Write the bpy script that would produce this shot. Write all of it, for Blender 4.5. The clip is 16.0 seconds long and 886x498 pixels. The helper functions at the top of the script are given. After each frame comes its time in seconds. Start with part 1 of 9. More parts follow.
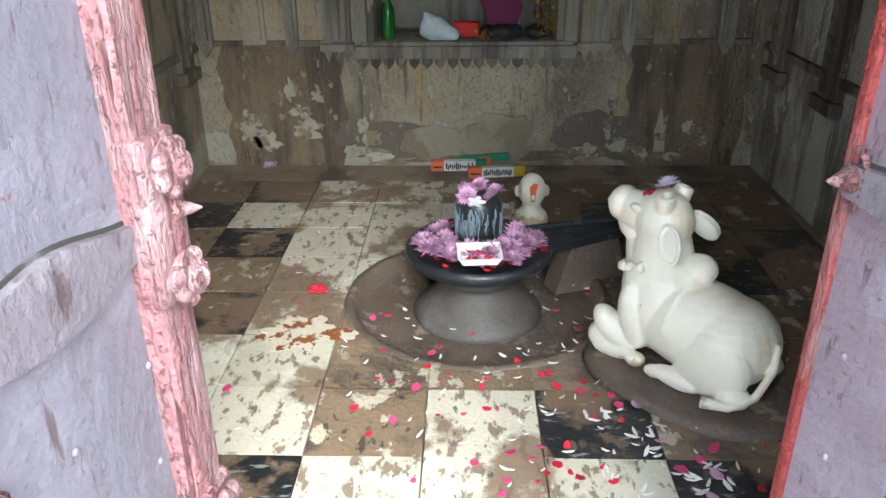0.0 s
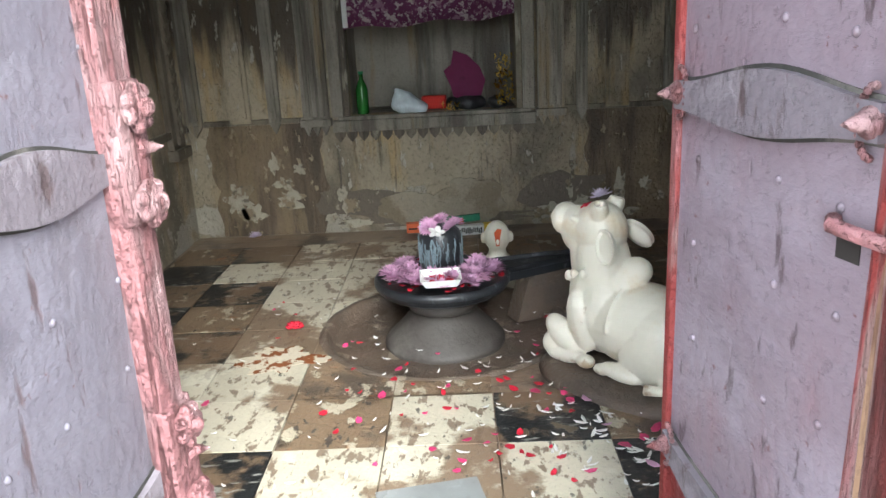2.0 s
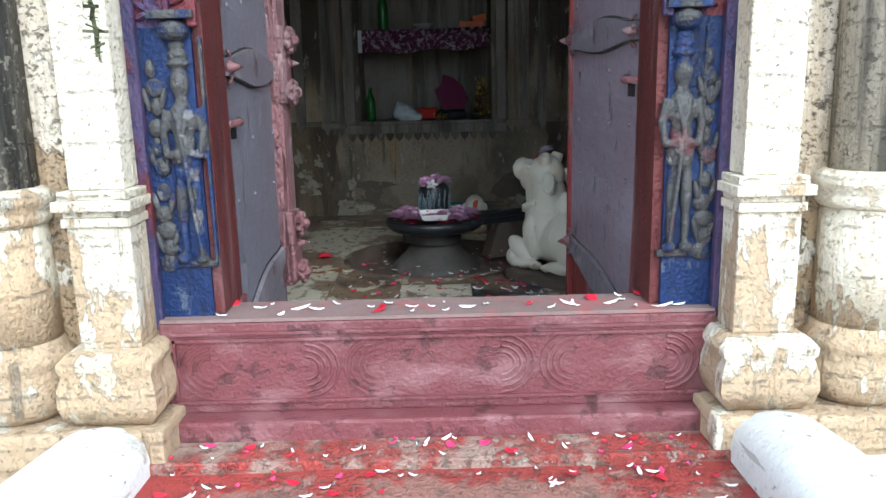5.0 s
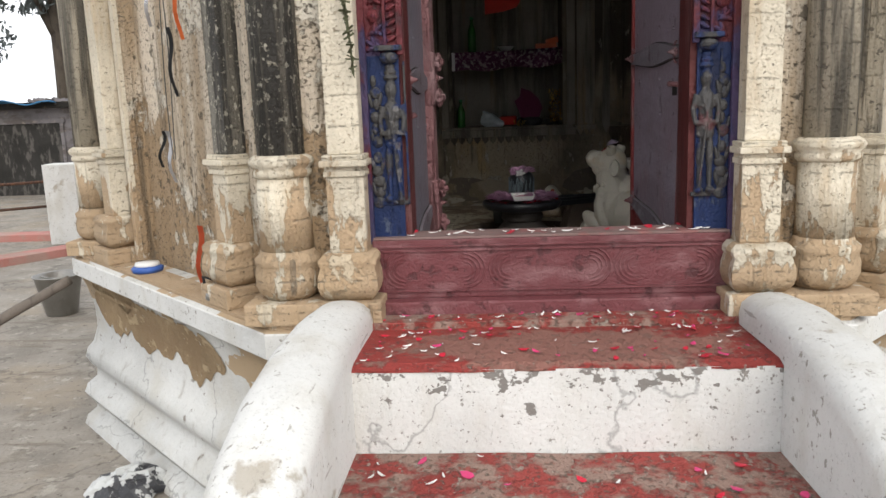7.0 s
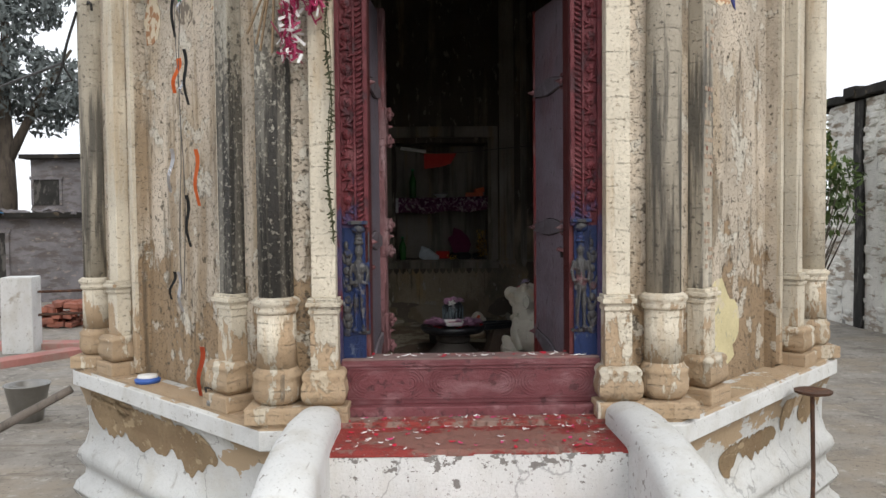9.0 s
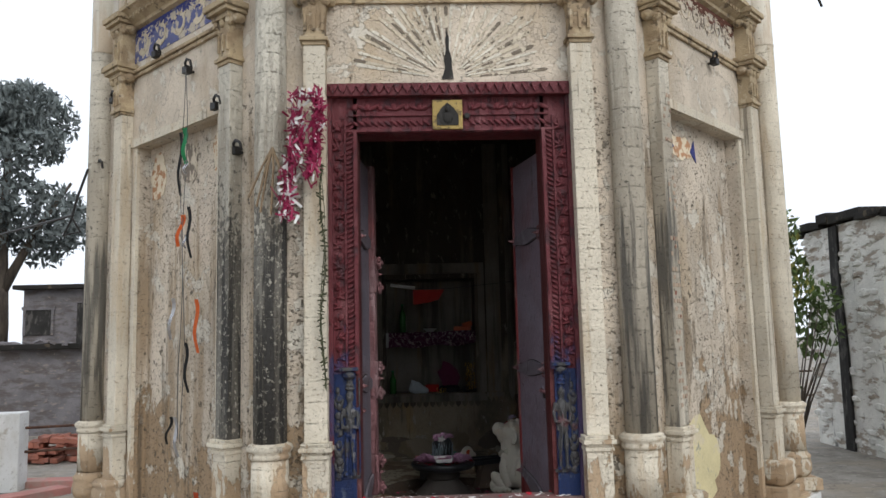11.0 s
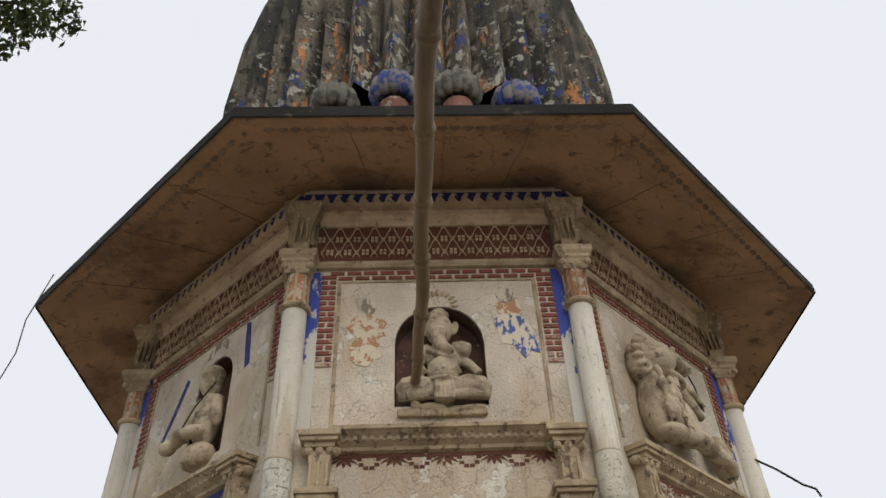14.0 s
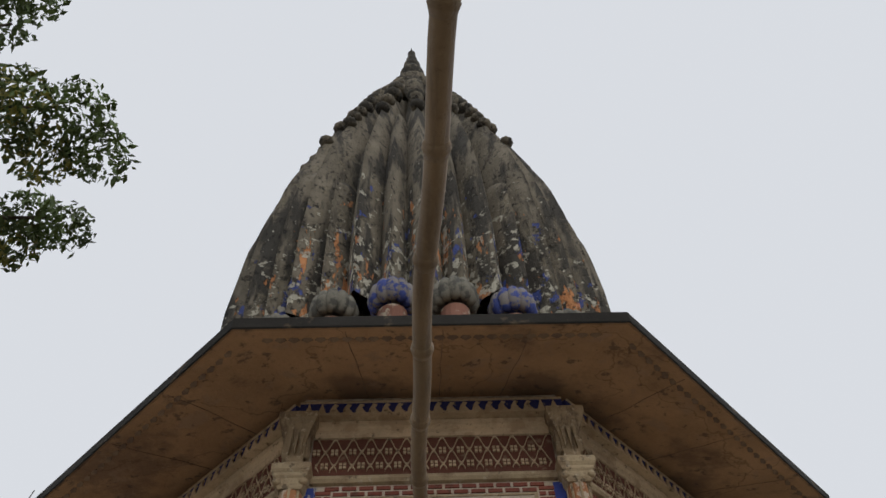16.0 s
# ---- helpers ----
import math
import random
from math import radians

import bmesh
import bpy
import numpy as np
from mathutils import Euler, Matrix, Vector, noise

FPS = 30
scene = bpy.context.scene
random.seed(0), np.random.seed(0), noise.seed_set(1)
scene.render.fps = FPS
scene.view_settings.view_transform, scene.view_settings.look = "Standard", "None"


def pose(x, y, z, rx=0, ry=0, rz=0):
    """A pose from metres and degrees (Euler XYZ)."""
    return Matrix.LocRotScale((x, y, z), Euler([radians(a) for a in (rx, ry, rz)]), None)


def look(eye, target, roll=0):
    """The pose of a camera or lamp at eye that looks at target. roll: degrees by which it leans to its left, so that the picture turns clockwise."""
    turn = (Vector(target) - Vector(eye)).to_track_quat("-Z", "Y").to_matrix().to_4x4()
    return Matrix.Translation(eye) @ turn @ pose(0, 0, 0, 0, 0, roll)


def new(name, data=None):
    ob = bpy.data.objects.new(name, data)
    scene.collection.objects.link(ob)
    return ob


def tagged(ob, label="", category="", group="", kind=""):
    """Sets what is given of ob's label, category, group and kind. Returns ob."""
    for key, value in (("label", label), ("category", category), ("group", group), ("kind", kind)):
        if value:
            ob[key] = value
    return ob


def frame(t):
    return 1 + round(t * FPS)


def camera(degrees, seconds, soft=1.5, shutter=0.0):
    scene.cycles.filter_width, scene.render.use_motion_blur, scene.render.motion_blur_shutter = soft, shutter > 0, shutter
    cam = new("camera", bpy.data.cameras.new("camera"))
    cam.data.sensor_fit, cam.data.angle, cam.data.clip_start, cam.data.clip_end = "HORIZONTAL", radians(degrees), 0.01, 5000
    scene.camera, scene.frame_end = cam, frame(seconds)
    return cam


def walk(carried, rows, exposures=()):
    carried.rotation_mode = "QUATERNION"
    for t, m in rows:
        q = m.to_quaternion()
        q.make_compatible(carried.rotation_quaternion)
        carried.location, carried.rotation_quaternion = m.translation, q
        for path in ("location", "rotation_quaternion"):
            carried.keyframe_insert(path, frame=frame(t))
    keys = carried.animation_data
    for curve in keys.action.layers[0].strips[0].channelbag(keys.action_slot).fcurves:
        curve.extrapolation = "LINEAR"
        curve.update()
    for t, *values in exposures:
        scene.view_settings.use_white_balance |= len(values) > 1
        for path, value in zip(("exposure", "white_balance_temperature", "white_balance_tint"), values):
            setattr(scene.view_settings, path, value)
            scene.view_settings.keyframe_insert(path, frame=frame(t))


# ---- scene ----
cam = camera(60.0, 16.0)
PATH = [
    (0, (-0.057, -0.206, 1.364), (-0.113, 1.523, 0.555), -0.6),
    (0.5, (-0.066, -0.202, 1.333), (-0.105, 1.543, 0.556), -2.1),
    (1, (-0.045, -0.181, 1.258), (-0.079, 1.597, 0.561), -2.4),
    (1.5, (0.011, -0.312, 1.167), (-0.029, 1.496, 0.553), -2.7),
    (2, (0.074, -0.501, 1.169), (0.019, 1.328, 0.623), -3.0),
    (2.5, (0.087, -0.622, 1.142), (0.047, 1.229, 0.669), -2.8),
    (3, (0.052, -0.769, 0.991), (0.068, 1.096, 0.579), -2.1),
    (3.2, (0.025, -0.860, 0.973), (0.068, 1.007, 0.567), -1.6),
    (5.3, (0.001, -1.784, 0.896), (-0.012, 0.086, 0.508), -1.1),
    (5.5, (-0.037, -1.887, 0.876), (-0.088, -0.015, 0.504), -1.3),
    (6, (-0.150, -2.132, 0.886), (-0.288, -0.260, 0.533), -1.9),
    (6.5, (-0.171, -2.390, 0.889), (-0.338, -0.517, 0.556), -2.0),
    (7, (-0.192, -2.671, 0.876), (-0.320, -0.797, 0.530), -2.1),
    (7.5, (-0.277, -2.996, 0.856), (-0.371, -1.125, 0.482), -1.8),
    (8, (-0.251, -3.304, 0.929), (-0.309, -1.416, 0.641), 0.3),
    (8.5, (-0.194, -3.582, 1.028), (-0.191, -1.679, 0.854), 0.1),
    (8.7, (-0.209, -3.631, 1.060), (-0.182, -1.726, 0.930), -0.2),
    (10.8, (-0.225, -3.890, 1.218), (-0.153, -1.989, 1.388), -1.3),
    (11, (-0.193, -3.925, 1.226), (-0.124, -2.029, 1.448), -1.4),
    (11.4, (-0.170, -3.969, 1.266), (-0.087, -2.096, 1.627), -1.6),
    (11.5, (-0.168, -4.001, 1.266), (-0.081, -2.135, 1.665), -1.7),
    (12, (-0.149, -4.059, 1.261), (-0.060, -2.247, 1.860), -1.9),
    (12.3, (-0.157, -4.034, 1.280), (-0.070, -2.265, 1.994), -2.0),
    (12.5, (-0.166, -4.046, 1.276), (-0.082, -2.306, 2.059), -2.0),
    (12.8, (-0.168, -3.994, 1.301), (-0.089, -2.307, 2.192), -2.1),
    (13, (-0.166, -4.029, 1.292), (-0.090, -2.376, 2.249), -2.2),
    (13.5, (-0.162, -4.044, 1.338), (-0.088, -2.490, 2.447), -2.5),
    (14, (-0.155, -4.067, 1.375), (-0.082, -2.620, 2.620), -2.8),
    (14.5, (-0.154, -4.082, 1.397), (-0.076, -2.753, 2.765), -3.2),
    (15, (-0.158, -4.104, 1.409), (-0.076, -2.879, 2.873), -3.6),
    (15.5, (-0.152, -4.112, 1.429), (-0.069, -2.963, 2.953), -4.0),
    (16, (-0.153, -4.125, 1.431), (-0.068, -3.040, 3.000), -4.4),
]
# seconds, stops, white balance
EXPOSURES = [(0, 3.42, 5750, 3), (1.5, 3.3, 5900, 4), (3.2, 3.27, 6150, 5), (5.3, 1.42, 5450, 2), (6.0, 1.10, 5950, 5), (7.0, 0.62, 6500, 10), (8.0, 0.42, 6350, 10), (8.7, 0.42, 6350, 10), (11.0, 0.2, 6100, 9), (12.5, -0.15, 6250, 10), (14.0, -0.2, 6450, 10), (15.0, -0.3, 6400, 10), (16.0, -0.44, 6400, 10)]
walk(cam, [(t, look(eye, target, roll)) for t, eye, target, roll in PATH], exposures=EXPOSURES)

# ---------------------------------------------------------------- light
world = bpy.data.worlds.new("overcast_sky")
scene.world = world
world.use_nodes = True
wn, wl = world.node_tree.nodes, world.node_tree.links
sky = wn.new("ShaderNodeTexSky")
sky.sky_type, sky.sun_disc = "NISHITA", False
sky.sun_elevation, sky.sun_rotation = radians(36), radians(156)
sky.air_density, sky.dust_density = 1.0, 4.0
haze = wn.new("ShaderNodeMix")
haze.data_type = "RGBA"
haze.inputs["Factor"].default_value = 0.93
haze.inputs["B"].default_value = (9.6, 9.85, 10.25, 1)
wl.new(sky.outputs[0], haze.inputs["A"])
wl.new(haze.outputs["Result"], wn["Background"].inputs["Color"])
wn["Background"].inputs["Strength"].default_value = 0.105

sun = new("sun", bpy.data.lights.new("sun", "SUN"))
sun.data.energy, sun.data.angle, sun.data.color = 1.35, radians(40), (1.0, 0.95, 0.88)
sun.matrix_world = look((3.3, -7.4, 5.9), (0, 0, 0))

# ---------------------------------------------------------------- materials


def nodes_of(name):
    m = bpy.data.materials.new(name)
    m.use_nodes = True
    return m, m.node_tree.nodes, m.node_tree.links, m.node_tree.nodes["Principled BSDF"]


def ramp(n, l, src, lo, hi):
    r = n.new("ShaderNodeMapRange")
    r.interpolation_type = "SMOOTHSTEP"
    r.inputs["From Min"].default_value, r.inputs["From Max"].default_value = lo, hi
    l.new(src, r.inputs["Value"])
    return r.outputs[0]


def math_node(n, l, op, a, b):
    m = n.new("ShaderNodeMath")
    m.operation = op
    for i, v in enumerate((a, b)):
        if isinstance(v, (int, float)):
            m.inputs[i].default_value = v
        else:
            l.new(v, m.inputs[i])
    return m.outputs[0]


def mixed(n, l, fac, a, b):
    m = n.new("ShaderNodeMix")
    m.data_type = "RGBA"
    for sock, v in (("Factor", fac), ("A", a), ("B", b)):
        if isinstance(v, tuple):
            m.inputs[sock].default_value = (*v[:3], 1)
        elif isinstance(v, (int, float)):
            m.inputs[sock].default_value = v
        else:
            l.new(v, m.inputs[sock])
    return m.outputs["Result"]


def worn(name, base, layers=(), rough=0.85, bump=0.3, grain=60.0, var=0.12, metal=0.0, spec=0.3, cracks=0.0, own=False, pits=0.28, courses=0.0, spot=None):
    """A weathered surface. layers: (colour, scale xyz, from, to, strength, (z0, z1) or None): blotches where the noise passes
    from .. to; with z0, z1 they grow from z0 (none) to z1 (full). pits: fine dark pocks; courses: height of masonry courses
    showing through; spot: (colour, centre xy, radii xy, strength), a trodden patch with a ragged edge."""
    m, n, l, p = nodes_of(name)
    geo = n.new("ShaderNodeNewGeometry")
    pos = geo.outputs["Position"]
    if own:
        pos = n.new("ShaderNodeTexCoord").outputs["Object"]
    fine = n.new("ShaderNodeTexNoise")
    fine.inputs["Scale"].default_value, fine.inputs["Detail"].default_value = grain, 4
    l.new(pos, fine.inputs["Vector"])
    wide = n.new("ShaderNodeTexNoise")
    wide.inputs["Scale"].default_value, wide.inputs["Detail"].default_value = 2.3, 6
    l.new(pos, wide.inputs["Vector"])
    dark = tuple(c * (1 - 2.2 * var) for c in base)
    col = mixed(n, l, ramp(n, l, wide.outputs[0], 0.35, 0.65), base, dark)
    col = mixed(n, l, math_node(n, l, "MULTIPLY", ramp(n, l, fine.outputs[0], 0.3, 0.7), 0.5), col, tuple(c * (1 - var) for c in base))
    speck = n.new("ShaderNodeTexNoise")
    speck.inputs["Scale"].default_value, speck.inputs["Detail"].default_value, speck.inputs["Roughness"].default_value = grain * 0.4, 8, 0.75
    l.new(pos, speck.inputs["Vector"])
    col = mixed(n, l, math_node(n, l, "MULTIPLY", ramp(n, l, speck.outputs[0], 0.54, 0.68), min(1.0, 3.2 * var)), col, tuple(c * 0.55 for c in base))
    col = mixed(n, l, math_node(n, l, "MULTIPLY", ramp(n, l, speck.outputs[0], 0.46, 0.34), min(0.6, 1.6 * var)), col, tuple(min(0.85, c * 1.3) for c in base))
    info = n.new("ShaderNodeObjectInfo")
    relief = math_node(n, l, "MULTIPLY", fine.outputs[0], 0.35)
    sep = None
    for k, (colour, scale, lo, hi, strength, zr) in enumerate(layers):
        mp = n.new("ShaderNodeMapping")
        mp.inputs["Scale"].default_value = scale if isinstance(scale, tuple) else (scale,) * 3
        mp.inputs["Location"].default_value = (3.7 * k + 1.3, 5.1 * k, 2.9 * k)
        l.new(pos, mp.inputs["Vector"])
        t = n.new("ShaderNodeTexNoise")
        t.inputs["Scale"].default_value, t.inputs["Detail"].default_value, t.inputs["Roughness"].default_value = 1.0, 9, 0.62
        l.new(mp.outputs[0], t.inputs["Vector"])
        v = t.outputs[0]
        if zr:
            if sep is None:
                sep = n.new("ShaderNodeSeparateXYZ")
                l.new(geo.outputs["Position"], sep.inputs[0])
            g = n.new("ShaderNodeMapRange")
            g.inputs["From Min"].default_value, g.inputs["From Max"].default_value = zr
            g.inputs["To Min"].default_value, g.inputs["To Max"].default_value = -0.35, 0.2
            l.new(sep.outputs["Z"], g.inputs["Value"])
            v = math_node(n, l, "ADD", v, g.outputs[0])
        mask = math_node(n, l, "MULTIPLY", ramp(n, l, v, lo, hi), strength)
        col = mixed(n, l, mask, col, colour)
        relief = math_node(n, l, "SUBTRACT", relief, math_node(n, l, "MULTIPLY", mask, 0.45))
    if cracks:
        vo = n.new("ShaderNodeTexVoronoi")
        vo.feature = "DISTANCE_TO_EDGE"
        vo.inputs["Scale"].default_value = cracks
        warp = n.new("ShaderNodeMapping")
        l.new(pos, warp.inputs["Vector"])
        add = n.new("ShaderNodeVectorMath")
        add.operation = "ADD"
        l.new(warp.outputs[0], add.inputs[0])
        l.new(wide.outputs["Color"], add.inputs[1])
        l.new(add.outputs[0], vo.inputs["Vector"])
        line = math_node(n, l, "MULTIPLY", ramp(n, l, vo.outputs["Distance"], 0.012, 0.0), 0.55)
        col = mixed(n, l, line, col, tuple(c * 0.3 for c in base))
    if spot:
        colour, (cx, cy), (rx, ry), strength = spot
        sp = n.new("ShaderNodeMapping")
        sp.inputs["Location"].default_value = (-cx / rx, -cy / ry, 0)
        sp.inputs["Scale"].default_value = (1 / rx, 1 / ry, 0)
        l.new(pos, sp.inputs["Vector"])
        ln = n.new("ShaderNodeVectorMath")
        ln.operation = "LENGTH"
        l.new(sp.outputs[0], ln.inputs[0])
        rag = n.new("ShaderNodeTexNoise")
        rag.inputs["Scale"].default_value, rag.inputs["Detail"].default_value, rag.inputs["Roughness"].default_value = 7.0, 10, 0.7
        l.new(pos, rag.inputs["Vector"])
        v = math_node(n, l, "ADD", ln.outputs["Value"], math_node(n, l, "MULTIPLY", rag.outputs[0], 2.2))
        col = mixed(n, l, math_node(n, l, "MULTIPLY", ramp(n, l, v, 2.12, 1.9), strength), col, colour)
    if courses:
        zz = n.new("ShaderNodeSeparateXYZ")
        l.new(geo.outputs["Position"], zz.inputs[0])
        saw = math_node(n, l, "PINGPONG", math_node(n, l, "ADD", zz.outputs["Z"], math_node(n, l, "MULTIPLY", wide.outputs[0], 0.03)), courses / 2)
        edge = math_node(n, l, "MULTIPLY", ramp(n, l, saw, 0.006, 0.0), ramp(n, l, speck.outputs[0], 0.48, 0.60))
        col = mixed(n, l, math_node(n, l, "MULTIPLY", edge, 0.5), col, tuple(c * 0.35 for c in base))
        relief = math_node(n, l, "SUBTRACT", relief, math_node(n, l, "MULTIPLY", edge, 0.4))
    if pits:
        pk = n.new("ShaderNodeTexNoise")
        pk.inputs["Scale"].default_value, pk.inputs["Detail"].default_value, pk.inputs["Roughness"].default_value = grain * 1.3, 5, 0.7
        l.new(pos, pk.inputs["Vector"])
        pm = ramp(n, l, pk.outputs[0], 0.575, 0.65)
        col = mixed(n, l, math_node(n, l, "MULTIPLY", pm, pits), col, tuple(c * 0.3 for c in base))
        relief = math_node(n, l, "SUBTRACT", relief, math_node(n, l, "MULTIPLY", pm, 0.3))
    hue = n.new("ShaderNodeHueSaturation")
    l.new(col, hue.inputs["Color"])
    l.new(math_node(n, l, "ADD", math_node(n, l, "MULTIPLY", info.outputs["Random"], 0.16), 0.92), hue.inputs["Value"])
    l.new(hue.outputs[0], p.inputs["Base Color"])
    b = n.new("ShaderNodeBump")
    b.inputs["Strength"].default_value, b.inputs["Distance"].default_value = bump, 0.026
    l.new(relief, b.inputs["Height"])
    l.new(b.outputs[0], p.inputs["Normal"])
    rr = math_node(n, l, "ADD", math_node(n, l, "MULTIPLY", wide.outputs[0], 0.3), rough - 0.15)
    l.new(rr, p.inputs["Roughness"])
    p.inputs["Metallic"].default_value = metal
    p.inputs["Specular IOR Level"].default_value = spec
    return m


def plain(name, base, rough=0.6, metal=0.0, var=0.15, scale=30.0, spec=0.4, bump=0.1):
    return worn(name, base, (), rough, bump, scale, var, metal, spec, own=False, pits=0.0)


BROWN, BLACKISH, WHITE = (0.27, 0.185, 0.105), (0.045, 0.043, 0.038), (0.78, 0.76, 0.7)
M = {}
M["plaster"] = worn("lime_plaster", (0.66, 0.57, 0.455), [
    ((0.44, 0.34, 0.22), (1.6, 1.6, 0.8), 0.47, 0.64, 0.7, None),
    ((0.30, 0.215, 0.13), (7.0, 7.0, 0.6), 0.70, 0.84, 0.7, (3.6, 2.0)),
    ((0.31, 0.215, 0.125), (3.0, 3.0, 1.3), 0.485, 0.51, 0.9, (1.7, 0.1)),
    ((0.70, 0.67, 0.58), 6.0, 0.57, 0.60, 0.6, None),
    ((0.13, 0.105, 0.075), (13.0, 13.0, 0.7), 0.76, 0.88, 0.7, (3.6, 2.0)),
    ((0.30, 0.215, 0.13), (5.0, 5.0, 2.0), 0.66, 0.78, 0.5, (3.4, 5.3)),
    ((0.08, 0.068, 0.05), 26.0, 0.80, 0.84, 0.75, (3.7, 2.5)),
    ((0.20, 0.15, 0.095), (4.0, 4.0, 0.9), 0.78, 0.82, 0.7, (3.6, 2.0)),
    ((0.10, 0.08, 0.06), (50.0, 50.0, 90.0), 0.79, 0.82, 0.7, (3.7, 2.4))], 0.9, 0.85, 80, 0.15, cracks=1.7)
M["leaf_paint"] = worn("faded_leaf_paint", (0.15, 0.06, 0.04), [((0.50, 0.42, 0.31), (22, 22, 22), 0.60, 0.64, 0.8, None)], 0.9, 0.3, 60, 0.15)
M["column"] = worn("column_plaster", (0.66, 0.595, 0.475), [
    ((0.48, 0.37, 0.24), (8, 8, 1.0), 0.50, 0.64, 0.6, None),
    ((0.39, 0.27, 0.16), (9.0, 9.0, 3.4), 0.545, 0.575, 0.85, (1.4, 0.1)),
    ((0.30, 0.235, 0.16), (40.0, 40.0, 62.0), 0.60, 0.64, 0.6, None),
    ((0.17, 0.14, 0.105), (16.0, 16.0, 0.7), 0.60, 0.68, 0.7, None),
    ((0.08, 0.068, 0.05), 60.0, 0.635, 0.66, 0.6, None)], 0.9, 0.7, 90, 0.11, courses=0.105)
M["column_pale"] = worn("whitewashed_upper_column", (0.66, 0.615, 0.52), [
    ((0.46, 0.36, 0.25), (12, 12, 1.4), 0.52, 0.66, 0.7, (4.6, 3.2)),
    ((0.20, 0.165, 0.125), (20.0, 20.0, 1.4), 0.60, 0.70, 0.6, None),
    ((0.10, 0.085, 0.065), 44.0, 0.635, 0.66, 0.6, None)], 0.9, 0.5, 90, 0.09)
M["column_grey"] = worn("grey_stained_column_plaster", (0.62, 0.565, 0.46), [
    ((0.34, 0.30, 0.235), (9.0, 9.0, 0.9), 0.50, 0.66, 0.8, (3.4, 2.2)),
    ((0.085, 0.080, 0.070), (15.0, 15.0, 0.9), 0.66, 0.80, 0.85, (3.3, 1.8)),
    ((0.37, 0.26, 0.155), (9.0, 9.0, 3.4), 0.57, 0.59, 0.85, (1.1, 0.1)),
    ((0.10, 0.09, 0.08), (40.0, 40.0, 52.0), 0.60, 0.64, 0.7, None)], 0.9, 0.8, 90, 0.13, courses=0.105)
M["column_sooty"] = worn("sooty_column_plaster", (0.58, 0.54, 0.45), [
    ((0.30, 0.265, 0.21), (14.0, 14.0, 0.9), 0.56, 0.80, 0.85, (3.7, 2.3)),
    ((0.050, 0.047, 0.042), (17.0, 17.0, 1.1), 0.67, 0.76, 0.95, (3.2, 1.7)),
    ((0.045, 0.043, 0.04), (44.0, 44.0, 30.0), 0.57, 0.63, 0.7, (2.9, 1.6)),
    ((0.50, 0.47, 0.39), (46, 46, 36), 0.57, 0.62, 0.75, None),
    ((0.62, 0.56, 0.45), (9, 9, 4), 0.52, 0.62, 0.95, (1.0, 0.55)),
    ((0.36, 0.26, 0.155), (9.0, 9.0, 3.0), 0.58, 0.61, 0.8, (0.8, 0.2))], 0.9, 0.9, 90, 0.15, courses=0.105)
M["white"] = worn("white_limewash", (0.66, 0.66, 0.64), [
    ((0.50, 0.48, 0.43), (5, 5, 2), 0.45, 0.7, 0.7, None),
    ((0.36, 0.32, 0.26), 2.3, 0.62, 0.66, 0.8, None),
    ((0.24, 0.22, 0.19), (30.0, 30.0, 30.0), 0.625, 0.65, 0.8, None),
    ((0.30, 0.28, 0.25), (30.0, 3.0, 30.0), 0.64, 0.67, 0.7, None)], 0.8, 0.4, 70, 0.06)
M["riser"] = worn("chipped_white_riser", (0.66, 0.66, 0.64), [
    ((0.54, 0.52, 0.47), (6, 6, 2), 0.45, 0.75, 0.7, None),
    ((0.17, 0.155, 0.14), (15.0, 15.0, 20.0), 0.680, 0.695, 0.92, (-0.55, 0.20)),
    ((0.20, 0.18, 0.16), (34.0, 34.0, 34.0), 0.715, 0.73, 0.85, (-0.6, 0.25)),
    ((0.22, 0.20, 0.18), (60.0, 60.0, 60.0), 0.62, 0.65, 0.8, None)], 0.8, 0.4, 70, 0.06, cracks=1.1)
M["plinth"] = worn("plinth_limewash", (0.57, 0.57, 0.55), [
    ((0.45, 0.43, 0.38), (3, 3, 3), 0.45, 0.7, 0.7, None),
    ((0.30, 0.28, 0.245), (12, 12, 3), 0.56, 0.70, 0.6, None),
    ((0.35, 0.255, 0.155), (2.2, 2.2, 5.0), 0.70, 0.71, 0.95, (-0.42, -0.1)),
    ((0.16, 0.13, 0.10), (14, 14, 14), 0.64, 0.67, 0.7, None)], 0.85, 0.5, 70, 0.09, cracks=1.2)
M["red"] = worn("worn_red_paint", (0.34, 0.060, 0.050), [
    ((0.31, 0.235, 0.19), (6.0, 6.0, 6.0), 0.44, 0.56, 0.85, None),
    ((0.13, 0.10, 0.08), (44.0, 44.0, 44.0), 0.56, 0.62, 0.7, None),
    ((0.38, 0.33, 0.28), (40, 26, 40), 0.59, 0.63, 0.8, None),
    ((0.33, 0.06, 0.05), (18, 18, 18), 0.58, 0.62, 0.8, None)], 0.8, 0.8, 120, 0.12)
M["red_trodden"] = worn("trodden_red_paint", (0.33, 0.052, 0.044), [
    ((0.33, 0.20, 0.165), (9.0, 9.0, 9.0), 0.56, 0.66, 0.8, None),
    ((0.13, 0.07, 0.06), (44.0, 44.0, 44.0), 0.57, 0.62, 0.7, None),
    ((0.36, 0.30, 0.26), (36, 24, 40), 0.62, 0.65, 0.8, None)], 0.75, 0.8, 120, 0.12, spot=((0.27, 0.165, 0.13), (0.03, -0.36), (0.55, 0.21), 0.72))
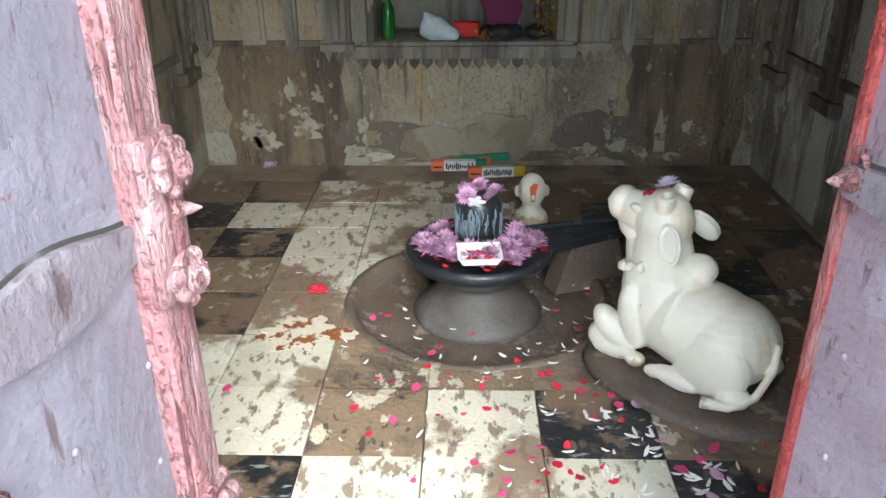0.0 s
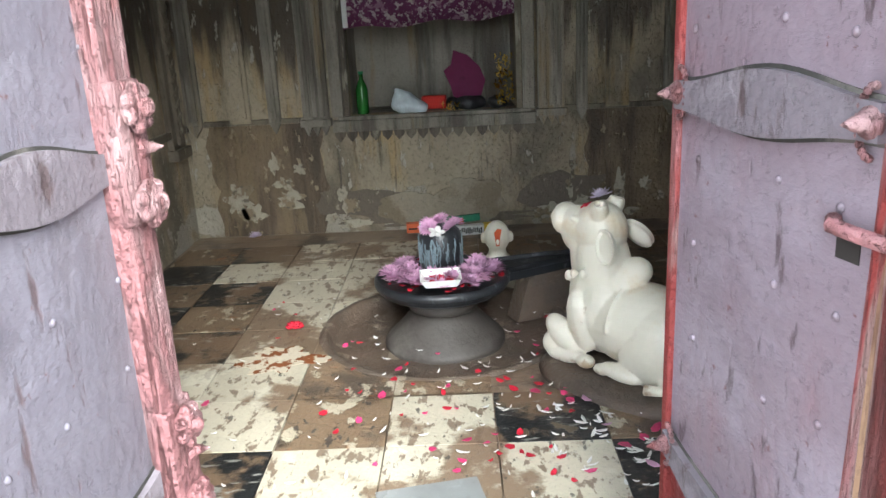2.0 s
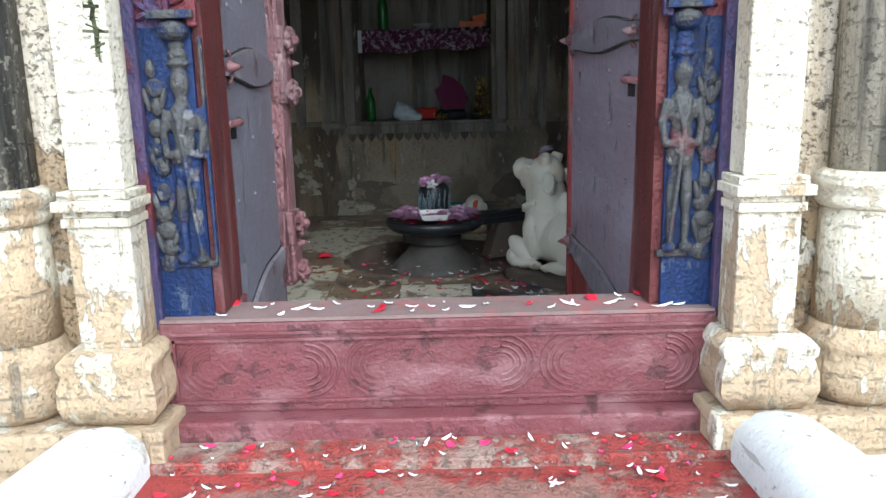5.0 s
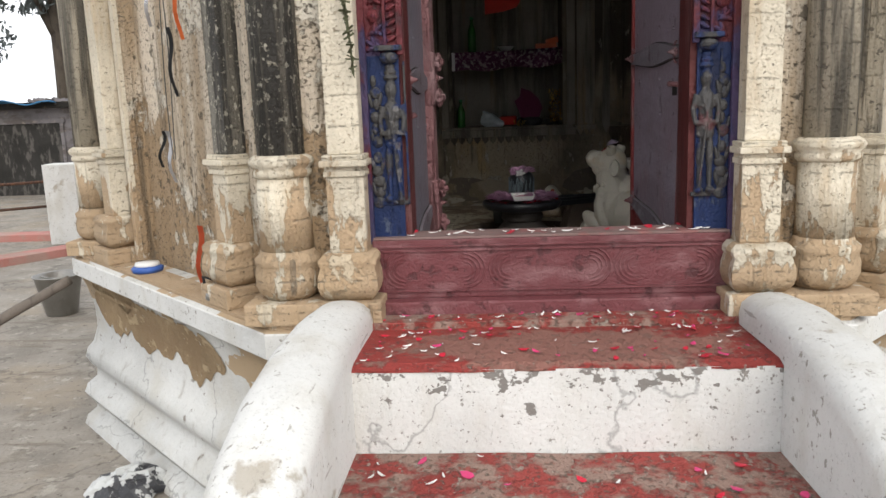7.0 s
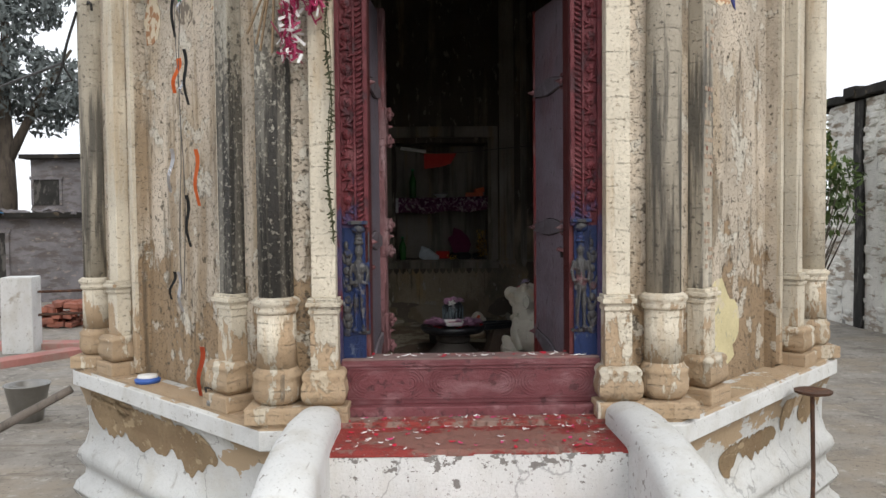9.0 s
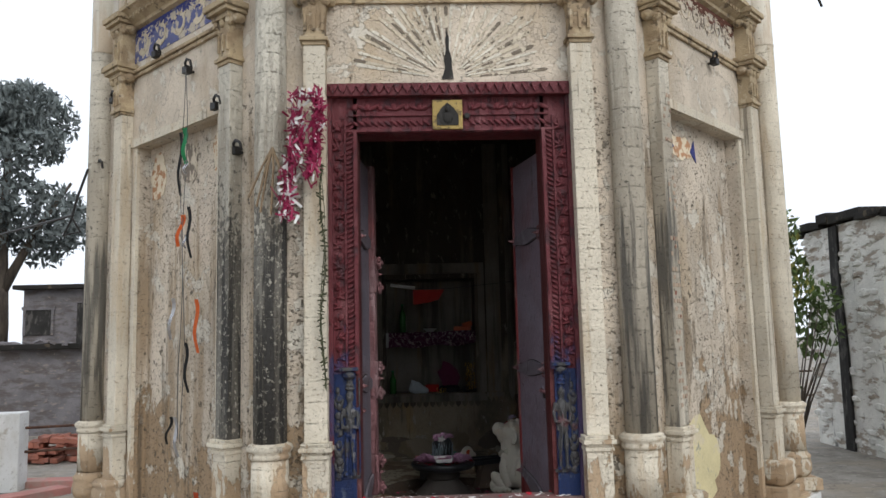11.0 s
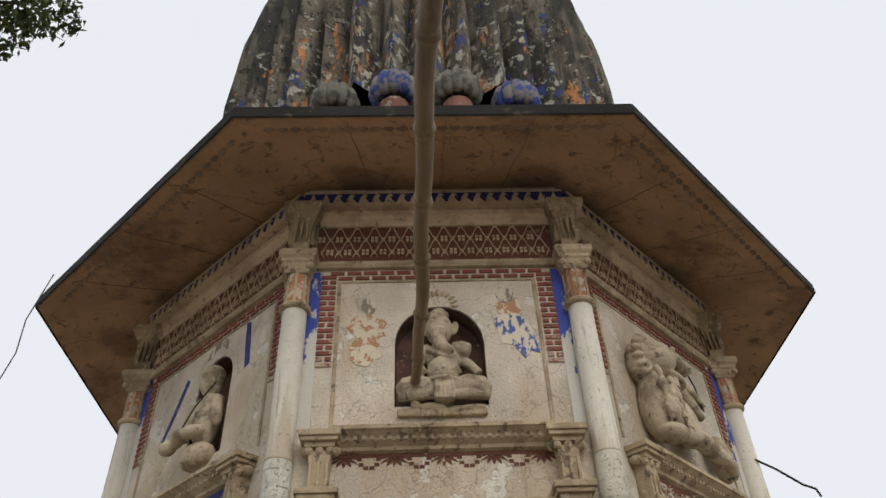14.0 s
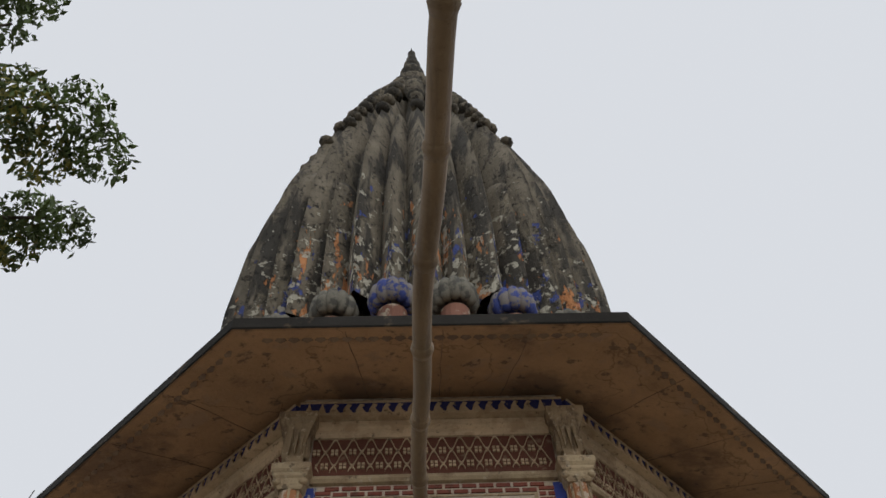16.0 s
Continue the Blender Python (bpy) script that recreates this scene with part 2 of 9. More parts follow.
M["maroon"] = worn("maroon_painted_stone", (0.135, 0.026, 0.032), [
    ((0.22, 0.085, 0.09), (9.0, 9.0, 5.0), 0.5, 0.7, 0.6, None),
    ((0.045, 0.022, 0.026), (20.0, 20.0, 9.0), 0.50, 0.62, 0.75, None),
    ((0.03, 0.045, 0.12), (8.0, 8.0, 4.0), 0.56, 0.66, 0.7, (1.7, 1.0))], 0.5, 0.6, 100, 0.14)
M["sill"] = worn("faded_maroon_sill", (0.17, 0.052, 0.058), [
    ((0.26, 0.135, 0.14), (5.0, 9.0, 9.0), 0.45, 0.7, 0.7, None),
    ((0.07, 0.028, 0.03), (16.0, 16.0, 16.0), 0.55, 0.64, 0.75, None)], 0.5, 0.5, 100, 0.13)
M["blue"] = worn("blue_painted_stone", (0.007, 0.020, 0.078), [
    ((0.10, 0.12, 0.16), (15.0, 15.0, 11.0), 0.60, 0.65, 0.6, None),
    ((0.10, 0.03, 0.04), (7.0, 7.0, 5.0), 0.56, 0.66, 0.7, None),
    ((0.008, 0.012, 0.035), (16.0, 16.0, 6.0), 0.5, 0.65, 0.8, None)], 0.45, 0.5, 100, 0.15)
M["blue_strip"] = worn("flaking_blue_paint", (0.055, 0.085, 0.36), [
    ((0.60, 0.56, 0.48), (9.0, 9.0, 4.0), 0.46, 0.50, 0.95, (4.9, 3.6)),
    ((0.55, 0.52, 0.45), (16.0, 16.0, 8.0), 0.58, 0.62, 0.8, None)], 0.8, 0.3, 100, 0.1)
M["relief"] = worn("worn_carved_stone", (0.066, 0.064, 0.064), [
    ((0.009, 0.024, 0.090), (12.0, 12.0, 10.0), 0.47, 0.57, 0.9, None),
    ((0.20, 0.19, 0.18), (22.0, 22.0, 22.0), 0.57, 0.63, 0.6, None),
    ((0.14, 0.045, 0.05), (8.0, 8.0, 8.0), 0.58, 0.68, 0.7, None)], 0.5, 0.6, 100, 0.15)
M["door"] = worn("door_sheet_paint", (0.138, 0.128, 0.155), [
    ((0.178, 0.170, 0.200), (2.0, 2.0, 5.0), 0.45, 0.7, 0.8, None),
    ((0.11, 0.095, 0.105), (4.0, 4.0, 1.6), 0.52, 0.7, 0.6, None),
    ((0.075, 0.05, 0.052), (26.0, 26.0, 7.0), 0.60, 0.68, 0.8, None),
    ((0.10, 0.05, 0.045), 45.0, 0.66, 0.70, 0.75, None)], 0.45, 0.4, 40, 0.07, spec=0.4)
M["door_mauve"] = worn("mauve_door_sheet_paint", (0.160, 0.126, 0.150), [
    ((0.195, 0.168, 0.200), (2.0, 2.0, 4.0), 0.45, 0.66, 0.8, None),
    ((0.15, 0.075, 0.085), (3.0, 3.0, 1.2), 0.50, 0.68, 0.7, None),
    ((0.060, 0.042, 0.048), (30.0, 30.0, 9.0), 0.59, 0.66, 0.85, None),
    ((0.09, 0.035, 0.035), 45.0, 0.65, 0.69, 0.75, None)], 0.42, 0.4, 40, 0.07, spec=0.4, pits=0.25)
M["strap"] = worn("dark_beaten_iron", (0.135, 0.118, 0.135), [
    ((0.20, 0.18, 0.20), (9.0, 9.0, 9.0), 0.5, 0.64, 0.7, None),
    ((0.06, 0.04, 0.04), (24.0, 24.0, 12.0), 0.56, 0.66, 0.8, None)], 0.5, 0.4, 60, 0.08)
M["door_red"] = worn("red_door_wood", (0.19, 0.032, 0.030), [
    ((0.20, 0.105, 0.11), (12.0, 12.0, 1.6), 0.47, 0.62, 0.8, None),
    ((0.20, 0.155, 0.145), (9.0, 9.0, 1.2), 0.60, 0.67, 0.7, None),
    ((0.07, 0.025, 0.025), (30.0, 30.0, 4.0), 0.57, 0.68, 0.5, None)], 0.6, 0.7, 80, 0.12)
M["reveal_red"] = worn("dull_red_reveal_paint", (0.105, 0.024, 0.023), [
    ((0.15, 0.07, 0.07), (12.0, 12.0, 1.6), 0.52, 0.64, 0.7, None),
    ((0.05, 0.018, 0.018), (24.0, 24.0, 3.0), 0.56, 0.66, 0.6, None)], 0.55, 0.6, 80, 0.12)
M["pink"] = worn("faded_pink_wood", (0.235, 0.110, 0.115), [
    ((0.29, 0.19, 0.195), (14.0, 14.0, 3.0), 0.45, 0.60, 0.8, None),
    ((0.25, 0.07, 0.065), (9.0, 9.0, 2.0), 0.58, 0.68, 0.7, None),
    ((0.12, 0.05, 0.05), (50.0, 50.0, 3.4), 0.56, 0.64, 0.8, None)], 0.55, 1.0, 60, 0.12)
M["inner"] = worn("grimy_inner_plaster", (0.37, 0.315, 0.225), [
    ((0.37, 0.26, 0.12), (5.0, 5.0, 1.2), 0.50, 0.63, 0.75, None),
    ((0.055, 0.045, 0.036), (5.0, 5.0, 0.55), 0.50, 0.66, 0.88, (0.5, 1.3)),
    ((0.10, 0.085, 0.065), (2.2, 2.2, 1.2), 0.46, 0.64, 0.8, None),
    ((0.37, 0.345, 0.29), (3.6, 3.6, 5.0), 0.67, 0.69, 0.75, (0.75, 0.2)),
    ((0.40, 0.37, 0.31), (24.0, 24.0, 9.0), 0.605, 0.64, 0.8, None),
    ((0.045, 0.04, 0.035), (22.0, 22.0, 2.0), 0.57, 0.70, 0.7, None)], 0.7, 0.8, 60, 0.12, spec=0.35)
M["inner_side"] = worn("pale_peeling_inner_plaster", (0.50, 0.47, 0.40), [
    ((0.24, 0.20, 0.145), (2.4, 2.4, 1.0), 0.50, 0.60, 0.9, None),
    ((0.10, 0.085, 0.065), (6.0, 6.0, 0.7), 0.54, 0.66, 0.85, None),
    ((0.60, 0.57, 0.50), (7.0, 7.0, 5.0), 0.60, 0.63, 0.8, None),
    ((0.07, 0.06, 0.05), (22.0, 22.0, 3.0), 0.59, 0.68, 0.7, None)], 0.7, 0.8, 60, 0.12, spec=0.35)
M["inner_dark"] = worn("dark_inner_stone", (0.21, 0.18, 0.135), [
    ((0.05, 0.043, 0.035), (6.0, 6.0, 0.9), 0.45, 0.62, 0.85, None),
    ((0.30, 0.28, 0.22), (14.0, 14.0, 3.0), 0.60, 0.66, 0.8, None)], 0.7, 0.6, 70, 0.15)
M["inner_pale"] = worn("pale_inner_stone", (0.31, 0.285, 0.235), [
    ((0.26, 0.19, 0.10), (9.0, 9.0, 0.9), 0.54, 0.68, 0.7, None),
    ((0.085, 0.075, 0.06), (8.0, 8.0, 0.7), 0.46, 0.64, 0.85, None)], 0.7, 0.6, 70, 0.15)
MUD = [((0.20, 0.135, 0.085), (3.1, 3.1, 3.1), 0.50, 0.57, 0.92, None),
       ((0.17, 0.115, 0.075), (26, 13, 13), 0.545, 0.60, 0.85, None)]
M["tile_pale"] = worn("worn_pale_marble_tile", (0.60, 0.55, 0.43), MUD + [((0.70, 0.67, 0.56), 7.0, 0.58, 0.66, 0.5, None), ((0.05, 0.045, 0.04), (33, 15, 15), 0.62, 0.66, 0.8, None)], 0.5, 0.3, 70, 0.08, spec=0.5)
M["tile_dark"] = worn("worn_black_tile", (0.020, 0.021, 0.022), MUD[:1] + [((0.30, 0.30, 0.27), (10, 34, 20), 0.60, 0.65, 0.8, None), ((0.16, 0.115, 0.075), (12, 12, 12), 0.57, 0.62, 0.8, None)], 0.4, 0.3, 70, 0.08, spec=0.5)
M["tile_ochre"] = worn("muddy_tile", (0.25, 0.175, 0.11), [((0.09, 0.07, 0.055), (6, 6, 6), 0.48, 0.62, 0.85, None), ((0.50, 0.45, 0.34), (11, 8, 8), 0.575, 0.61, 0.85, None), ((0.30, 0.13, 0.05), (9, 9, 9), 0.60, 0.68, 0.7, None), ((0.04, 0.037, 0.034), (34, 18, 18), 0.60, 0.64, 0.8, None)], 0.5, 0.5, 70, 0.14, spec=0.5)
M["basin"] = worn("basin_mud", (0.16, 0.118, 0.088), [((0.10, 0.08, 0.065), (7, 7, 7), 0.46, 0.62, 0.75, None), ((0.30, 0.25, 0.19), (12, 12, 12), 0.57, 0.64, 0.7, None)], 0.45, 0.5, 70, 0.15, spec=0.5)
M["mud"] = worn("wet_floor_mud", (0.29, 0.215, 0.15), [((0.06, 0.05, 0.042), (4, 4, 4), 0.48, 0.62, 0.8, None), ((0.34, 0.27, 0.19), (9, 9, 9), 0.58, 0.63, 0.7, None)], 0.36, 0.35, 70, 0.15, spec=0.6)
M["blackstone"] = worn("polished_black_stone", (0.022, 0.024, 0.028), [((0.16, 0.17, 0.18), (14, 14, 9), 0.58, 0.68, 0.6, None)], 0.35, 0.2, 70, 0.1, spec=0.5)
M["greystone"] = worn("grey_pedestal_stone", (0.105, 0.092, 0.083), [((0.07, 0.06, 0.055), (7, 7, 7), 0.46, 0.66, 0.8, None), ((0.22, 0.20, 0.18), (3, 3, 3), 0.55, 0.7, 0.6, None)], 0.55, 0.25, 70, 0.12, spec=0.45)
M["marble"] = worn("oiled_white_marble", (0.74, 0.69, 0.575), [((0.62, 0.47, 0.28), (5, 5, 5), 0.52, 0.68, 0.7, None), ((0.36, 0.27, 0.17), (9, 9, 9), 0.65, 0.70, 0.7, None), ((0.36, 0.26, 0.16), (8, 8, 8), 0.52, 0.62, 0.85, (0.30, 0.09))], 0.38, 0.15, 60, 0.03, spec=0.5, pits=0.0)
M["soffit"] = worn("stained_soffit", (0.50, 0.305, 0.165), [((0.20, 0.125, 0.08), (1.6, 1.6, 1.6), 0.50, 0.62, 0.75, None), ((0.38, 0.25, 0.16), (4, 4, 4), 0.56, 0.66, 0.7, None), ((0.11, 0.08, 0.06), (9, 9, 9), 0.58, 0.66, 0.7, None)], 0.9, 0.5, 60, 0.12, cracks=0.8)
M["soffit_leaf"] = worn("faint_soffit_border", (0.27, 0.185, 0.12), [((0.15, 0.10, 0.07), (6, 6, 6), 0.42, 0.58, 0.9, None)], 0.9, 0.3, 60, 0.12)
M["eave"] = worn("mossy_eave_edge", (0.024, 0.022, 0.019), [((0.12, 0.09, 0.06), (5, 5, 5), 0.57, 0.66, 0.7, None)], 0.95, 0.4, 60, 0.15)
M["spire"] = worn("blackened_spire_stone", (0.19, 0.166, 0.125), [
    ((0.036, 0.034, 0.030), (3.4, 3.4, 0.6), 0.46, 0.57, 0.9, None),
    ((0.20, 0.175, 0.125), (5.0, 5.0, 3.0), 0.56, 0.66, 0.7, None),
    ((0.045, 0.075, 0.28), (6.0, 6.0, 3.0), 0.715, 0.74, 0.8, (15.5, 6.5)),
    ((0.50, 0.22, 0.09), (6.5, 6.5, 2.0), 0.735, 0.755, 0.9, (15.0, 7.0)),
    ((0.46, 0.44, 0.36), (10.0, 10.0, 8.0), 0.725, 0.745, 0.88, (17.0, 7.0)),
    ((0.02, 0.019, 0.018), (14.0, 14.0, 9.0), 0.56, 0.64, 0.8, None)], 0.95, 1.0, 30, 0.18)
M["pot_blue"] = worn("blue_painted_pot", (0.05, 0.075, 0.28), [((0.22, 0.20, 0.16), 9.0, 0.46, 0.54, 0.85, None)], 0.85, 0.4, 60, 0.15)
M["pot_grey"] = worn("weathered_pot", (0.20, 0.19, 0.155), [((0.06, 0.06, 0.055), 9.0, 0.46, 0.6, 0.85, None)], 0.9, 0.4, 60, 0.15)
M["pot_red"] = worn("faded_red_stone", (0.25, 0.12, 0.085), [((0.40, 0.36, 0.28), 9.0, 0.5, 0.58, 0.8, None)], 0.9, 0.4, 60, 0.15)
M["brickred"] = worn("painted_brick", (0.25, 0.080, 0.055), [((0.42, 0.34, 0.25), (18, 18, 18), 0.57, 0.62, 0.8, (4.75, 3.8)), ((0.08, 0.045, 0.035), (20, 20, 20), 0.55, 0.65, 0.7, None)], 0.85, 0.4, 60, 0.15)
M["cream"] = worn("cream_stucco", (0.50, 0.395, 0.25), [((0.27, 0.195, 0.12), (5, 5, 5), 0.46, 0.62, 0.8, None), ((0.54, 0.46, 0.34), (16, 16, 16), 0.57, 0.63, 0.6, None), ((0.11, 0.085, 0.06), (14, 14, 14), 0.57, 0.64, 0.75, None)], 0.9, 0.6, 80, 0.14)
M["capital_dark"] = worn("stained_capital_stucco", (0.40, 0.30, 0.185), [((0.17, 0.12, 0.08), (9, 9, 3), 0.48, 0.60, 0.85, None), ((0.55, 0.45, 0.31), (22, 22, 22), 0.56, 0.62, 0.7, None)], 0.9, 0.6, 80, 0.14)
M["stucco_grey"] = worn("grey_stucco_figure", (0.54, 0.445, 0.31), [((0.20, 0.15, 0.10), (6, 6, 6), 0.46, 0.62, 0.85, None), ((0.47, 0.41, 0.31), (14, 14, 14), 0.57, 0.63, 0.6, None), ((0.07, 0.055, 0.042), (12, 12, 12), 0.58, 0.66, 0.8, None)], 0.9, 0.6, 80, 0.14)
M["frieze_dark"] = worn("red_brown_frieze", (0.155, 0.060, 0.040), [((0.26, 0.18, 0.12), 9.0, 0.58, 0.66, 0.6, None)], 0.9, 0.3, 60, 0.15)
M["frieze_pale"] = worn("frieze_ornament", (0.60, 0.46, 0.30), [((0.34, 0.24, 0.15), 7.0, 0.50, 0.62, 0.7, None), ((0.10, 0.07, 0.05), 18.0, 0.60, 0.66, 0.7, None)], 0.9, 0.5, 60, 0.15)
M["navy"] = worn("dark_blue_paint", (0.035, 0.042, 0.17), [((0.20, 0.17, 0.15), 14.0, 0.58, 0.64, 0.7, None)], 0.8, 0.3, 60, 0.15)
M["orange_paint"] = worn("faded_orange_paint", (0.42, 0.19, 0.09), [((0.50, 0.44, 0.35), 14.0, 0.5, 0.56, 0.8, None)], 0.85, 0.3, 60, 0.12)
M["ground"] = worn("old_concrete_paving", (0.30, 0.272, 0.235), [
    ((0.29, 0.245, 0.19), (1.2, 1.2, 1.2), 0.46, 0.62, 0.8, None),
    ((0.17, 0.15, 0.12), (3.4, 3.4, 3.4), 0.58, 0.68, 0.6, None),
    ((0.42, 0.39, 0.34), (9, 9, 9), 0.56, 0.66, 0.6, None), ((0.10, 0.085, 0.07), (24, 24, 24), 0.61, 0.66, 0.7, None), ((0.17, 0.145, 0.115), (1.0, 5.0, 1.0), 0.57, 0.66, 0.7, None)], 0.85, 0.6, 40, 0.16, cracks=0.6)
M["black"] = plain("black_iron", (0.02, 0.018, 0.017), 0.6)
M["wire"] = plain("thin_wire", (0.09, 0.085, 0.08), 0.6)
M["iron"] = worn("rusty_iron", (0.09, 0.05, 0.035), [((0.16, 0.075, 0.04), 20, 0.5, 0.6, 0.7, None)], 0.75, 0.3, 80, 0.15, metal=0.3)
M["steel"] = plain("dull_steel", (0.30, 0.29, 0.27), 0.42, 0.85)
M["bamboo"] = worn("weathered_bamboo", (0.235, 0.165, 0.095), [((0.14, 0.10, 0.065), (30, 2.0, 30), 0.5, 0.64, 0.7, None)], 0.6, 0.25, 60, 0.12)
M["wood_grey"] = worn("grey_wood_pole", (0.16, 0.135, 0.115), [((0.07, 0.06, 0.05), (20, 20, 6), 0.5, 0.64, 0.7, None)], 0.8, 0.3, 60, 0.12)
M["petal_pink"] = plain("pink_petal", (0.76, 0.43, 0.64), 0.6, 0, 0.2, 90)
M["petal_red"] = plain("red_petal", (0.62, 0.02, 0.05), 0.55, 0, 0.2, 90)
M["petal_white"] = plain("white_petal", (0.78, 0.76, 0.74), 0.6, 0, 0.1, 90)
M["petal_rose"] = plain("rose_petal", (0.72, 0.06, 0.20), 0.55, 0, 0.2, 90)
M["plate"] = plain("white_plastic", (0.80, 0.80, 0.78), 0.4, 0, 0.05)
M["leaf"] = plain("green_leaf", (0.115, 0.175, 0.045), 0.6, 0, 0.3, 3.0)
# distance haze painted into the leaf colour: paler and bluer than real foliage
M["leaf_hazed"] = plain("hazed_leaf", (0.17, 0.195, 0.19), 0.7, 0, 0.3, 0.8)
M["leaf_yellow"] = plain("yellow_green_leaf", (0.32, 0.31, 0.06), 0.6, 0, 0.3, 3.0)
M["bark"] = worn("bark", (0.11, 0.09, 0.07), [((0.05, 0.04, 0.035), (9, 9, 2), 0.5, 0.62, 0.7, None)], 0.95, 0.6, 40, 0.15)
# brick base greyed and blued so that the far houses look hazy
M["brickwall"] = worn("hazed_far_brickwork", (0.20, 0.185, 0.19), [((0.10, 0.085, 0.075), (2, 2, 6), 0.46, 0.62, 0.8, None), ((0.30, 0.25, 0.21), (6, 6, 12), 0.58, 0.66, 0.6, None)], 0.95, 0.4, 30, 0.15)
M["rubble_white"] = worn("whitewashed_rubble", (0.74, 0.72, 0.66), [((0.30, 0.24, 0.18), (2.5, 2.5, 7.0), 0.52, 0.60, 0.8, None), ((0.12, 0.11, 0.10), (5.0, 5.0, 1.2), 0.60, 0.70, 0.8, None)], 0.9, 0.8, 25, 0.1)
# soot; also the painted dark of strap outlines and house openings
M["soot_and_shade"] = worn("soot_streak", (0.035, 0.033, 0.03), [((0.12, 0.11, 0.10), (8, 8, 3), 0.5, 0.62, 0.7, None)], 0.95, 0.3, 50, 0.15)
M["redledge"] = worn("red_platform_edge", (0.45, 0.20, 0.17), [((0.34, 0.25, 0.21), 3.0, 0.46, 0.6, 0.7, None)], 0.85, 0.2, 50, 0.1)
for key, colour, rough in (("orange", (0.75, 0.17, 0.03), 0.6), ("green", (0.02, 0.30, 0.10), 0.5), ("ribbon_black", (0.015, 0.015, 0.015), 0.6),
                           ("silver", (0.70, 0.70, 0.72), 0.3), ("maroon_cloth", (0.12, 0.01, 0.05), 0.8), ("gold", (0.65, 0.42, 0.08), 0.3),
                           ("red_cloth", (0.50, 0.03, 0.02), 0.8), ("bottle_green", (0.03, 0.16, 0.03), 0.15), ("bag", (0.62, 0.70, 0.74), 0.45),
                           ("blue_plastic", (0.05, 0.13, 0.45), 0.5), ("tarp", (0.06, 0.25, 0.50), 0.6), ("box_orange", (0.65, 0.14, 0.05), 0.5),
                           ("box_white", (0.72, 0.73, 0.72), 0.5), ("box_green", (0.03, 0.22, 0.12), 0.5), ("box_yellow", (0.75, 0.50, 0.04), 0.5),
                           ("brick_loose", (0.33, 0.12, 0.08), 0.9), ("vermilion", (0.60, 0.10, 0.03), 0.7), ("tinsel_red", (0.32, 0.02, 0.08), 0.4),
                           ("curd", (0.20, 0.26, 0.29), 0.4), ("foil", (0.30, 0.31, 0.31), 0.3)):
    M[key] = plain(key, colour, rough, 0.9 if key in ("gold", "silver") else 0.0, 0.15, 40)

# ---------------------------------------------------------------- mesh helpers
I4 = Matrix.Identity(4)


def bx(bm, x0, x1, y0, y1, z0, z1, m=I4, bevel=0.0):
    vs = [bm.verts.new(m @ Vector((x, y, z))) for x in (x0, x1) for y in (y0, y1) for z in (z0, z1)]
    fs = [bm.faces.new([vs[i] for i in f]) for f in ((0, 1, 3, 2), (4, 6, 7, 5), (0, 4, 5, 1), (2, 3, 7, 6), (0, 2, 6, 4), (1, 5, 7, 3))]
    if bevel:
        es = list({e for f in fs for e in f.edges})
        bmesh.ops.bevel(bm, geom=es, offset=bevel, segments=2, affect="EDGES", profile=0.6)


def lathe(bm, prof, n=24, m=I4, squash=1.0):
    """A turned solid: prof is a list of (radius, z)."""
    rings = []
    for r, z in prof:
        rings.append([bm.verts.new(m @ Vector((r * math.cos(2 * math.pi * i / n), squash * r * math.sin(2 * math.pi * i / n), z))) for i in range(n)])
    for a, b in zip(rings, rings[1:]):
        for i in range(n):
            bm.faces.new((a[i], a[(i + 1) % n], b[(i + 1) % n], b[i]))
    bm.faces.new(rings[0][::-1])
    bm.faces.new(rings[-1])


def squared(bm, prof, m=I4, depth=1.0):
    """A square-section moulded shaft: prof is a list of (half width, z); depth scales it along y."""
    rings = [[bm.verts.new(m @ Vector((sx * r, sy * r * depth, z))) for sx, sy in ((-1, -1), (1, -1), (1, 1), (-1, 1))] for r, z in prof]
    for a, b in zip(rings, rings[1:]):
        for i in range(4):
            bm.faces.new((a[i], a[(i + 1) % 4], b[(i + 1) % 4], b[i]))
    bm.faces.new(rings[0][::-1])
    bm.faces.new(rings[-1])


def tube(bm, pts, radius, n=8, m=I4):
    """A round bar along pts; radius a number or one a point."""
    pts = [m @ Vector(p) for p in pts]
    rad = radius if isinstance(radius, (list, tuple)) else [radius] * len(pts)
    rings, side = [], None
    for i, p in enumerate(pts):
        d = (pts[min(i + 1, len(pts) - 1)] - pts[max(i - 1, 0)]).normalized()
        if side is None or abs(side.dot(d)) > 0.98:
            side = d.orthogonal().normalized()
        side = (side - d * side.dot(d)).normalized()
        up = d.cross(side)
        rings.append([bm.verts.new(p + rad[i] * (math.cos(a) * side + math.sin(a) * up)) for a in (2 * math.pi * k / n for k in range(n))])
    for a, b in zip(rings, rings[1:]):
        for i in range(n):
            bm.faces.new((a[i], a[(i + 1) % n], b[(i + 1) % n], b[i]))
    bm.faces.new(rings[0][::-1])
    bm.faces.new(rings[-1])


def prism(bm, pts, y0, y1, m=I4):
    """A polygon of (x, z) points, thick from y0 to y1."""
    a = [bm.verts.new(m @ Vector((x, y0, z))) for x, z in pts]
    b = [bm.verts.new(m @ Vector((x, y1, z))) for x, z in pts]
    k = len(pts)
    bm.faces.new(a)
    bm.faces.new(b[::-1])
    for i in range(k):
        bm.faces.new((a[i], b[i], b[(i + 1) % k], a[(i + 1) % k]))


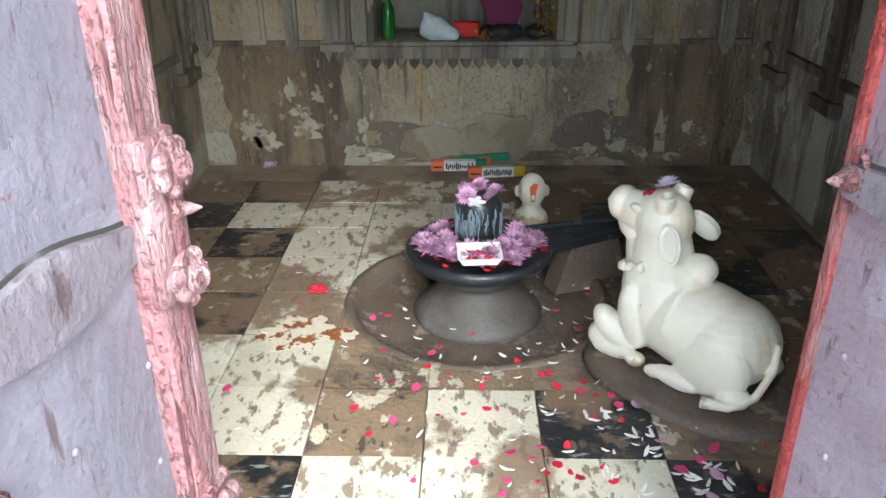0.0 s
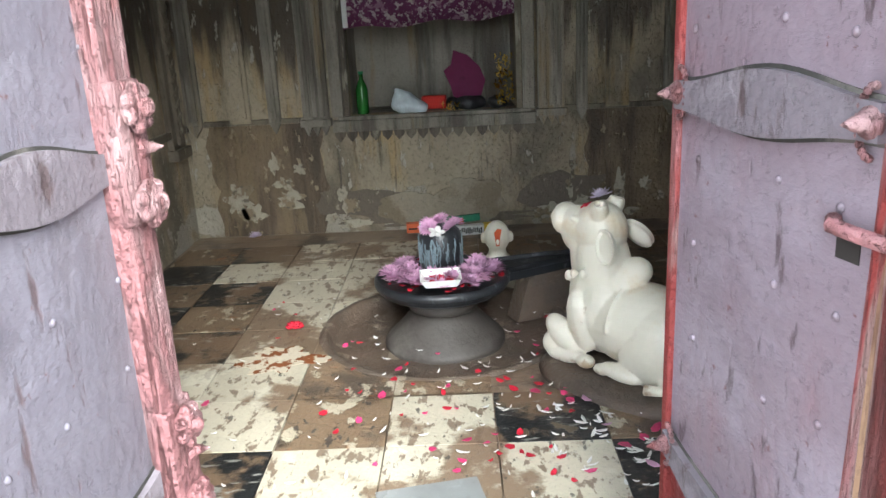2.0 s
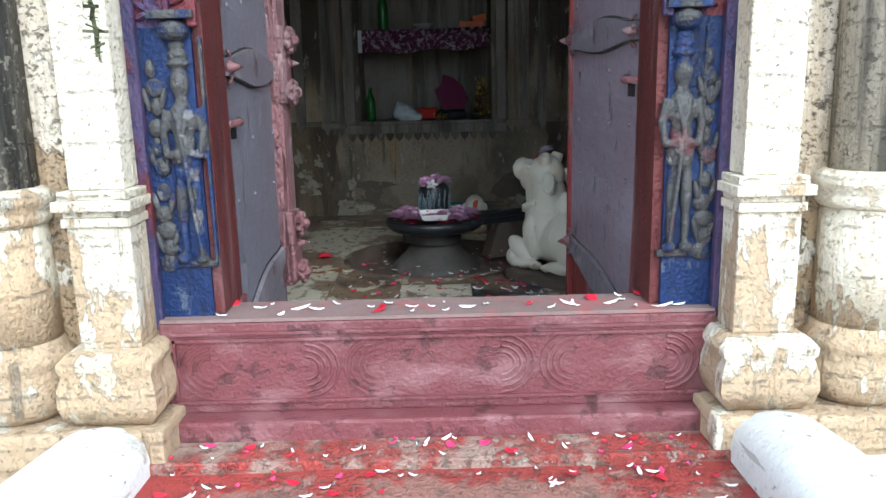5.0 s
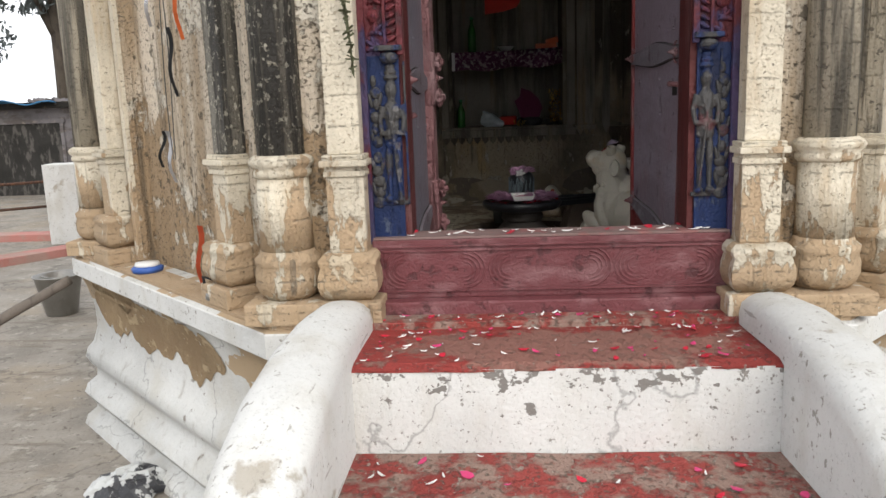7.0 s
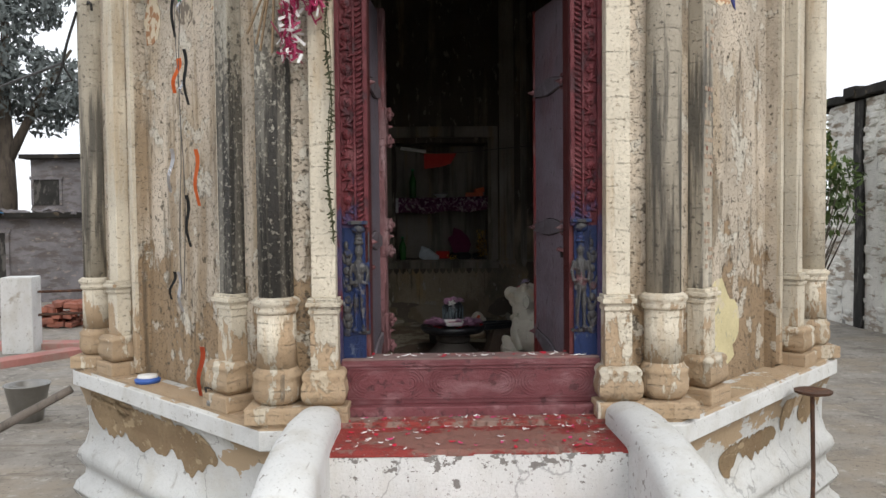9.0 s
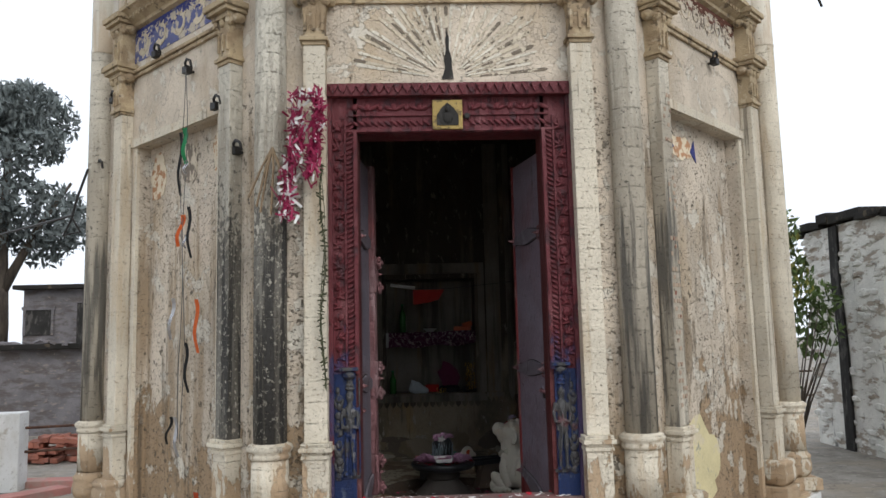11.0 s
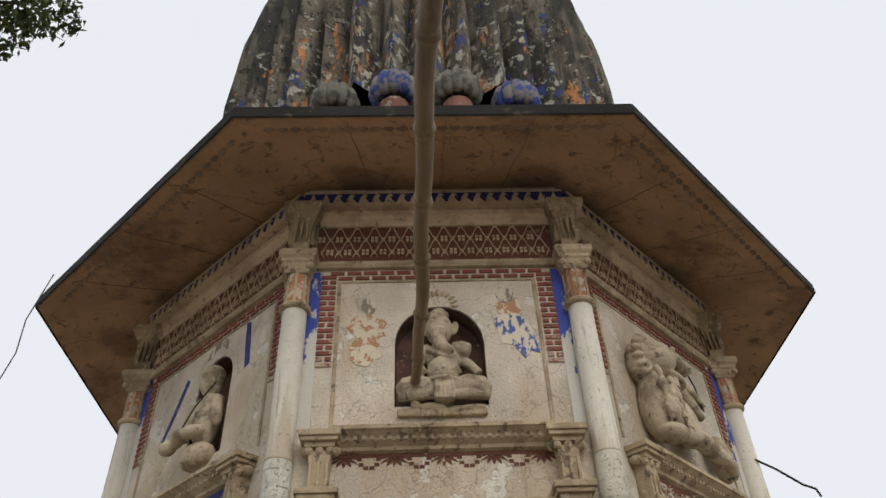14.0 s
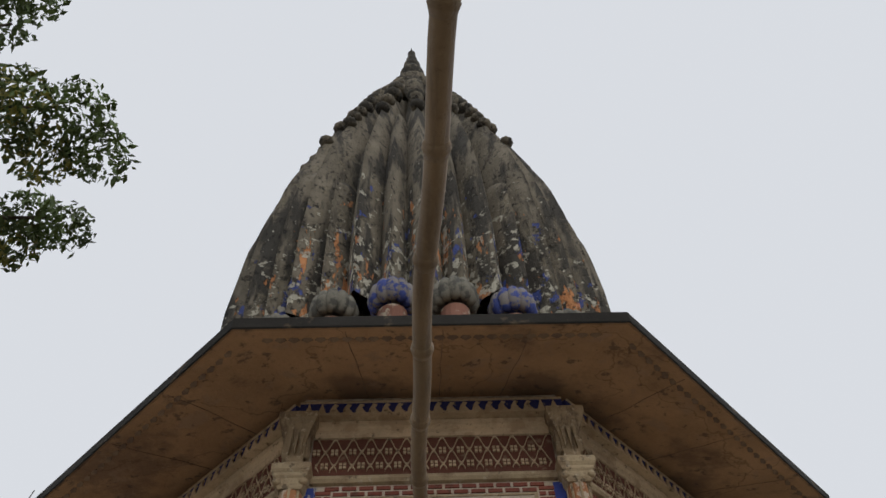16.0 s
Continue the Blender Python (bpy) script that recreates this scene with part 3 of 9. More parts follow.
def ell(bm, c, r, m=I4, u=14, v=9, rot=None):
    """An ellipsoid at c with radii r, turned by rot (degrees)."""
    t = m @ Matrix.LocRotScale(Vector(c), Euler([radians(a) for a in (rot or (0, 0, 0))]), None)
    r = (r,) * 3 if isinstance(r, (int, float)) else r
    bmesh.ops.create_uvsphere(bm, u_segments=u, v_segments=v, radius=1, matrix=t @ Matrix.Diagonal((*r, 1)))


def finish(bm, smooth=False):
    bmesh.ops.recalc_face_normals(bm, faces=bm.faces)
    for f in bm.faces:
        f.smooth = smooth
    me = bpy.data.meshes.new("mesh")
    bm.to_mesh(me)
    bm.free()
    return me


def part(name, bm, material, parent=None, label="", smooth=False):
    """One mesh object from a bmesh, under a thing or part."""
    me = finish(bm, smooth) if isinstance(bm, bmesh.types.BMesh) else bm
    if not me.materials:
        me.materials.append(material)
    ob = new(name, me)
    me.name = name
    if parent is not None:
        ob.parent = parent
        ob.matrix_parent_inverse = I4
    if label:
        ob["label"] = label
    return ob


def thing(name, label, category, m=I4, group="", kind=""):
    e = new(name)
    e.empty_display_size = 0.05
    e.matrix_basis = m
    return tagged(e, label, category, group, kind)


def soft_edges(ob, angle=40):
    for p in ob.data.polygons:
        p.use_smooth = True
    ob.data.set_sharp_from_angle(angle=radians(angle))
    return ob


def turn(x, y, z=0, deg=0):
    return pose(x, y, z, 0, 0, deg)


# ---------------------------------------------------------------- plan
HALF, SLANT = 0.92, 1.45          # half the front's width; run of the slanting walls
REAR = 0.4                        # the hinder half stands this much further back
CY = 0.03 + SLANT + HALF
GROUND = -0.85


def ringed(off):
    """The eight corners of the outline, moved outwards by off."""
    k = off * math.tan(math.pi / 8)
    h, s = HALF + k, HALF + SLANT + off
    return [(-h, 0.03 - off), (h, 0.03 - off), (s, CY - h), (s, CY + h + REAR), (h, 2 * CY - 0.03 + off + REAR), (-h, 2 * CY - 0.03 + off + REAR), (-s, CY + h + REAR), (-s, CY - h)]


V = ringed(0.0)


def band(bm, prof):
    """A moulding round the whole outline: prof is a closed section of (offset, z)."""
    rings = [[bm.verts.new((x, y, z)) for x, y in ringed(o)] for o, z in prof]
    k = len(rings)
    for j in range(k):
        a, b = rings[j], rings[(j + 1) % k]
        for i in range(8):
            bm.faces.new((a[i], a[(i + 1) % 8], b[(i + 1) % 8], b[i]))


def slab(bm, off, z0, z1):
    a = [bm.verts.new((x, y, z0)) for x, y in ringed(off)]
    b = [bm.verts.new((x, y, z1)) for x, y in ringed(off)]
    bm.faces.new(a[::-1])
    bm.faces.new(b)
    for i in range(8):
        bm.faces.new((a[i], a[(i + 1) % 8], b[(i + 1) % 8], b[i]))


FACES = {}
for i, key in enumerate(("front", "right_slant", "right", "right_back", "back", "left_back", "left", "left_slant")):
    (xa, ya), (xb, yb) = V[i], V[(i + 1) % 8]
    FACES[key] = (turn((xa + xb) / 2, (ya + yb) / 2, 0, math.degrees(math.atan2(yb - ya, xb - xa))), math.hypot(xb - xa, yb - ya) / 2)

# ---------------------------------------------------------------- ground, plinth, steps
bm = bmesh.new()
bmesh.ops.create_grid(bm, x_segments=60, y_segments=60, size=300, matrix=turn(0, 40, GROUND))
for v in bm.verts:
    d = math.hypot(v.co.x, v.co.y - 4)
    if d > 25:
        v.co.z -= min(1.0, (d - 25) / 60) * 1.2
tagged(part("ground", bm, M["ground"]), "old cracked concrete courtyard paving with damp stains", "ground", kind="structure")

bm = bmesh.new()
prof = [(0.16, 0.13), (0.175, 0.12), (0.175, 0.035), (0.15, 0.02), (0.125, -0.05), (0.10, -0.16), (0.10, -0.28), (0.125, -0.36), (0.16, -0.40),
        (0.175, -0.45), (0.15, -0.50), (0.125, -0.53), (0.13, -0.57), (0.18, -0.61), (0.20, -0.66), (0.17, -0.71), (0.145, -0.735), (0.15, -0.76),
        (0.20, -0.80), (0.22, -0.86), (0.0, -0.86), (-0.4, -0.86), (-0.4, 0.13)]
band(bm, prof)
plinth = soft_edges(part("plinth", bm, M["plinth"]), 50)
tagged(plinth, "whitewashed moulded temple plinth with large patches of peeled plaster", "plinth", kind="structure")
bm = bmesh.new()
band(bm, [(0.155, 0.131), (0.155, 0.145), (0.02, 0.15), (0.02, 0.131)])
part("plinth_ledge", bm, M["column"], plinth, "dusty brown ledge along the wall foot")
bm = bmesh.new()
band(bm, [(0.179, 0.125), (0.183, 0.12), (0.183, 0.035), (0.179, 0.03)])
part("plinth_edge", bm, M["white"], plinth, "freshly whitewashed plinth edge")

M["bare_plinth"] = worn("bare_brown_plinth_render", (0.30, 0.215, 0.125), [((0.22, 0.15, 0.085), (4, 4, 4), 0.46, 0.6, 0.8, None), ((0.44, 0.34, 0.21), (7, 7, 12), 0.58, 0.64, 0.7, None), ((0.60, 0.58, 0.52), (18, 18, 18), 0.66, 0.68, 0.8, None)], 0.95, 0.7, 90, 0.15)
PROFILE = [(0.035, 0.175), (0.02, 0.15), (-0.05, 0.125), (-0.16, 0.10), (-0.28, 0.10), (-0.36, 0.125), (-0.40, 0.16)]


def swell(z):
    for (z0, o0), (z1, o1) in zip(PROFILE, PROFILE[1:]):
        if z >= z1:
            return o0 + (o1 - o0) * (z0 - z) / (z0 - z1)
    return 0.16


def peeled(key, u0, u1, top, bottom, seed, label):
    """A patch where the limewash has come off, lying on the curve of the plinth."""
    fm, hw = FACES[key]
    b, cols = bmesh.new(), []
    n, k = 90, 10
    for i in range(n + 1):
        f = i / n
        u = u0 + (u1 - u0) * f
        fade = min(1.0, 9 * f, 9 * (1 - f)) ** 0.5
        jag = 0.10 * noise.noise(Vector((u * 5, seed, 0))) + 0.05 * noise.noise(Vector((u * 17, seed, 1)))
        jag2 = 0.03 * noise.noise(Vector((u * 9, seed, 2))) + 0.02 * noise.noise(Vector((u * 31, seed, 3)))
        mid = (top + bottom) / 2
        zt = mid + (top - mid) * fade + jag2 * fade
        zb = min(zt - 0.004, mid + (bottom - mid) * fade + jag * fade)
        cols.append([b.verts.new((u, -swell(zt + (zb - zt) * j / k) - 0.004, zt + (zb - zt) * j / k)) for j in range(k + 1)])
    for p, q in zip(cols, cols[1:]):
        for j in range(k):
            b.faces.new((p[j], q[j], q[j + 1], p[j + 1]))
    ob = part("peeled_patch", b, M["bare_plinth"], plinth, label, smooth=True)
    ob.matrix_basis = fm


LHW = FACES["left_slant"][1]
peeled("left_slant", -LHW + 0.03, LHW - 0.42, -0.01, -0.24, 1.0, "large patch of bare brown render")
peeled("left_slant", -LHW + 0.10, -LHW + 0.75, 0.02, -0.07, 2.0, "bare brown render under the ledge")
peeled("right_slant", -LHW + 0.45, -LHW + 1.25, -0.14, -0.26, 3.0, "patch of bare brown render")
peeled("right_slant", LHW - 0.75, LHW - 0.55, -0.02, -0.16, 4.0, "patch of bare brown render")
peeled("right_slant", LHW - 0.45, LHW - 0.05, -0.03, -0.22, 5.0, "patch of bare brown render")

steps = thing("entrance_steps", "white steps with worn red painted treads strewn with petals", "steps", kind="structure")
TREADS = [(0.13, 0.06, -0.53), (-0.14, -0.53, -1.0), (-0.41, -1.0, -1.46), (-0.66, -1.46, -1.9)]
for k, (z, y0, y1) in enumerate(TREADS):
    w = 0.66 + 0.02 * k
    bm = bmesh.new()
    bx(bm, -w, w, y1 + 0.004, y0 + 0.3, GROUND - 0.02, z - 0.012)
    part("step_block", bm, M["riser"], steps)
    bm = bmesh.new()
    bmesh.ops.create_grid(bm, x_segments=40, y_segments=16, size=0.5, matrix=Matrix.Translation((0, (y0 + y1) / 2, z)) @ Matrix.Diagonal((2 * w - 0.004, y0 - y1 - 0.004, 1, 1)))
    for v in bm.verts:
        v.co.z += 0.004 * noise.noise(v.co * 5) - (0.012 if v.co.y < y1 + 0.02 else 0)
        v.co.y += 0.008 * noise.noise(v.co * 9) if v.co.y < y1 + 0.02 else 0
    res = bmesh.ops.extrude_face_region(bm, geom=list(bm.faces))
    for v in res["geom"]:
        if isinstance(v, bmesh.types.BMVert):
            v.co.z += 0.006
    for v in bm.verts:
        v.co.z -= 0.006
    part("tread", bm, M["red_trodden"] if k == 0 else M["red"], steps, "worn red painted concrete tread")
bm = bmesh.new()
bx(bm, -0.675, 0.675, -0.135, 0.0, 0.10, 0.153, bevel=0.005)
part("landing_kerb", bm, M["red"], steps, "low red painted kerb before the sill")

# the two rounded side walls of the steps
for side, name in ((-1, "step_side_wall"), (1, "step_side_wall")):
    bm = bmesh.new()
    path = [(-0.02, 0.20), (-0.12, 0.235), (-0.35, 0.25), (-0.6, 0.235), (-0.85, 0.19), (-1.05, 0.11), (-1.22, 0.0), (-1.36, -0.15), (-1.46, -0.33), (-1.54, -0.55), (-1.6, -0.86)]
    rings = []
    for i, (y, z) in enumerate(path):
        f = i / (len(path) - 1)
        x0, x1 = 0.615 + 0.03 * f, 0.80 + 0.11 * f ** 0.8
        ring = []
        for k in range(9):
            a = math.pi * k / 8
            c, h = (x0 + x1) / 2, (x1 - x0) / 2
            ring.append((c - h * math.cos(a), y - 0.05 * math.sin(a) * f, z - 0.07 * (1 - math.sin(a) ** 0.7)))
        if i == len(path) - 1:
            ring = [(px, py, -0.86) for px, py, pz in ring]
        rings.append([bm.verts.new((side * px, py, pz)) for px, py, pz in ring])
    low = [[bm.verts.new((r[0].co.x, r[0].co.y, -0.87)), bm.verts.new((r[-1].co.x, r[-1].co.y, -0.87))] for r in rings]
    for j in range(len(rings) - 1):
        a, b = rings[j], rings[j + 1]
        for k in range(8):
            bm.faces.new((a[k], a[k + 1], b[k + 1], b[k]))
        bm.faces.new((low[j][0], a[0], b[0], low[j + 1][0]))
        bm.faces.new((a[-1], low[j][1], low[j + 1][1], b[-1]))
    bm.faces.new([*rings[0], low[0][1], low[0][0]])
    ob = part(name, bm, M["white"])
    soft_edges(ob, 60)
    tagged(ob, "thick rounded whitewashed side wall of the steps", "side wall", group="side walls of the steps", kind="structure")

# ---------------------------------------------------------------- walls
TOP = 5.5
THICK = 0.32


def arch(w, z0, z1, n=12):
    """Points of a round-headed opening, from the lower left round to the lower right."""
    h = min(w, (z1 - z0) * 0.45)
    return [(-w, z0)] + [(-w * math.cos(math.pi * i / n), z1 - h + h * math.sin(math.pi * i / n)) for i in range(n + 1)] + [(w, z0)]


def arch_wall(bm, hw, z0, z1, w, a0, a1, y0, y1, m, cx=0.0):
    """A wall from z0 to z1 with an arched opening of half width w from a0 to a1, in the layer y0..y1."""
    bx(bm, -hw, hw, y0, y1, z0, a0, m)
    bx(bm, -hw, cx - w, y0, y1, a0, z1, m)
    bx(bm, cx + w, hw, y0, y1, a0, z1, m)
    pts = arch(w, a0, a1)[1:-1]
    for (xa, za), (xb, zb) in zip(pts, pts[1:]):
        prism(bm, [(cx + xa, za), (cx + xb, zb), (cx + xb, z1), (cx + xa, z1)], y0, y1, m)


def plain_wall(name, m, hw, label):
    bm = bmesh.new()
    bx(bm, -hw, hw, 0, THICK, 0.13, TOP, m)
    return tagged(part(name, bm, M["plaster"]), label, "wall", kind="structure")


for key in ("right", "right_back", "back", "left_back", "left"):
    m, hw = FACES[key]
    plain_wall("wall_" + key, m, hw, "weathered cream lime plaster temple wall")

# front wall with its doorway and the arched niche above
m, hw = FACES["front"]
bm = bmesh.new()
FW = 0.632
bx(bm, -hw, -FW, 0, 0.55, 0.13, 2.57, m)
bx(bm, FW, hw, 0, 0.55, 0.13, 2.57, m)
bx(bm, -hw, hw, 0.16, 0.55, 2.57, TOP, m)
bx(bm, -hw, hw, 0, 0.16, 2.57, 3.60, m)
arch_wall(bm, hw, 3.60, TOP, 0.285, 3.66, 4.40, 0, 0.16, m)
wall_front = tagged(part("wall_front", bm, M["plaster"]), "weathered cream front wall with doorway and arched niche", "wall", kind="structure")

# slanting walls with a tall sunk panel and a niche
for key, cx in (("left_slant", 0.0), ("right_slant", 0.0)):
    m, hw = FACES[key]
    bm = bmesh.new()
    bx(bm, -hw, hw, 0.16, THICK, 0.13, TOP, m)
    pw = 0.50
    bx(bm, -hw, -pw, 0, 0.16, 0.13, 2.53, m)
    bx(bm, pw, hw, 0, 0.16, 0.13, 2.53, m)
    bx(bm, -pw, pw, 0.075, 0.16, 0.13, 2.53, m)
    bx(bm, -hw, hw, 0, 0.16, 2.53, 3.6, m)
    if key == "left_slant":
        arch_wall(bm, hw, 3.6, TOP, 0.22, 3.66, 4.45, 0, 0.16, m, 0.1)
    else:
        bx(bm, -hw, hw, 0, 0.16, 3.6, TOP, m)
    w = tagged(part("wall_" + key, bm, M["plaster"]), "weathered cream wall with a tall sunk panel and statue above", "wall", kind="structure")
    bm = bmesh.new()
    for sx in (-1, 1):
        bx(bm, sx * pw, sx * (pw + 0.045), -0.022, 0.0, 0.16, 2.53, m)
    bx(bm, -pw - 0.06, pw + 0.06, -0.035, 0.0, 2.532, 2.585, m)
    part("panel_frame", bm, M["column"], w, "cracked raised moulding round the sunk panel")

# ---------------------------------------------------------------- columns and pilasters
SHAFT = [(0.083, 0.73), (0.083, 1.6), (0.081, 2.6), (0.0803, 3.30)]


def corner_column(x, y, mat, painted):
    t = thing("corner_column", "slender round corner column with bulbous base and painted capital", "column", turn(x, y), "corner columns", "structure")
    bm = bmesh.new()
    bx(bm, -0.135, 0.135, -0.135, 0.135, 0.146, 0.225, bevel=0.008)
    part("plinth_block", bm, M["column"], t)
    bm = bmesh.new()
    lathe(bm, [(0.085, 0.226), (0.107, 0.245), (0.12, 0.275), (0.12, 0.315), (0.112, 0.345), (0.116, 0.352), (0.118, 0.37), (0.10, 0.385), (0.096, 0.40)], 28)
    part("base", bm, M["column"], t, smooth=True)
    bm = bmesh.new()
    lathe(bm, [(0.094, 0.40), (0.092, 0.655)], 28)
    part("lower_shaft", bm, M["column"], t, "paler scraped lower shaft", smooth=True)
    bm = bmesh.new()
    lathe(bm, [(0.094, 0.655), (0.104, 0.665), (0.104, 0.68), (0.098, 0.685), (0.112, 0.70), (0.116, 0.712), (0.108, 0.725), (0.09, 0.735)], 28)
    part("ring", bm, M["column"], t, smooth=True)
    bm = bmesh.new()
    lathe(bm, SHAFT, 28)
    part("shaft", bm, mat, t, smooth=True)
    bm = bmesh.new()
    lathe(bm, [(0.0803, 3.301), (0.0825, 3.305), (0.0825, 3.318), (0.080, 3.322), (0.079, 4.34)], 28)
    part("upper_shaft", bm, M["column_pale"], t, "smooth whitewashed upper shaft", smooth=True)
    bm = bmesh.new()
    lathe(bm, [(0.08, 4.335), (0.10, 4.345), (0.105, 4.36), (0.10, 4.375), (0.082, 4.385)], 28)
    part("upper_ring", bm, M["cream"], t, smooth=True)
    bm = bmesh.new()
    lathe(bm, [(0.078, 4.385), (0.076, 4.62)], 12)
    part("painted_neck", bm, M["orange_paint"], t, "orange and white striped painted neck")
    bm = bmesh.new()
    for k in range(8):
        a = 2 * math.pi * k / 8
        bx(bm, 0.074, 0.081, -0.008, 0.008, 4.39, 4.62, pose(0, 0, 0, 0, 0, math.degrees(a)))
    part("neck_fillets", bm, M["cream"], t)
    bm = bmesh.new()
    squared(bm, [(0.076, 4.62), (0.090, 4.65), (0.094, 4.69), (0.106, 4.705), (0.108, 4.725), (0.126, 4.745), (0.128, 4.785), (0.116, 4.80)])
    for sx in (-1, 1):
        for sy in (-1, 1):
            ell(bm, (0.086 * sx, 0.086 * sy, 4.668), (0.030, 0.030, 0.026), u=10, v=7)
    part("capital", bm, M["cream"], t, "weathered cream scrolled capital")
    bm = bmesh.new()
    squared(bm, [(0.062, 4.80), (0.068, 4.83), (0.056, 4.86), (0.060, 5.00), (0.090, 5.10), (0.100, 5.12), (0.112, 5.135), (0.116, 5.16), (0.132, 5.18), (0.132, 5.235)])
    for k in range(4):
        a = pose(0, 0, 0, 0, 0, 90 * k)
        for u in (-0.05, 0, 0.05):
            prism(bm, [(u * 0.8 - 0.015, 5.08), (u * 0.8, 4.90), (u * 0.8 + 0.015, 5.08)], -0.092, -0.05, a)
    part("upper_capital", bm, M["capital_dark"], t, "stained leaf-carved upper capital")
    return t


def flat_pilaster(m, u, mat, upper=True):
    t = thing("pilaster", "flat cream plaster pilaster with moulded base and capitals", "pilaster", m @ turn(u, 0), "wall pilasters", "structure")
    bm = bmesh.new()
    bx(bm, -0.115, 0.115, -0.16, 0, 0.146, 0.225, bevel=0.008)
    part("plinth_block", bm, M["column"], t)
    bm = bmesh.new()
    squared(bm, [(0.078, 0.226), (0.098, 0.25), (0.105, 0.28), (0.103, 0.315), (0.094, 0.345), (0.10, 0.355), (0.10, 0.372), (0.084, 0.39)], turn(0, -0.045), 1.0)
    soft_edges(part("base", bm, M["column"], t), 70)
    bm = bmesh.new()
    bx(bm, -0.066, 0.066, -0.095, 0, 0.39, 0.655, bevel=0.006)
    part("lower_shaft", bm, M["column"], t, "lower shaft with flaking limewash")
    bm = bmesh.new()
    for w, d, z0, z1 in ((0.072, 0.105, 0.655, 0.675), (0.068, 0.10, 0.675, 0.69), (0.082, 0.12, 0.69, 0.712), (0.074, 0.105, 0.712, 0.73)):
        bx(bm, -w, w, -d, 0, z0, z1, bevel=0.004)
    part("ring", bm, M["column"], t)
    bm = bmesh.new()
    bx(bm, -0.058, 0.058, -0.082, 0, 0.73, 2.765, bevel=0.006)
    part("shaft", bm, mat, t)
    bm = bmesh.new()
    for w, d, z0, z1 in ((0.062, 0.09, 2.765, 2.785), (0.074, 0.105, 2.785, 2.805), (0.066, 0.09, 2.805, 2.82)):
        bx(bm, -w, w, -d, 0, z0, z1, bevel=0.004)
    part("upper_ring", bm, M["cream"], t)
    for z0, z1, zc in ((2.82, 3.0, 3.11), (3.115, 3.34, 3.47)):
        bm = bmesh.new()
        squared(bm, [(0.056, z0), (0.054, z1 - 0.1), (0.062, z1 - 0.02), (0.07, z1)], turn(0, -0.03), 1.0)
        for u2 in (-0.045, 0, 0.045):
            bx(bm, u2 - 0.008, u2 + 0.008, -0.098, -0.05, z0 + 0.02, z1 - 0.06, bevel=0.003)
        part("neck", bm, M["cream"], t)
        bm = bmesh.new()
        for u2 in (-0.06, 0, 0.06):
            ell(bm, (u2, -0.085, z1 + 0.01), (0.028, 0.03, 0.032), u=8, v=6)
        for sx in (-1, 1):
            ell(bm, (0.085 * sx, -0.045, z1 + 0.02), (0.03, 0.04, 0.03), u=8, v=6)
        bx(bm, -0.085, 0.085, -0.115, 0, z1 + 0.02, z1 + 0.05, bevel=0.005)
        bx(bm, -0.105, 0.105, -0.14, 0, z1 + 0.05, z1 + 0.075, bevel=0.005)
        bx(bm, -0.118, 0.118, -0.155, 0, z1 + 0.075, z1 + 0.112, bevel=0.007)
        part("capital", bm, M["cream"], t, "weathered capital with hanging drops")
    return t


for i, (x, y) in enumerate(V):
    d = Vector((x, y - CY)).normalized() * 0.035
    corner_column(x + d.x, y + d.y, M["column_sooty"] if i == 0 else M["column_grey"] if i in (1, 7) else M["column"], i in (0, 1))
for key in ("front", "right_slant", "left_slant", "right", "left"):
    m, hw = FACES[key]
    off = 0.22 if key == "front" else 0.36
    for sx in (-1, 1):
        mat = M["column"]
        if key == "left_slant" and sx == 1:
            mat = M["column_sooty"]
        elif key == "right_slant" and sx == -1:
            mat = M["column_grey"]
        flat_pilaster(m, sx * (hw - off), mat)

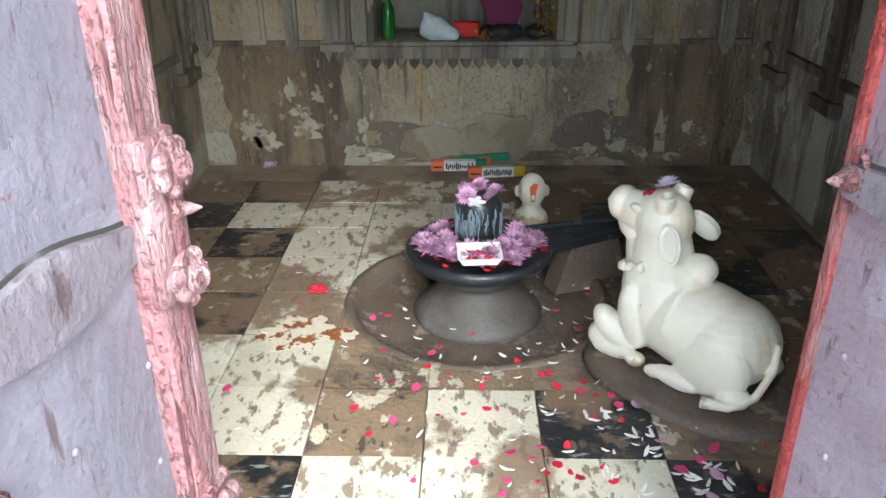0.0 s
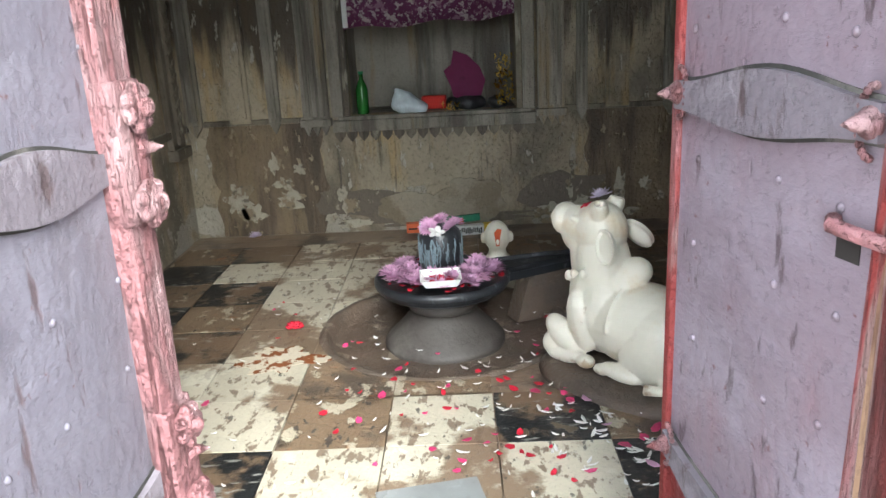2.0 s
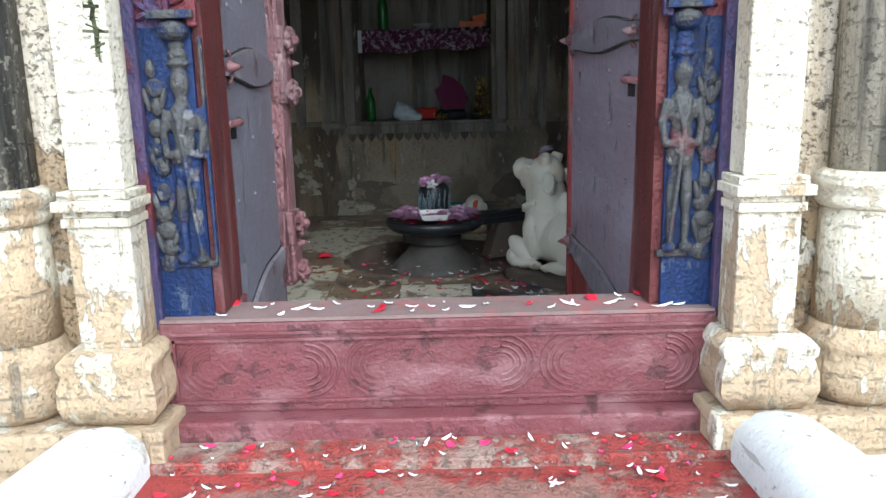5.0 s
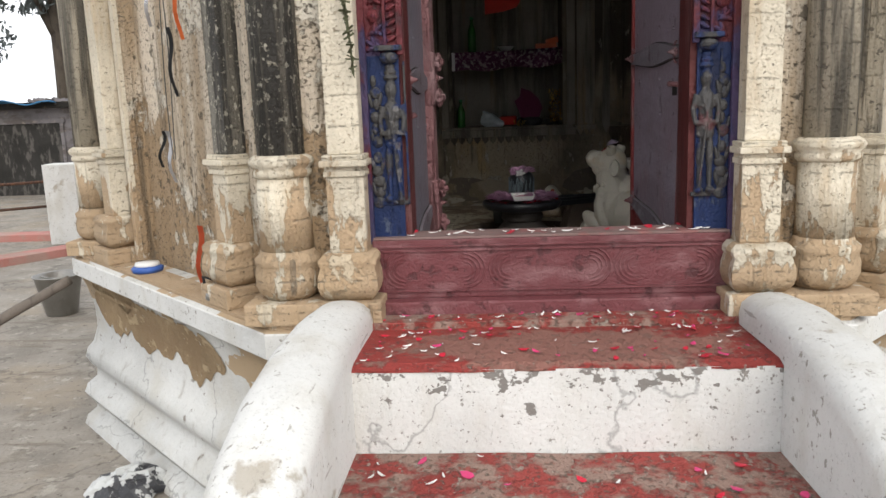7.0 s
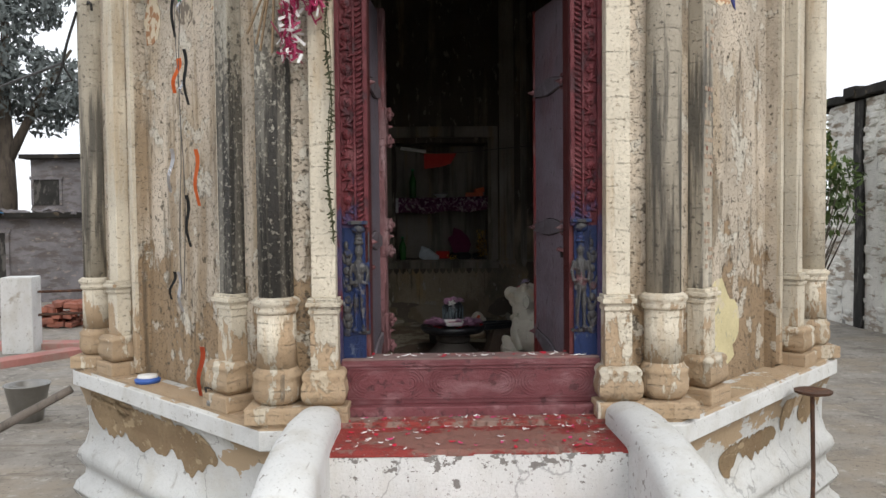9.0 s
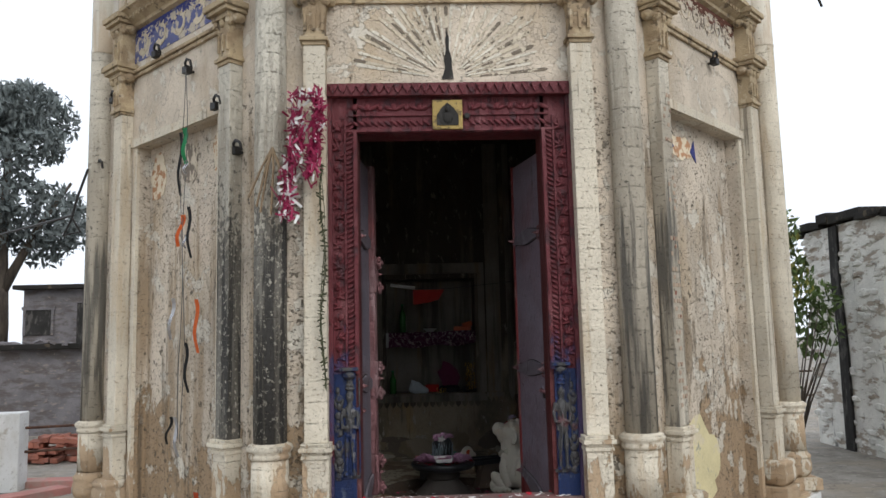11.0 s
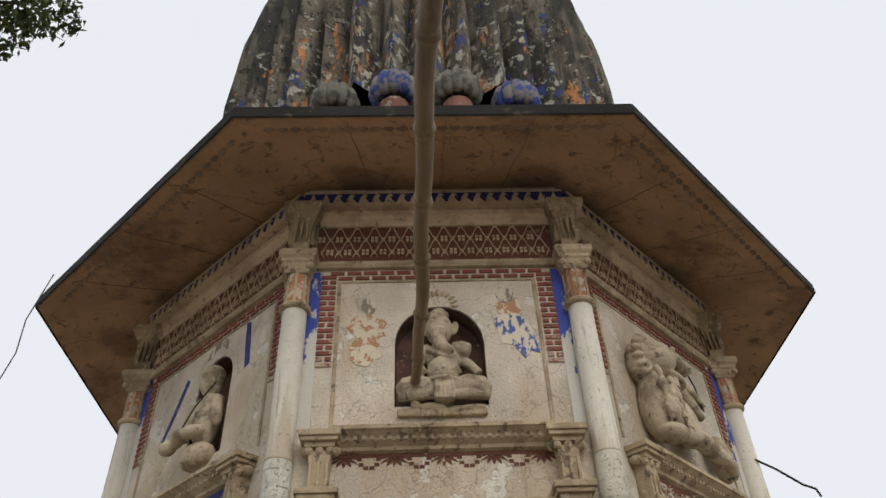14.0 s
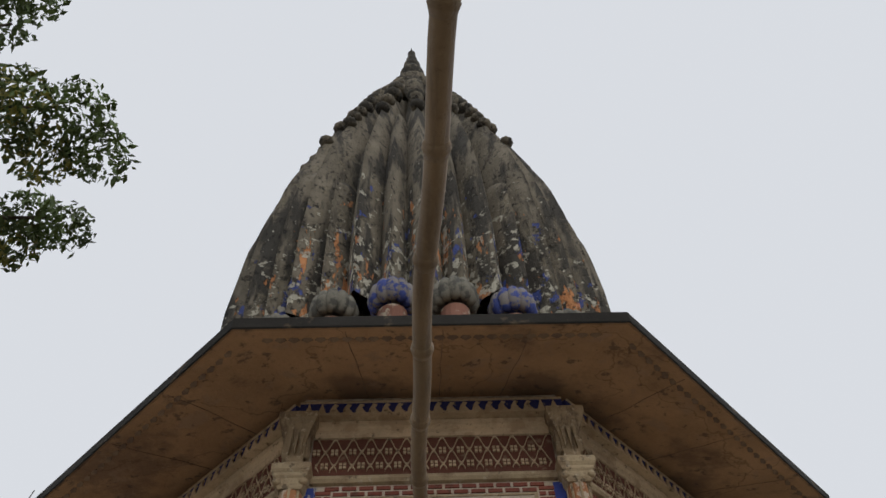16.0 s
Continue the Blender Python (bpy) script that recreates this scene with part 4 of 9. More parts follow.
# string courses, cornices, upper friezes between the pilasters of each wall
for key in ("front", "right_slant", "left_slant", "right", "left"):
    m, hw = FACES[key]
    off = 0.22 if key == "front" else 0.36
    pu = hw - off
    t = thing("wall_mouldings", "cream stucco cornice, string course and painted friezes", "cornice", m, "wall mouldings", "structure")
    bm = bmesh.new()
    bx(bm, -pu + 0.06, pu - 0.06, -0.02, 0, 3.02, 3.045, bevel=0.006)
    bx(bm, -pu + 0.06, pu - 0.06, -0.032, 0, 3.047, 3.07, bevel=0.006)
    part("string_course", bm, M["cream"], t)
    bm = bmesh.new()
    prism(bm, [(0, 3.36), (-0.03, 3.37), (-0.035, 3.39), (-0.07, 3.41), (-0.075, 3.43), (-0.11, 3.455), (-0.125, 3.46), (-0.125, 3.485), (0, 3.50)],
          -pu + 0.07, pu - 0.07, Matrix(((0, 1, 0, 0), (1, 0, 0, 0), (0, 0, 1, 0), (0, 0, 0, 1))))
    k = 26
    for j in range(k):
        u = -pu + 0.10 + (2 * pu - 0.2) * j / (k - 1)
        bx(bm, u - 0.012, u + 0.012, -0.083, -0.06, 3.412, 3.435)
    part("cornice", bm, M["cream"], t, "chipped dentilled cornice")
    bm = bmesh.new()
    n = 9 if key == "front" else 8
    for j in range(n):
        u = -pu + 0.13 + (2 * pu - 0.26) * j / (n - 1)
        if j % 2 == 0:
            for a in range(-3, 4):
                dx, dz = math.sin(a * 0.42), -math.cos(a * 0.42) * 0.75
                prism(bm, [(u + 0.03 * dx - 0.011, 3.345 + 0.02 * dz), (u + 0.07 * dx - 0.012, 3.345 + 0.06 * dz), (u + 0.105 * dx, 3.345 + 0.09 * dz), (u + 0.07 * dx + 0.012, 3.345 + 0.06 * dz), (u + 0.03 * dx + 0.011, 3.35 + 0.02 * dz)], -0.004, 0.0)
        else:
            for a in range(6):
                dx = math.cos(a * math.pi / 5)
                bx(bm, u + 0.055 * dx - 0.014, u + 0.055 * dx + 0.014, -0.0035, 0, 3.333 - 0.055 * math.sin(a * math.pi / 5) - 0.014, 3.333 - 0.055 * math.sin(a * math.pi / 5) + 0.006)
    bx(bm, -pu + 0.08, pu - 0.08, -0.0045, 0, 3.338, 3.358)
    part("painted_leaves", bm, M["leaf_paint"] if key != "left_slant" else M["navy"], t, "faded painted leaf frieze under the cornice")
    # upper storey
    U = hw - 0.19
    bm = bmesh.new()
    prism(bm, [(0, 4.715), (-0.03, 4.72), (-0.045, 4.74), (-0.045, 4.765), (-0.02, 4.78), (0, 4.785)], -hw + 0.1, hw - 0.1, Matrix(((0, 1, 0, 0), (1, 0, 0, 0), (0, 0, 1, 0), (0, 0, 0, 1))))
    part("ledge_moulding", bm, M["cream"], t)
    bm = bmesh.new()
    bx(bm, -hw + 0.09, hw - 0.09, -0.012, 0, 4.785, 5.10)
    part("frieze_ground", bm, M["frieze_dark"], t, "dark frieze band")
    bm = bmesh.new()
    n = int(2 * (hw - 0.12) / 0.117)
    du = 2 * (hw - 0.12) / n
    for row, z in ((0, 4.865), (1, 4.865 + 0.117)):
        for j in range(n):
            u = -hw + 0.12 + du * (j + 0.5)
            if row == 1:
                u -= du / 2
            for a in range(4):
                b = math.pi / 4 + a * math.pi / 2
                c, s = math.cos(b), math.sin(b)
                prism(bm, [(u + 0.006 * c, z + 0.006 * s), (u + 0.02 * c - 0.013 * s, z + 0.02 * s + 0.013 * c), (u + 0.034 * c, z + 0.034 * s), (u + 0.02 * c + 0.013 * s, z + 0.02 * s - 0.013 * c)], -0.024, -0.011)
    part("rosettes", bm, M["frieze_pale"], t, "rows of pale four-petalled flowers")
    bm = bmesh.new()
    h = 0.117
    for zc, ph in ((4.865 + h / 2, math.pi), (4.865 - h / 2, 0.0), (4.865 + 1.5 * h, 0.0)):
        pts = [(-hw + 0.12 + du * i / 10, zc + 0.46 * h * math.cos(2 * math.pi * i / 10 + ph)) for i in range(10 * n + 1)]
        for (xa, za), (xb, zb) in zip(pts, pts[1:]):
            if min(za, zb) > 4.79 and max(za, zb) < 5.095:
                prism(bm, [(xa, za - 0.0075), (xb, zb - 0.0075), (xb, zb + 0.0075), (xa, za + 0.0075)], -0.022, -0.011)
    part("lattice", bm, M["frieze_pale"], t, "pale wavy lattice between the flowers")
    bm = bmesh.new()
    yz = Matrix(((0, 1, 0, 0), (1, 0, 0, 0), (0, 0, 1, 0), (0, 0, 0, 1)))
    prism(bm, [(0, 5.105), (-0.02, 5.11), (-0.032, 5.13), (-0.032, 5.165), (-0.05, 5.185), (-0.05, 5.235), (0, 5.24)], -hw + 0.1, hw - 0.1, yz)
    part("upper_moulding", bm, M["frieze_pale"], t)
    bm = bmesh.new()
    bx(bm, -hw - 0.02, hw + 0.02, -0.098, 0, 5.262, 5.37)
    part("triangle_band", bm, M["navy"], t, "dark blue band")
    bm = bmesh.new()
    n = int(2 * hw / 0.092)
    for j in range(n):
        u = -hw + 2 * hw * (j + 0.5) / n
        if abs(u) > hw - 0.17:
            prism(bm, [(u - 0.030, 5.254), (u, 5.355), (u + 0.030, 5.254)], -0.112, -0.097)
        else:
            prism(bm, [(u - 0.040, 5.254), (u - 0.030, 5.30), (u - 0.006, 5.345), (u + 0.022, 5.335), (u + 0.004, 5.315), (u + 0.018, 5.285), (u + 0.040, 5.254)], -0.112, -0.097)
    bx(bm, -hw - 0.02, hw + 0.02, -0.110, 0, 5.241, 5.2605)
    bx(bm, -hw - 0.02, hw + 0.02, -0.110, -0.097, 5.36, 5.372)
    part("triangles", bm, M["frieze_pale"], t, "row of pale pointed teeth")
    # flaking blue strips beside the corner columns
    bm = bmesh.new()
    for sx in (-1, 1):
        bx(bm, sx * (hw - 0.14), sx * (hw - 0.055), -0.006, 0, 3.52, 4.70)
    part("blue_strip", bm, M["blue_strip"], t, "flaking blue painted strip")

# ---------------------------------------------------------------- roof, eave and spire
bm = bmesh.new()
band(bm, [(-0.3, 5.62), (0.0, 5.50), (0.885, 5.255), (0.90, 5.265), (0.905, 5.345), (0.885, 5.355), (0.0, 5.62), (-0.3, 5.70)])
roof = tagged(part("eave", bm, M["soffit"]), "broad sloping stone eave, brown-stained underneath", "eave", kind="structure")
bm = bmesh.new()
band(bm, [(0.906, 5.25), (0.915, 5.26), (0.915, 5.35), (0.895, 5.375), (0.5, 5.48), (0.5, 5.46), (0.89, 5.358), (0.907, 5.345)])
part("eave_edge", bm, M["eave"], roof, "dark mossy drip edge")
for key in ("front", "right_slant", "left_slant"):
    m, hw = FACES[key]
    bm = bmesh.new()
    n = 26
    w = hw + 0.80 * math.tan(math.pi / 8) - 0.12
    for j in range(n):
        u = -w + 2 * w * (j + 0.5) / n
        prism(bm, [(u - 0.04, 0), (u, 0.045), (u + 0.04, 0), (u, -0.02)], -0.004, 0.0, m @ pose(0, -0.78, 5.277, 90 - 15.5, 0, 0))
    part("soffit_leaves", bm, M["soffit_leaf"], roof, "faint worn leaf border on the soffit")
# joints between the soffit stones, and the arrises at the corners
for key, us in (("front", (-0.46, 0.05, 0.52)), ("right_slant", (-0.55, 0.1, 0.7)), ("left_slant", (-0.7, -0.05, 0.5))):
    m, hw = FACES[key]
    for u in us:
        bm = bmesh.new()
        tube(bm, [(u * (1 + 0.25 * f) + 0.02 * noise.noise(Vector((u * 9, f * 4, 0))), -0.02 - 0.84 * f, 5.494 - 0.2325 * f) for f in [i / 12 for i in range(13)]], 0.003, 5, m)
        part("stone_joint", bm, M["soffit_leaf"], roof, "dark open joint between soffit stones")
bm = bmesh.new()
slab(bm, 0.02, 5.50, 5.66)
tagged(part("roof_deck", bm, M["eave"]), "dark mossy roof slab under the spire", "roof", kind="structure")

# ---------------------------------------------------------------- doorway
gate = thing("door_frame", "carved maroon stone door frame with blue painted foot", "door frame", kind="structure")
JX, JW, FY = 0.632, 0.143, 0.05
for sx in (-1, 1):
    bm = bmesh.new()
    bx(bm, sx * (JX - JW + 0.02), sx * JX, FY, 0.22, 0.41, 1.06)
    bx(bm, sx * (JX - JW + 0.02), sx * JX, 0.165, 0.22, 0.0, 0.41)
    part("jamb_foot", bm, M["blue"], gate, "chipped blue painted foot of the jamb")
    bm = bmesh.new()
    bx(bm, sx * (JX - JW + 0.02), sx * JX, FY, 0.22, 1.06, 2.57)
    bx(bm, sx * (JX - 0.012), sx * (JX + 0.014), FY - 0.022, FY, 0.40, 2.57, bevel=0.004)
    bx(bm, sx * (JX - 0.085), sx * (JX - 0.074), FY - 0.014, FY, 1.06, 2.40, bevel=0.003)
    bx(bm, sx * (JX - JW), sx * (JX - JW + 0.022), FY - 0.018, FY, 1.06, 2.33, bevel=0.004)
    part("jamb", bm, M["maroon"], gate)
    bm = bmesh.new()
    bx(bm, sx * (JX - JW - 0.002), sx * (JX - JW + 0.02), FY + 0.012, 0.22, 0.426, 2.315)
    part("reveal_board", bm, M["reveal_red"], gate, "worn red board lining the reveal")
    bm = bmesh.new()
    z, k = 1.09, 0
    while z < 2.38:                                    # scrolling leaves up the outer band, feathered leaves up the inner
        c = sx * (JX - 0.043)
        flip = 1 if k % 2 else -1
        if k % 3 == 2:
            ell(bm, (c, FY - 0.004, z), (0.024, 0.014, 0.024), u=10, v=6)
            ell(bm, (c, FY - 0.014, z), (0.010, 0.010, 0.010), u=8, v=5)
        else:
            for a, lx in ((35, 0.034), (-20, 0.028), (75, 0.028)):
                ell(bm, (c + flip * 0.010 * math.cos(radians(a)), FY - 0.003, z + 0.012 * math.sin(radians(a))), (lx, 0.012, 0.0085), u=8, v=5, rot=(0, -flip * a, 0))
        for a in (30,):
            for dz in (0.0, 0.026):
                ell(bm, (sx * (JX - 0.104), FY - 0.003, z + dz), (0.024, 0.011, 0.008), u=8, v=5, rot=(0, sx * a, 0))
        z += 0.052
        k += 1
    part("carved_leaves", bm, M["maroon"], gate, "carved scrolling leaf bands")
bm = bmesh.new()
bx(bm, -JX + JW, JX - JW, FY, 0.22, 2.315, 2.57)
bx(bm, -JX - 0.014, JX + 0.014, FY - 0.05, FY, 2.505, 2.575, bevel=0.006)
bx(bm, -JX + 0.08, JX - 0.08, FY - 0.016, FY, 2.318, 2.333, bevel=0.004)
bx(bm, -JX + 0.1, JX - 0.1, FY - 0.012, FY, 2.405, 2.415, bevel=0.003)
part("lintel", bm, M["maroon"], gate)
bm = bmesh.new()
for j in range(26):
    u = -JX + 0.025 + 2 * (JX - 0.025) * j / 25
    prism(bm, [(u - 0.026, 2.565), (u + 0.026, 2.565), (u + 0.012, 2.532), (u, 2.515), (u - 0.012, 2.532)], FY - 0.062, FY - 0.045)
for j in range(30):
    u = -0.50 + 1.0 * j / 29
    if abs(u) < 0.10:
        continue
    ell(bm, (u, FY - 0.003, 2.368), (0.026, 0.012, 0.009), u=8, v=5, rot=(0, 40, 0))
    if j % 2:
        ell(bm, (u, FY - 0.003, 2.455), (0.042, 0.012, 0.012), u=8, v=5, rot=(0, 25 if j % 4 == 1 else -25, 0))
    else:
        ell(bm, (u, FY - 0.004, 2.455), (0.018, 0.014, 0.020), u=8, v=6)
part("lintel_carving", bm, M["maroon"], gate, "carved leaf and zigzag bands of the lintel")
bm = bmesh.new()
bx(bm, -0.088, 0.072, FY - 0.03, FY, 2.325, 2.485, bevel=0.006)
plaque = part("plaque", bm, worn("ochre_painted_plaque", (0.42, 0.30, 0.10), [((0.10, 0.07, 0.04), 22, 0.5, 0.58, 0.8, None)], 0.7), gate, "small ochre painted carved plaque")
bm = bmesh.new()
prism(bm, [(-0.065, 2.345), (0.05, 2.345), (0.05, 2.40), (0.025, 2.44), (-0.008, 2.468), (-0.04, 2.44), (-0.065, 2.40)], FY - 0.034, FY - 0.028)
ell(bm, (-0.008, FY - 0.034, 2.385), (0.028, 0.014, 0.032), u=10, v=7)
ell(bm, (-0.008, FY - 0.038, 2.43), (0.015, 0.012, 0.017), u=10, v=7)
part("plaque_relief", bm, M["soot_and_shade"], plaque, "small dark worn relief")
bm = bmesh.new()
lathe(bm, [(0.016, 0), (0.016, 0.02), (0.010, 0.024)], 12, pose(0.095, FY, 2.40, 90))
part("bell_hook", bm, M["black"], gate, "small black iron stub")

# the high sill
sill = thing("door_sill", "high faded maroon carved stone door sill strewn with petals", "sill", kind="structure")
bm = bmesh.new()
bx(bm, -0.63, 0.63, 0.02, 0.16, 0.20, 0.415, bevel=0.006)
part("sill_block", bm, M["sill"], sill)
bm = bmesh.new()
bx(bm, -0.65, 0.65, -0.035, 0.16, 0.131, 0.20, bevel=0.008)
bx(bm, -0.63, 0.63, 0.03, 0.16, -0.1, 0.131)
part("sill_foot", bm, M["sill"], sill)
bm = bmesh.new()
bx(bm, -0.625, 0.625, 0.02, 0.16, 0.416, 0.424)
part("sill_top", bm, worn("trodden_sill_top", (0.20, 0.135, 0.125), [((0.26, 0.09, 0.085), 7, 0.5, 0.62, 0.7, None)], 0.8), sill, "trodden greyish sill top")
bm = bmesh.new()
for z in (0.225, 0.372, 0.388):
    bx(bm, -0.60, 0.60, 0.012, 0.021, z, z + 0.007)
bx(bm, -0.6, -0.593, 0.012, 0.021, 0.23, 0.38)
for c in (-0.22, 0.225, -0.60, 0.60):
    for side in (-1, 1):
        if abs(c) > 0.5 and side * c > 0:
            continue
        for r in (0.03, 0.045, 0.06, 0.075):
            tube(bm, [(c + side * (0.082 - r * math.sin(math.pi * a / 8)), 0.019, 0.305 + 0.07 * math.cos(math.pi * a / 8) * r / 0.075) for a in range(9)], 0.0035, 5)
part("sill_carving", bm, M["sill"], sill, "carved panels with nested arcs")

OUTER = set(scene.collection.objects)
# door leaves, folded inwards


def rivet(bm, m, r=0.02):
    lathe(bm, [(r, 0), (r * 0.95, 0.006), (r * 0.55, 0.016), (r * 0.45, 0.024), (r * 0.15, 0.036), (0.001, 0.04)], 12, m)


def door_leaf(hx, hy, fx, fy, sx, label):
    """A leaf from its hinge to its free edge; sx: the side of the doorway (-1 left, 1 right)."""
    d = Vector((fx - hx, fy - hy))
    L = d.length
    ang = math.degrees(math.atan2(d.y, d.x))
    # local x runs from hinge to free edge; the face seen from the middle of the doorway lies at local y = face
    t = thing("door_leaf", label, "door", turn(hx, hy, 0, ang), "door leaves")
    f = 1 if sx > 0 else -1
    bm = bmesh.new()
    skin = M["door_mauve"] if f > 0 else M["door"]
    if f > 0:
        prism(bm, [(0.0, 0.20), (0.06, 0.235), (L, 0.40), (L, 2.34), (0.0, 2.34)], -0.018, 0.018)
    else:
        prism(bm, [(0.0, 0.80), (0.03, 0.77), (0.05, 0.70), (0.07, 0.62), (0.085, 0.50), (0.105, 0.42), (0.10, 0.30), (0.13, 0.20), (L * 0.9, 0.18), (L, 0.30), (L, 2.34), (0.0, 2.34)], -0.018, 0.018)
    part("sheet", bm, skin, t, "grey-mauve painted sheet metal")
    bm = bmesh.new()
    prism(bm, [(0.0, 0.15), (L * 0.62, 0.15), (L * 0.74, 0.17), (L * 0.80, 0.22), (L * 0.86, 0.17), (L, 0.17), (L, 0.45), (0.0, 0.30)], -0.013, 0.013)
    part("bottom_board", bm, M["door_red"], t, "dark red rotten bottom board")
    if f > 0:
        bm = bmesh.new()
        prism(bm, [(0.010, 0.215), (0.058, 0.235), (0.046, 0.60), (0.040, 0.88), (0.034, 1.30), (0.04, 2.34), (0.010, 2.34)], 0.0175, 0.0215)
        part("edge_board", bm, M["door_red"], t, "bare red edge of the door board")
        bm = bmesh.new()
        prism(bm, [(0.006, 0.16), (0.017, 0.16), (0.020, 0.70), (0.015, 0.86), (0.010, 0.90), (0.006, 0.90)], 0.019, 0.027)
        part("split_wood", bm, worn("split_pale_wood", (0.30, 0.19, 0.12), [((0.10, 0.05, 0.035), (30, 30, 4), 0.5, 0.62, 0.8, None)], 0.8), t, "pale split wood along the stile")
    bm = bmesh.new()
    bx(bm, -0.035, 0.010, -0.03, 0.03, 0.15, 2.36, bevel=0.006)
    part("hinge_stile", bm, M["door_red"], t, "worn red wooden hinge stile")
    bm = bmesh.new()
    if f < 0:
        bx(bm, L - 0.05, L + 0.035, -0.055, 0.01, 0.27, 2.36, bevel=0.01)
        strip = part("closing_strip", bm, M["pink"], t, "faded pink carved wooden closing strip")
        for z in (0.40, 0.98, 1.65):
            bm = bmesh.new()
            bx(bm, L - 0.055, L + 0.040, -0.066, -0.02, z - 0.12, z + 0.12, bevel=0.012)
            for dz, r in ((-0.085, 0.036), (0.075, 0.034)):
                ell(bm, (L - 0.01, -0.075, z + dz), (r, 0.022, r), u=12, v=7)
                ell(bm, (L - 0.01, -0.093, z + dz), (r * 0.5, 0.016, r * 0.5), u=8, v=6)
                ell(bm, (L + 0.038, -0.04, z + dz), (0.02, 0.03, r), u=8, v=6)
            for a in range(7):
                for dz in (-0.085, 0.075):
                    b = 2 * math.pi * a / 7
                    ell(bm, (L - 0.01 + 0.030 * math.cos(b), -0.080, z + dz + 0.030 * math.sin(b)), (0.014, 0.012, 0.014), u=7, v=5)
            rivet(bm, pose(L + 0.012, -0.058, z + 0.005, 90, 0, 20), 0.019)
            part("carved_boss", bm, M["pink"], strip, "carved flower boss")
    else:
        bx(bm, L - 0.012, L + 0.008, -0.028, 0.028, 0.16, 2.35, bevel=0.005)
        strip = part("edge_strip", bm, M["door_red"], t, "worn red edge strip")
    for z, skew in ((1.035 if f > 0 else 0.965, 0.0), (1.85, 0.0), (0.40, -0.22)):
        bm = bmesh.new()
        n = 14
        up, lo = [], []
        for i in range(n + 1):
            s = i / n
            x = 0.035 + (L - 0.045) * s
            h = 0.022 + (0.024 if f > 0 else 0.030) * math.sin(math.pi * s) ** 2
            zc = z + skew * (1 - s) * 0.8 + 0.004 * math.sin(5 * s)
            up.append((x, zc + h))
            lo.append((x, zc - h))
        prism(bm, up + lo[::-1], min(f * 0.019, f * 0.034), max(f * 0.019, f * 0.034))
        strap = part("strap", bm, M["strap"], t, "beaten iron hinge strap")
        # slightly larger dark plate behind the strap paints the shadow under its edge
        bm = bmesh.new()
        prism(bm, [(x, zz + 0.006) for x, zz in up] + [(x, zz - 0.006) for x, zz in lo[::-1]], min(f * 0.0185, f * 0.021), max(f * 0.0185, f * 0.021))
        part("rust_seam", bm, M["soot_and_shade"], strap, "dark outline round the strap, painted as its shadow gap")
        for x in (0.05, L - 0.02):
            bm = bmesh.new()
            zz = z + skew * (1 - x / L) * 0.8
            rivet(bm, pose(x, f * 0.03, zz, -90 * f, 0, 0), 0.020)
            for a in range(12):
                b = math.pi * (a / 11 - 0.5)
                cx = x + (0.022 if x < 0.1 else -0.022) * math.cos(b)
                ell(bm, (cx, f * 0.030, zz + 0.04 * math.sin(b)), 0.0055, u=6, v=4)
            part("rivet", bm, M["pink"], strap, "pink painted pointed rivet", smooth=True)
    rnd = random.Random(5 + f)
    for z in (0.62, 0.78, 0.93, 1.14, 1.35, 1.6, 2.05):
        for x in (0.09, 0.22, L - 0.055):
            bm = bmesh.new()
            ell(bm, (x + rnd.uniform(-0.02, 0.02), f * 0.018, z + rnd.uniform(-0.02, 0.02)), (0.007, 0.005, 0.007), u=8, v=5)
            part("nail", bm, skin, t, smooth=True)
    bm = bmesh.new()
    dz = 0.0 if f > 0 else -0.09
    tube(bm, [(0.0, f * 0.03, 0.905 + dz), (0.05, f * 0.042, 0.91 + dz), (0.085, f * 0.04, 0.91 + dz), (0.095, f * 0.03, 0.915 + dz)], 0.010, 8)
    part("latch", bm, M["pink"], t, "iron latch bar over a hole", smooth=True)
    # thin black plate paints the dark of the hole; the sheet is uncut
    bm = bmesh.new()
    bx(bm, 0.06, 0.10, f * 0.0182, f * 0.0195, 0.865 + dz, 0.90 + dz)
    part("latch_hole", bm, M["black"], t, "black plate standing for the dark hole under the latch")
    return t


door_leaf(0.573, 0.564, 0.462, 1.046, 1, "grey-mauve metal-clad door leaf with red wood edges, open inwards")
door_leaf(-0.573, 0.564, -0.522, 1.03, -1, "grey-mauve metal-clad door leaf with carved pink strip, open inwards")
for sx in (-1, 1):
    bm = bmesh.new()
    bx(bm, sx * 0.645, sx * 0.678, 0.545, 0.90, -0.01, 2.60)
    tagged(part("door_lining", bm, M["door_red"]), "worn red wooden door lining", "door lining", group="door linings", kind="structure")

# ---------------------------------------------------------------- inside room
RX, RB = 1.50, 4.14
LC, LR, LS = (-0.015, 2.60), 0.475, 0.60              # the round basin: centre, radius, half the square left round it
FLAT = Matrix(((1, 0, 0, 0), (0, 0, 1, 0), (0, 1, 0, 0), (0, 0, 0, 1)))
bm = bmesh.new()
prism(bm, [(-0.66, 0.478), (0.66, 0.478), (0.66, 0.92), (0.95, 0.92), (1.5, 1.5), (1.5, LC[1] - LS), (-1.5, LC[1] - LS), (-1.5, 1.5), (-0.95, 0.92), (-0.66, 0.92)], -0.12, -0.012, FLAT)
bx(bm, -1.5, LC[0] - LS, LC[1] - LS, LC[1] + LS, -0.12, -0.012)
bx(bm, LC[0] + LS, 1.5, LC[1] - LS, LC[1] + LS, -0.12, -0.012)
bx(bm, -1.5, 1.5, LC[1] + LS, RB, -0.12, -0.012)
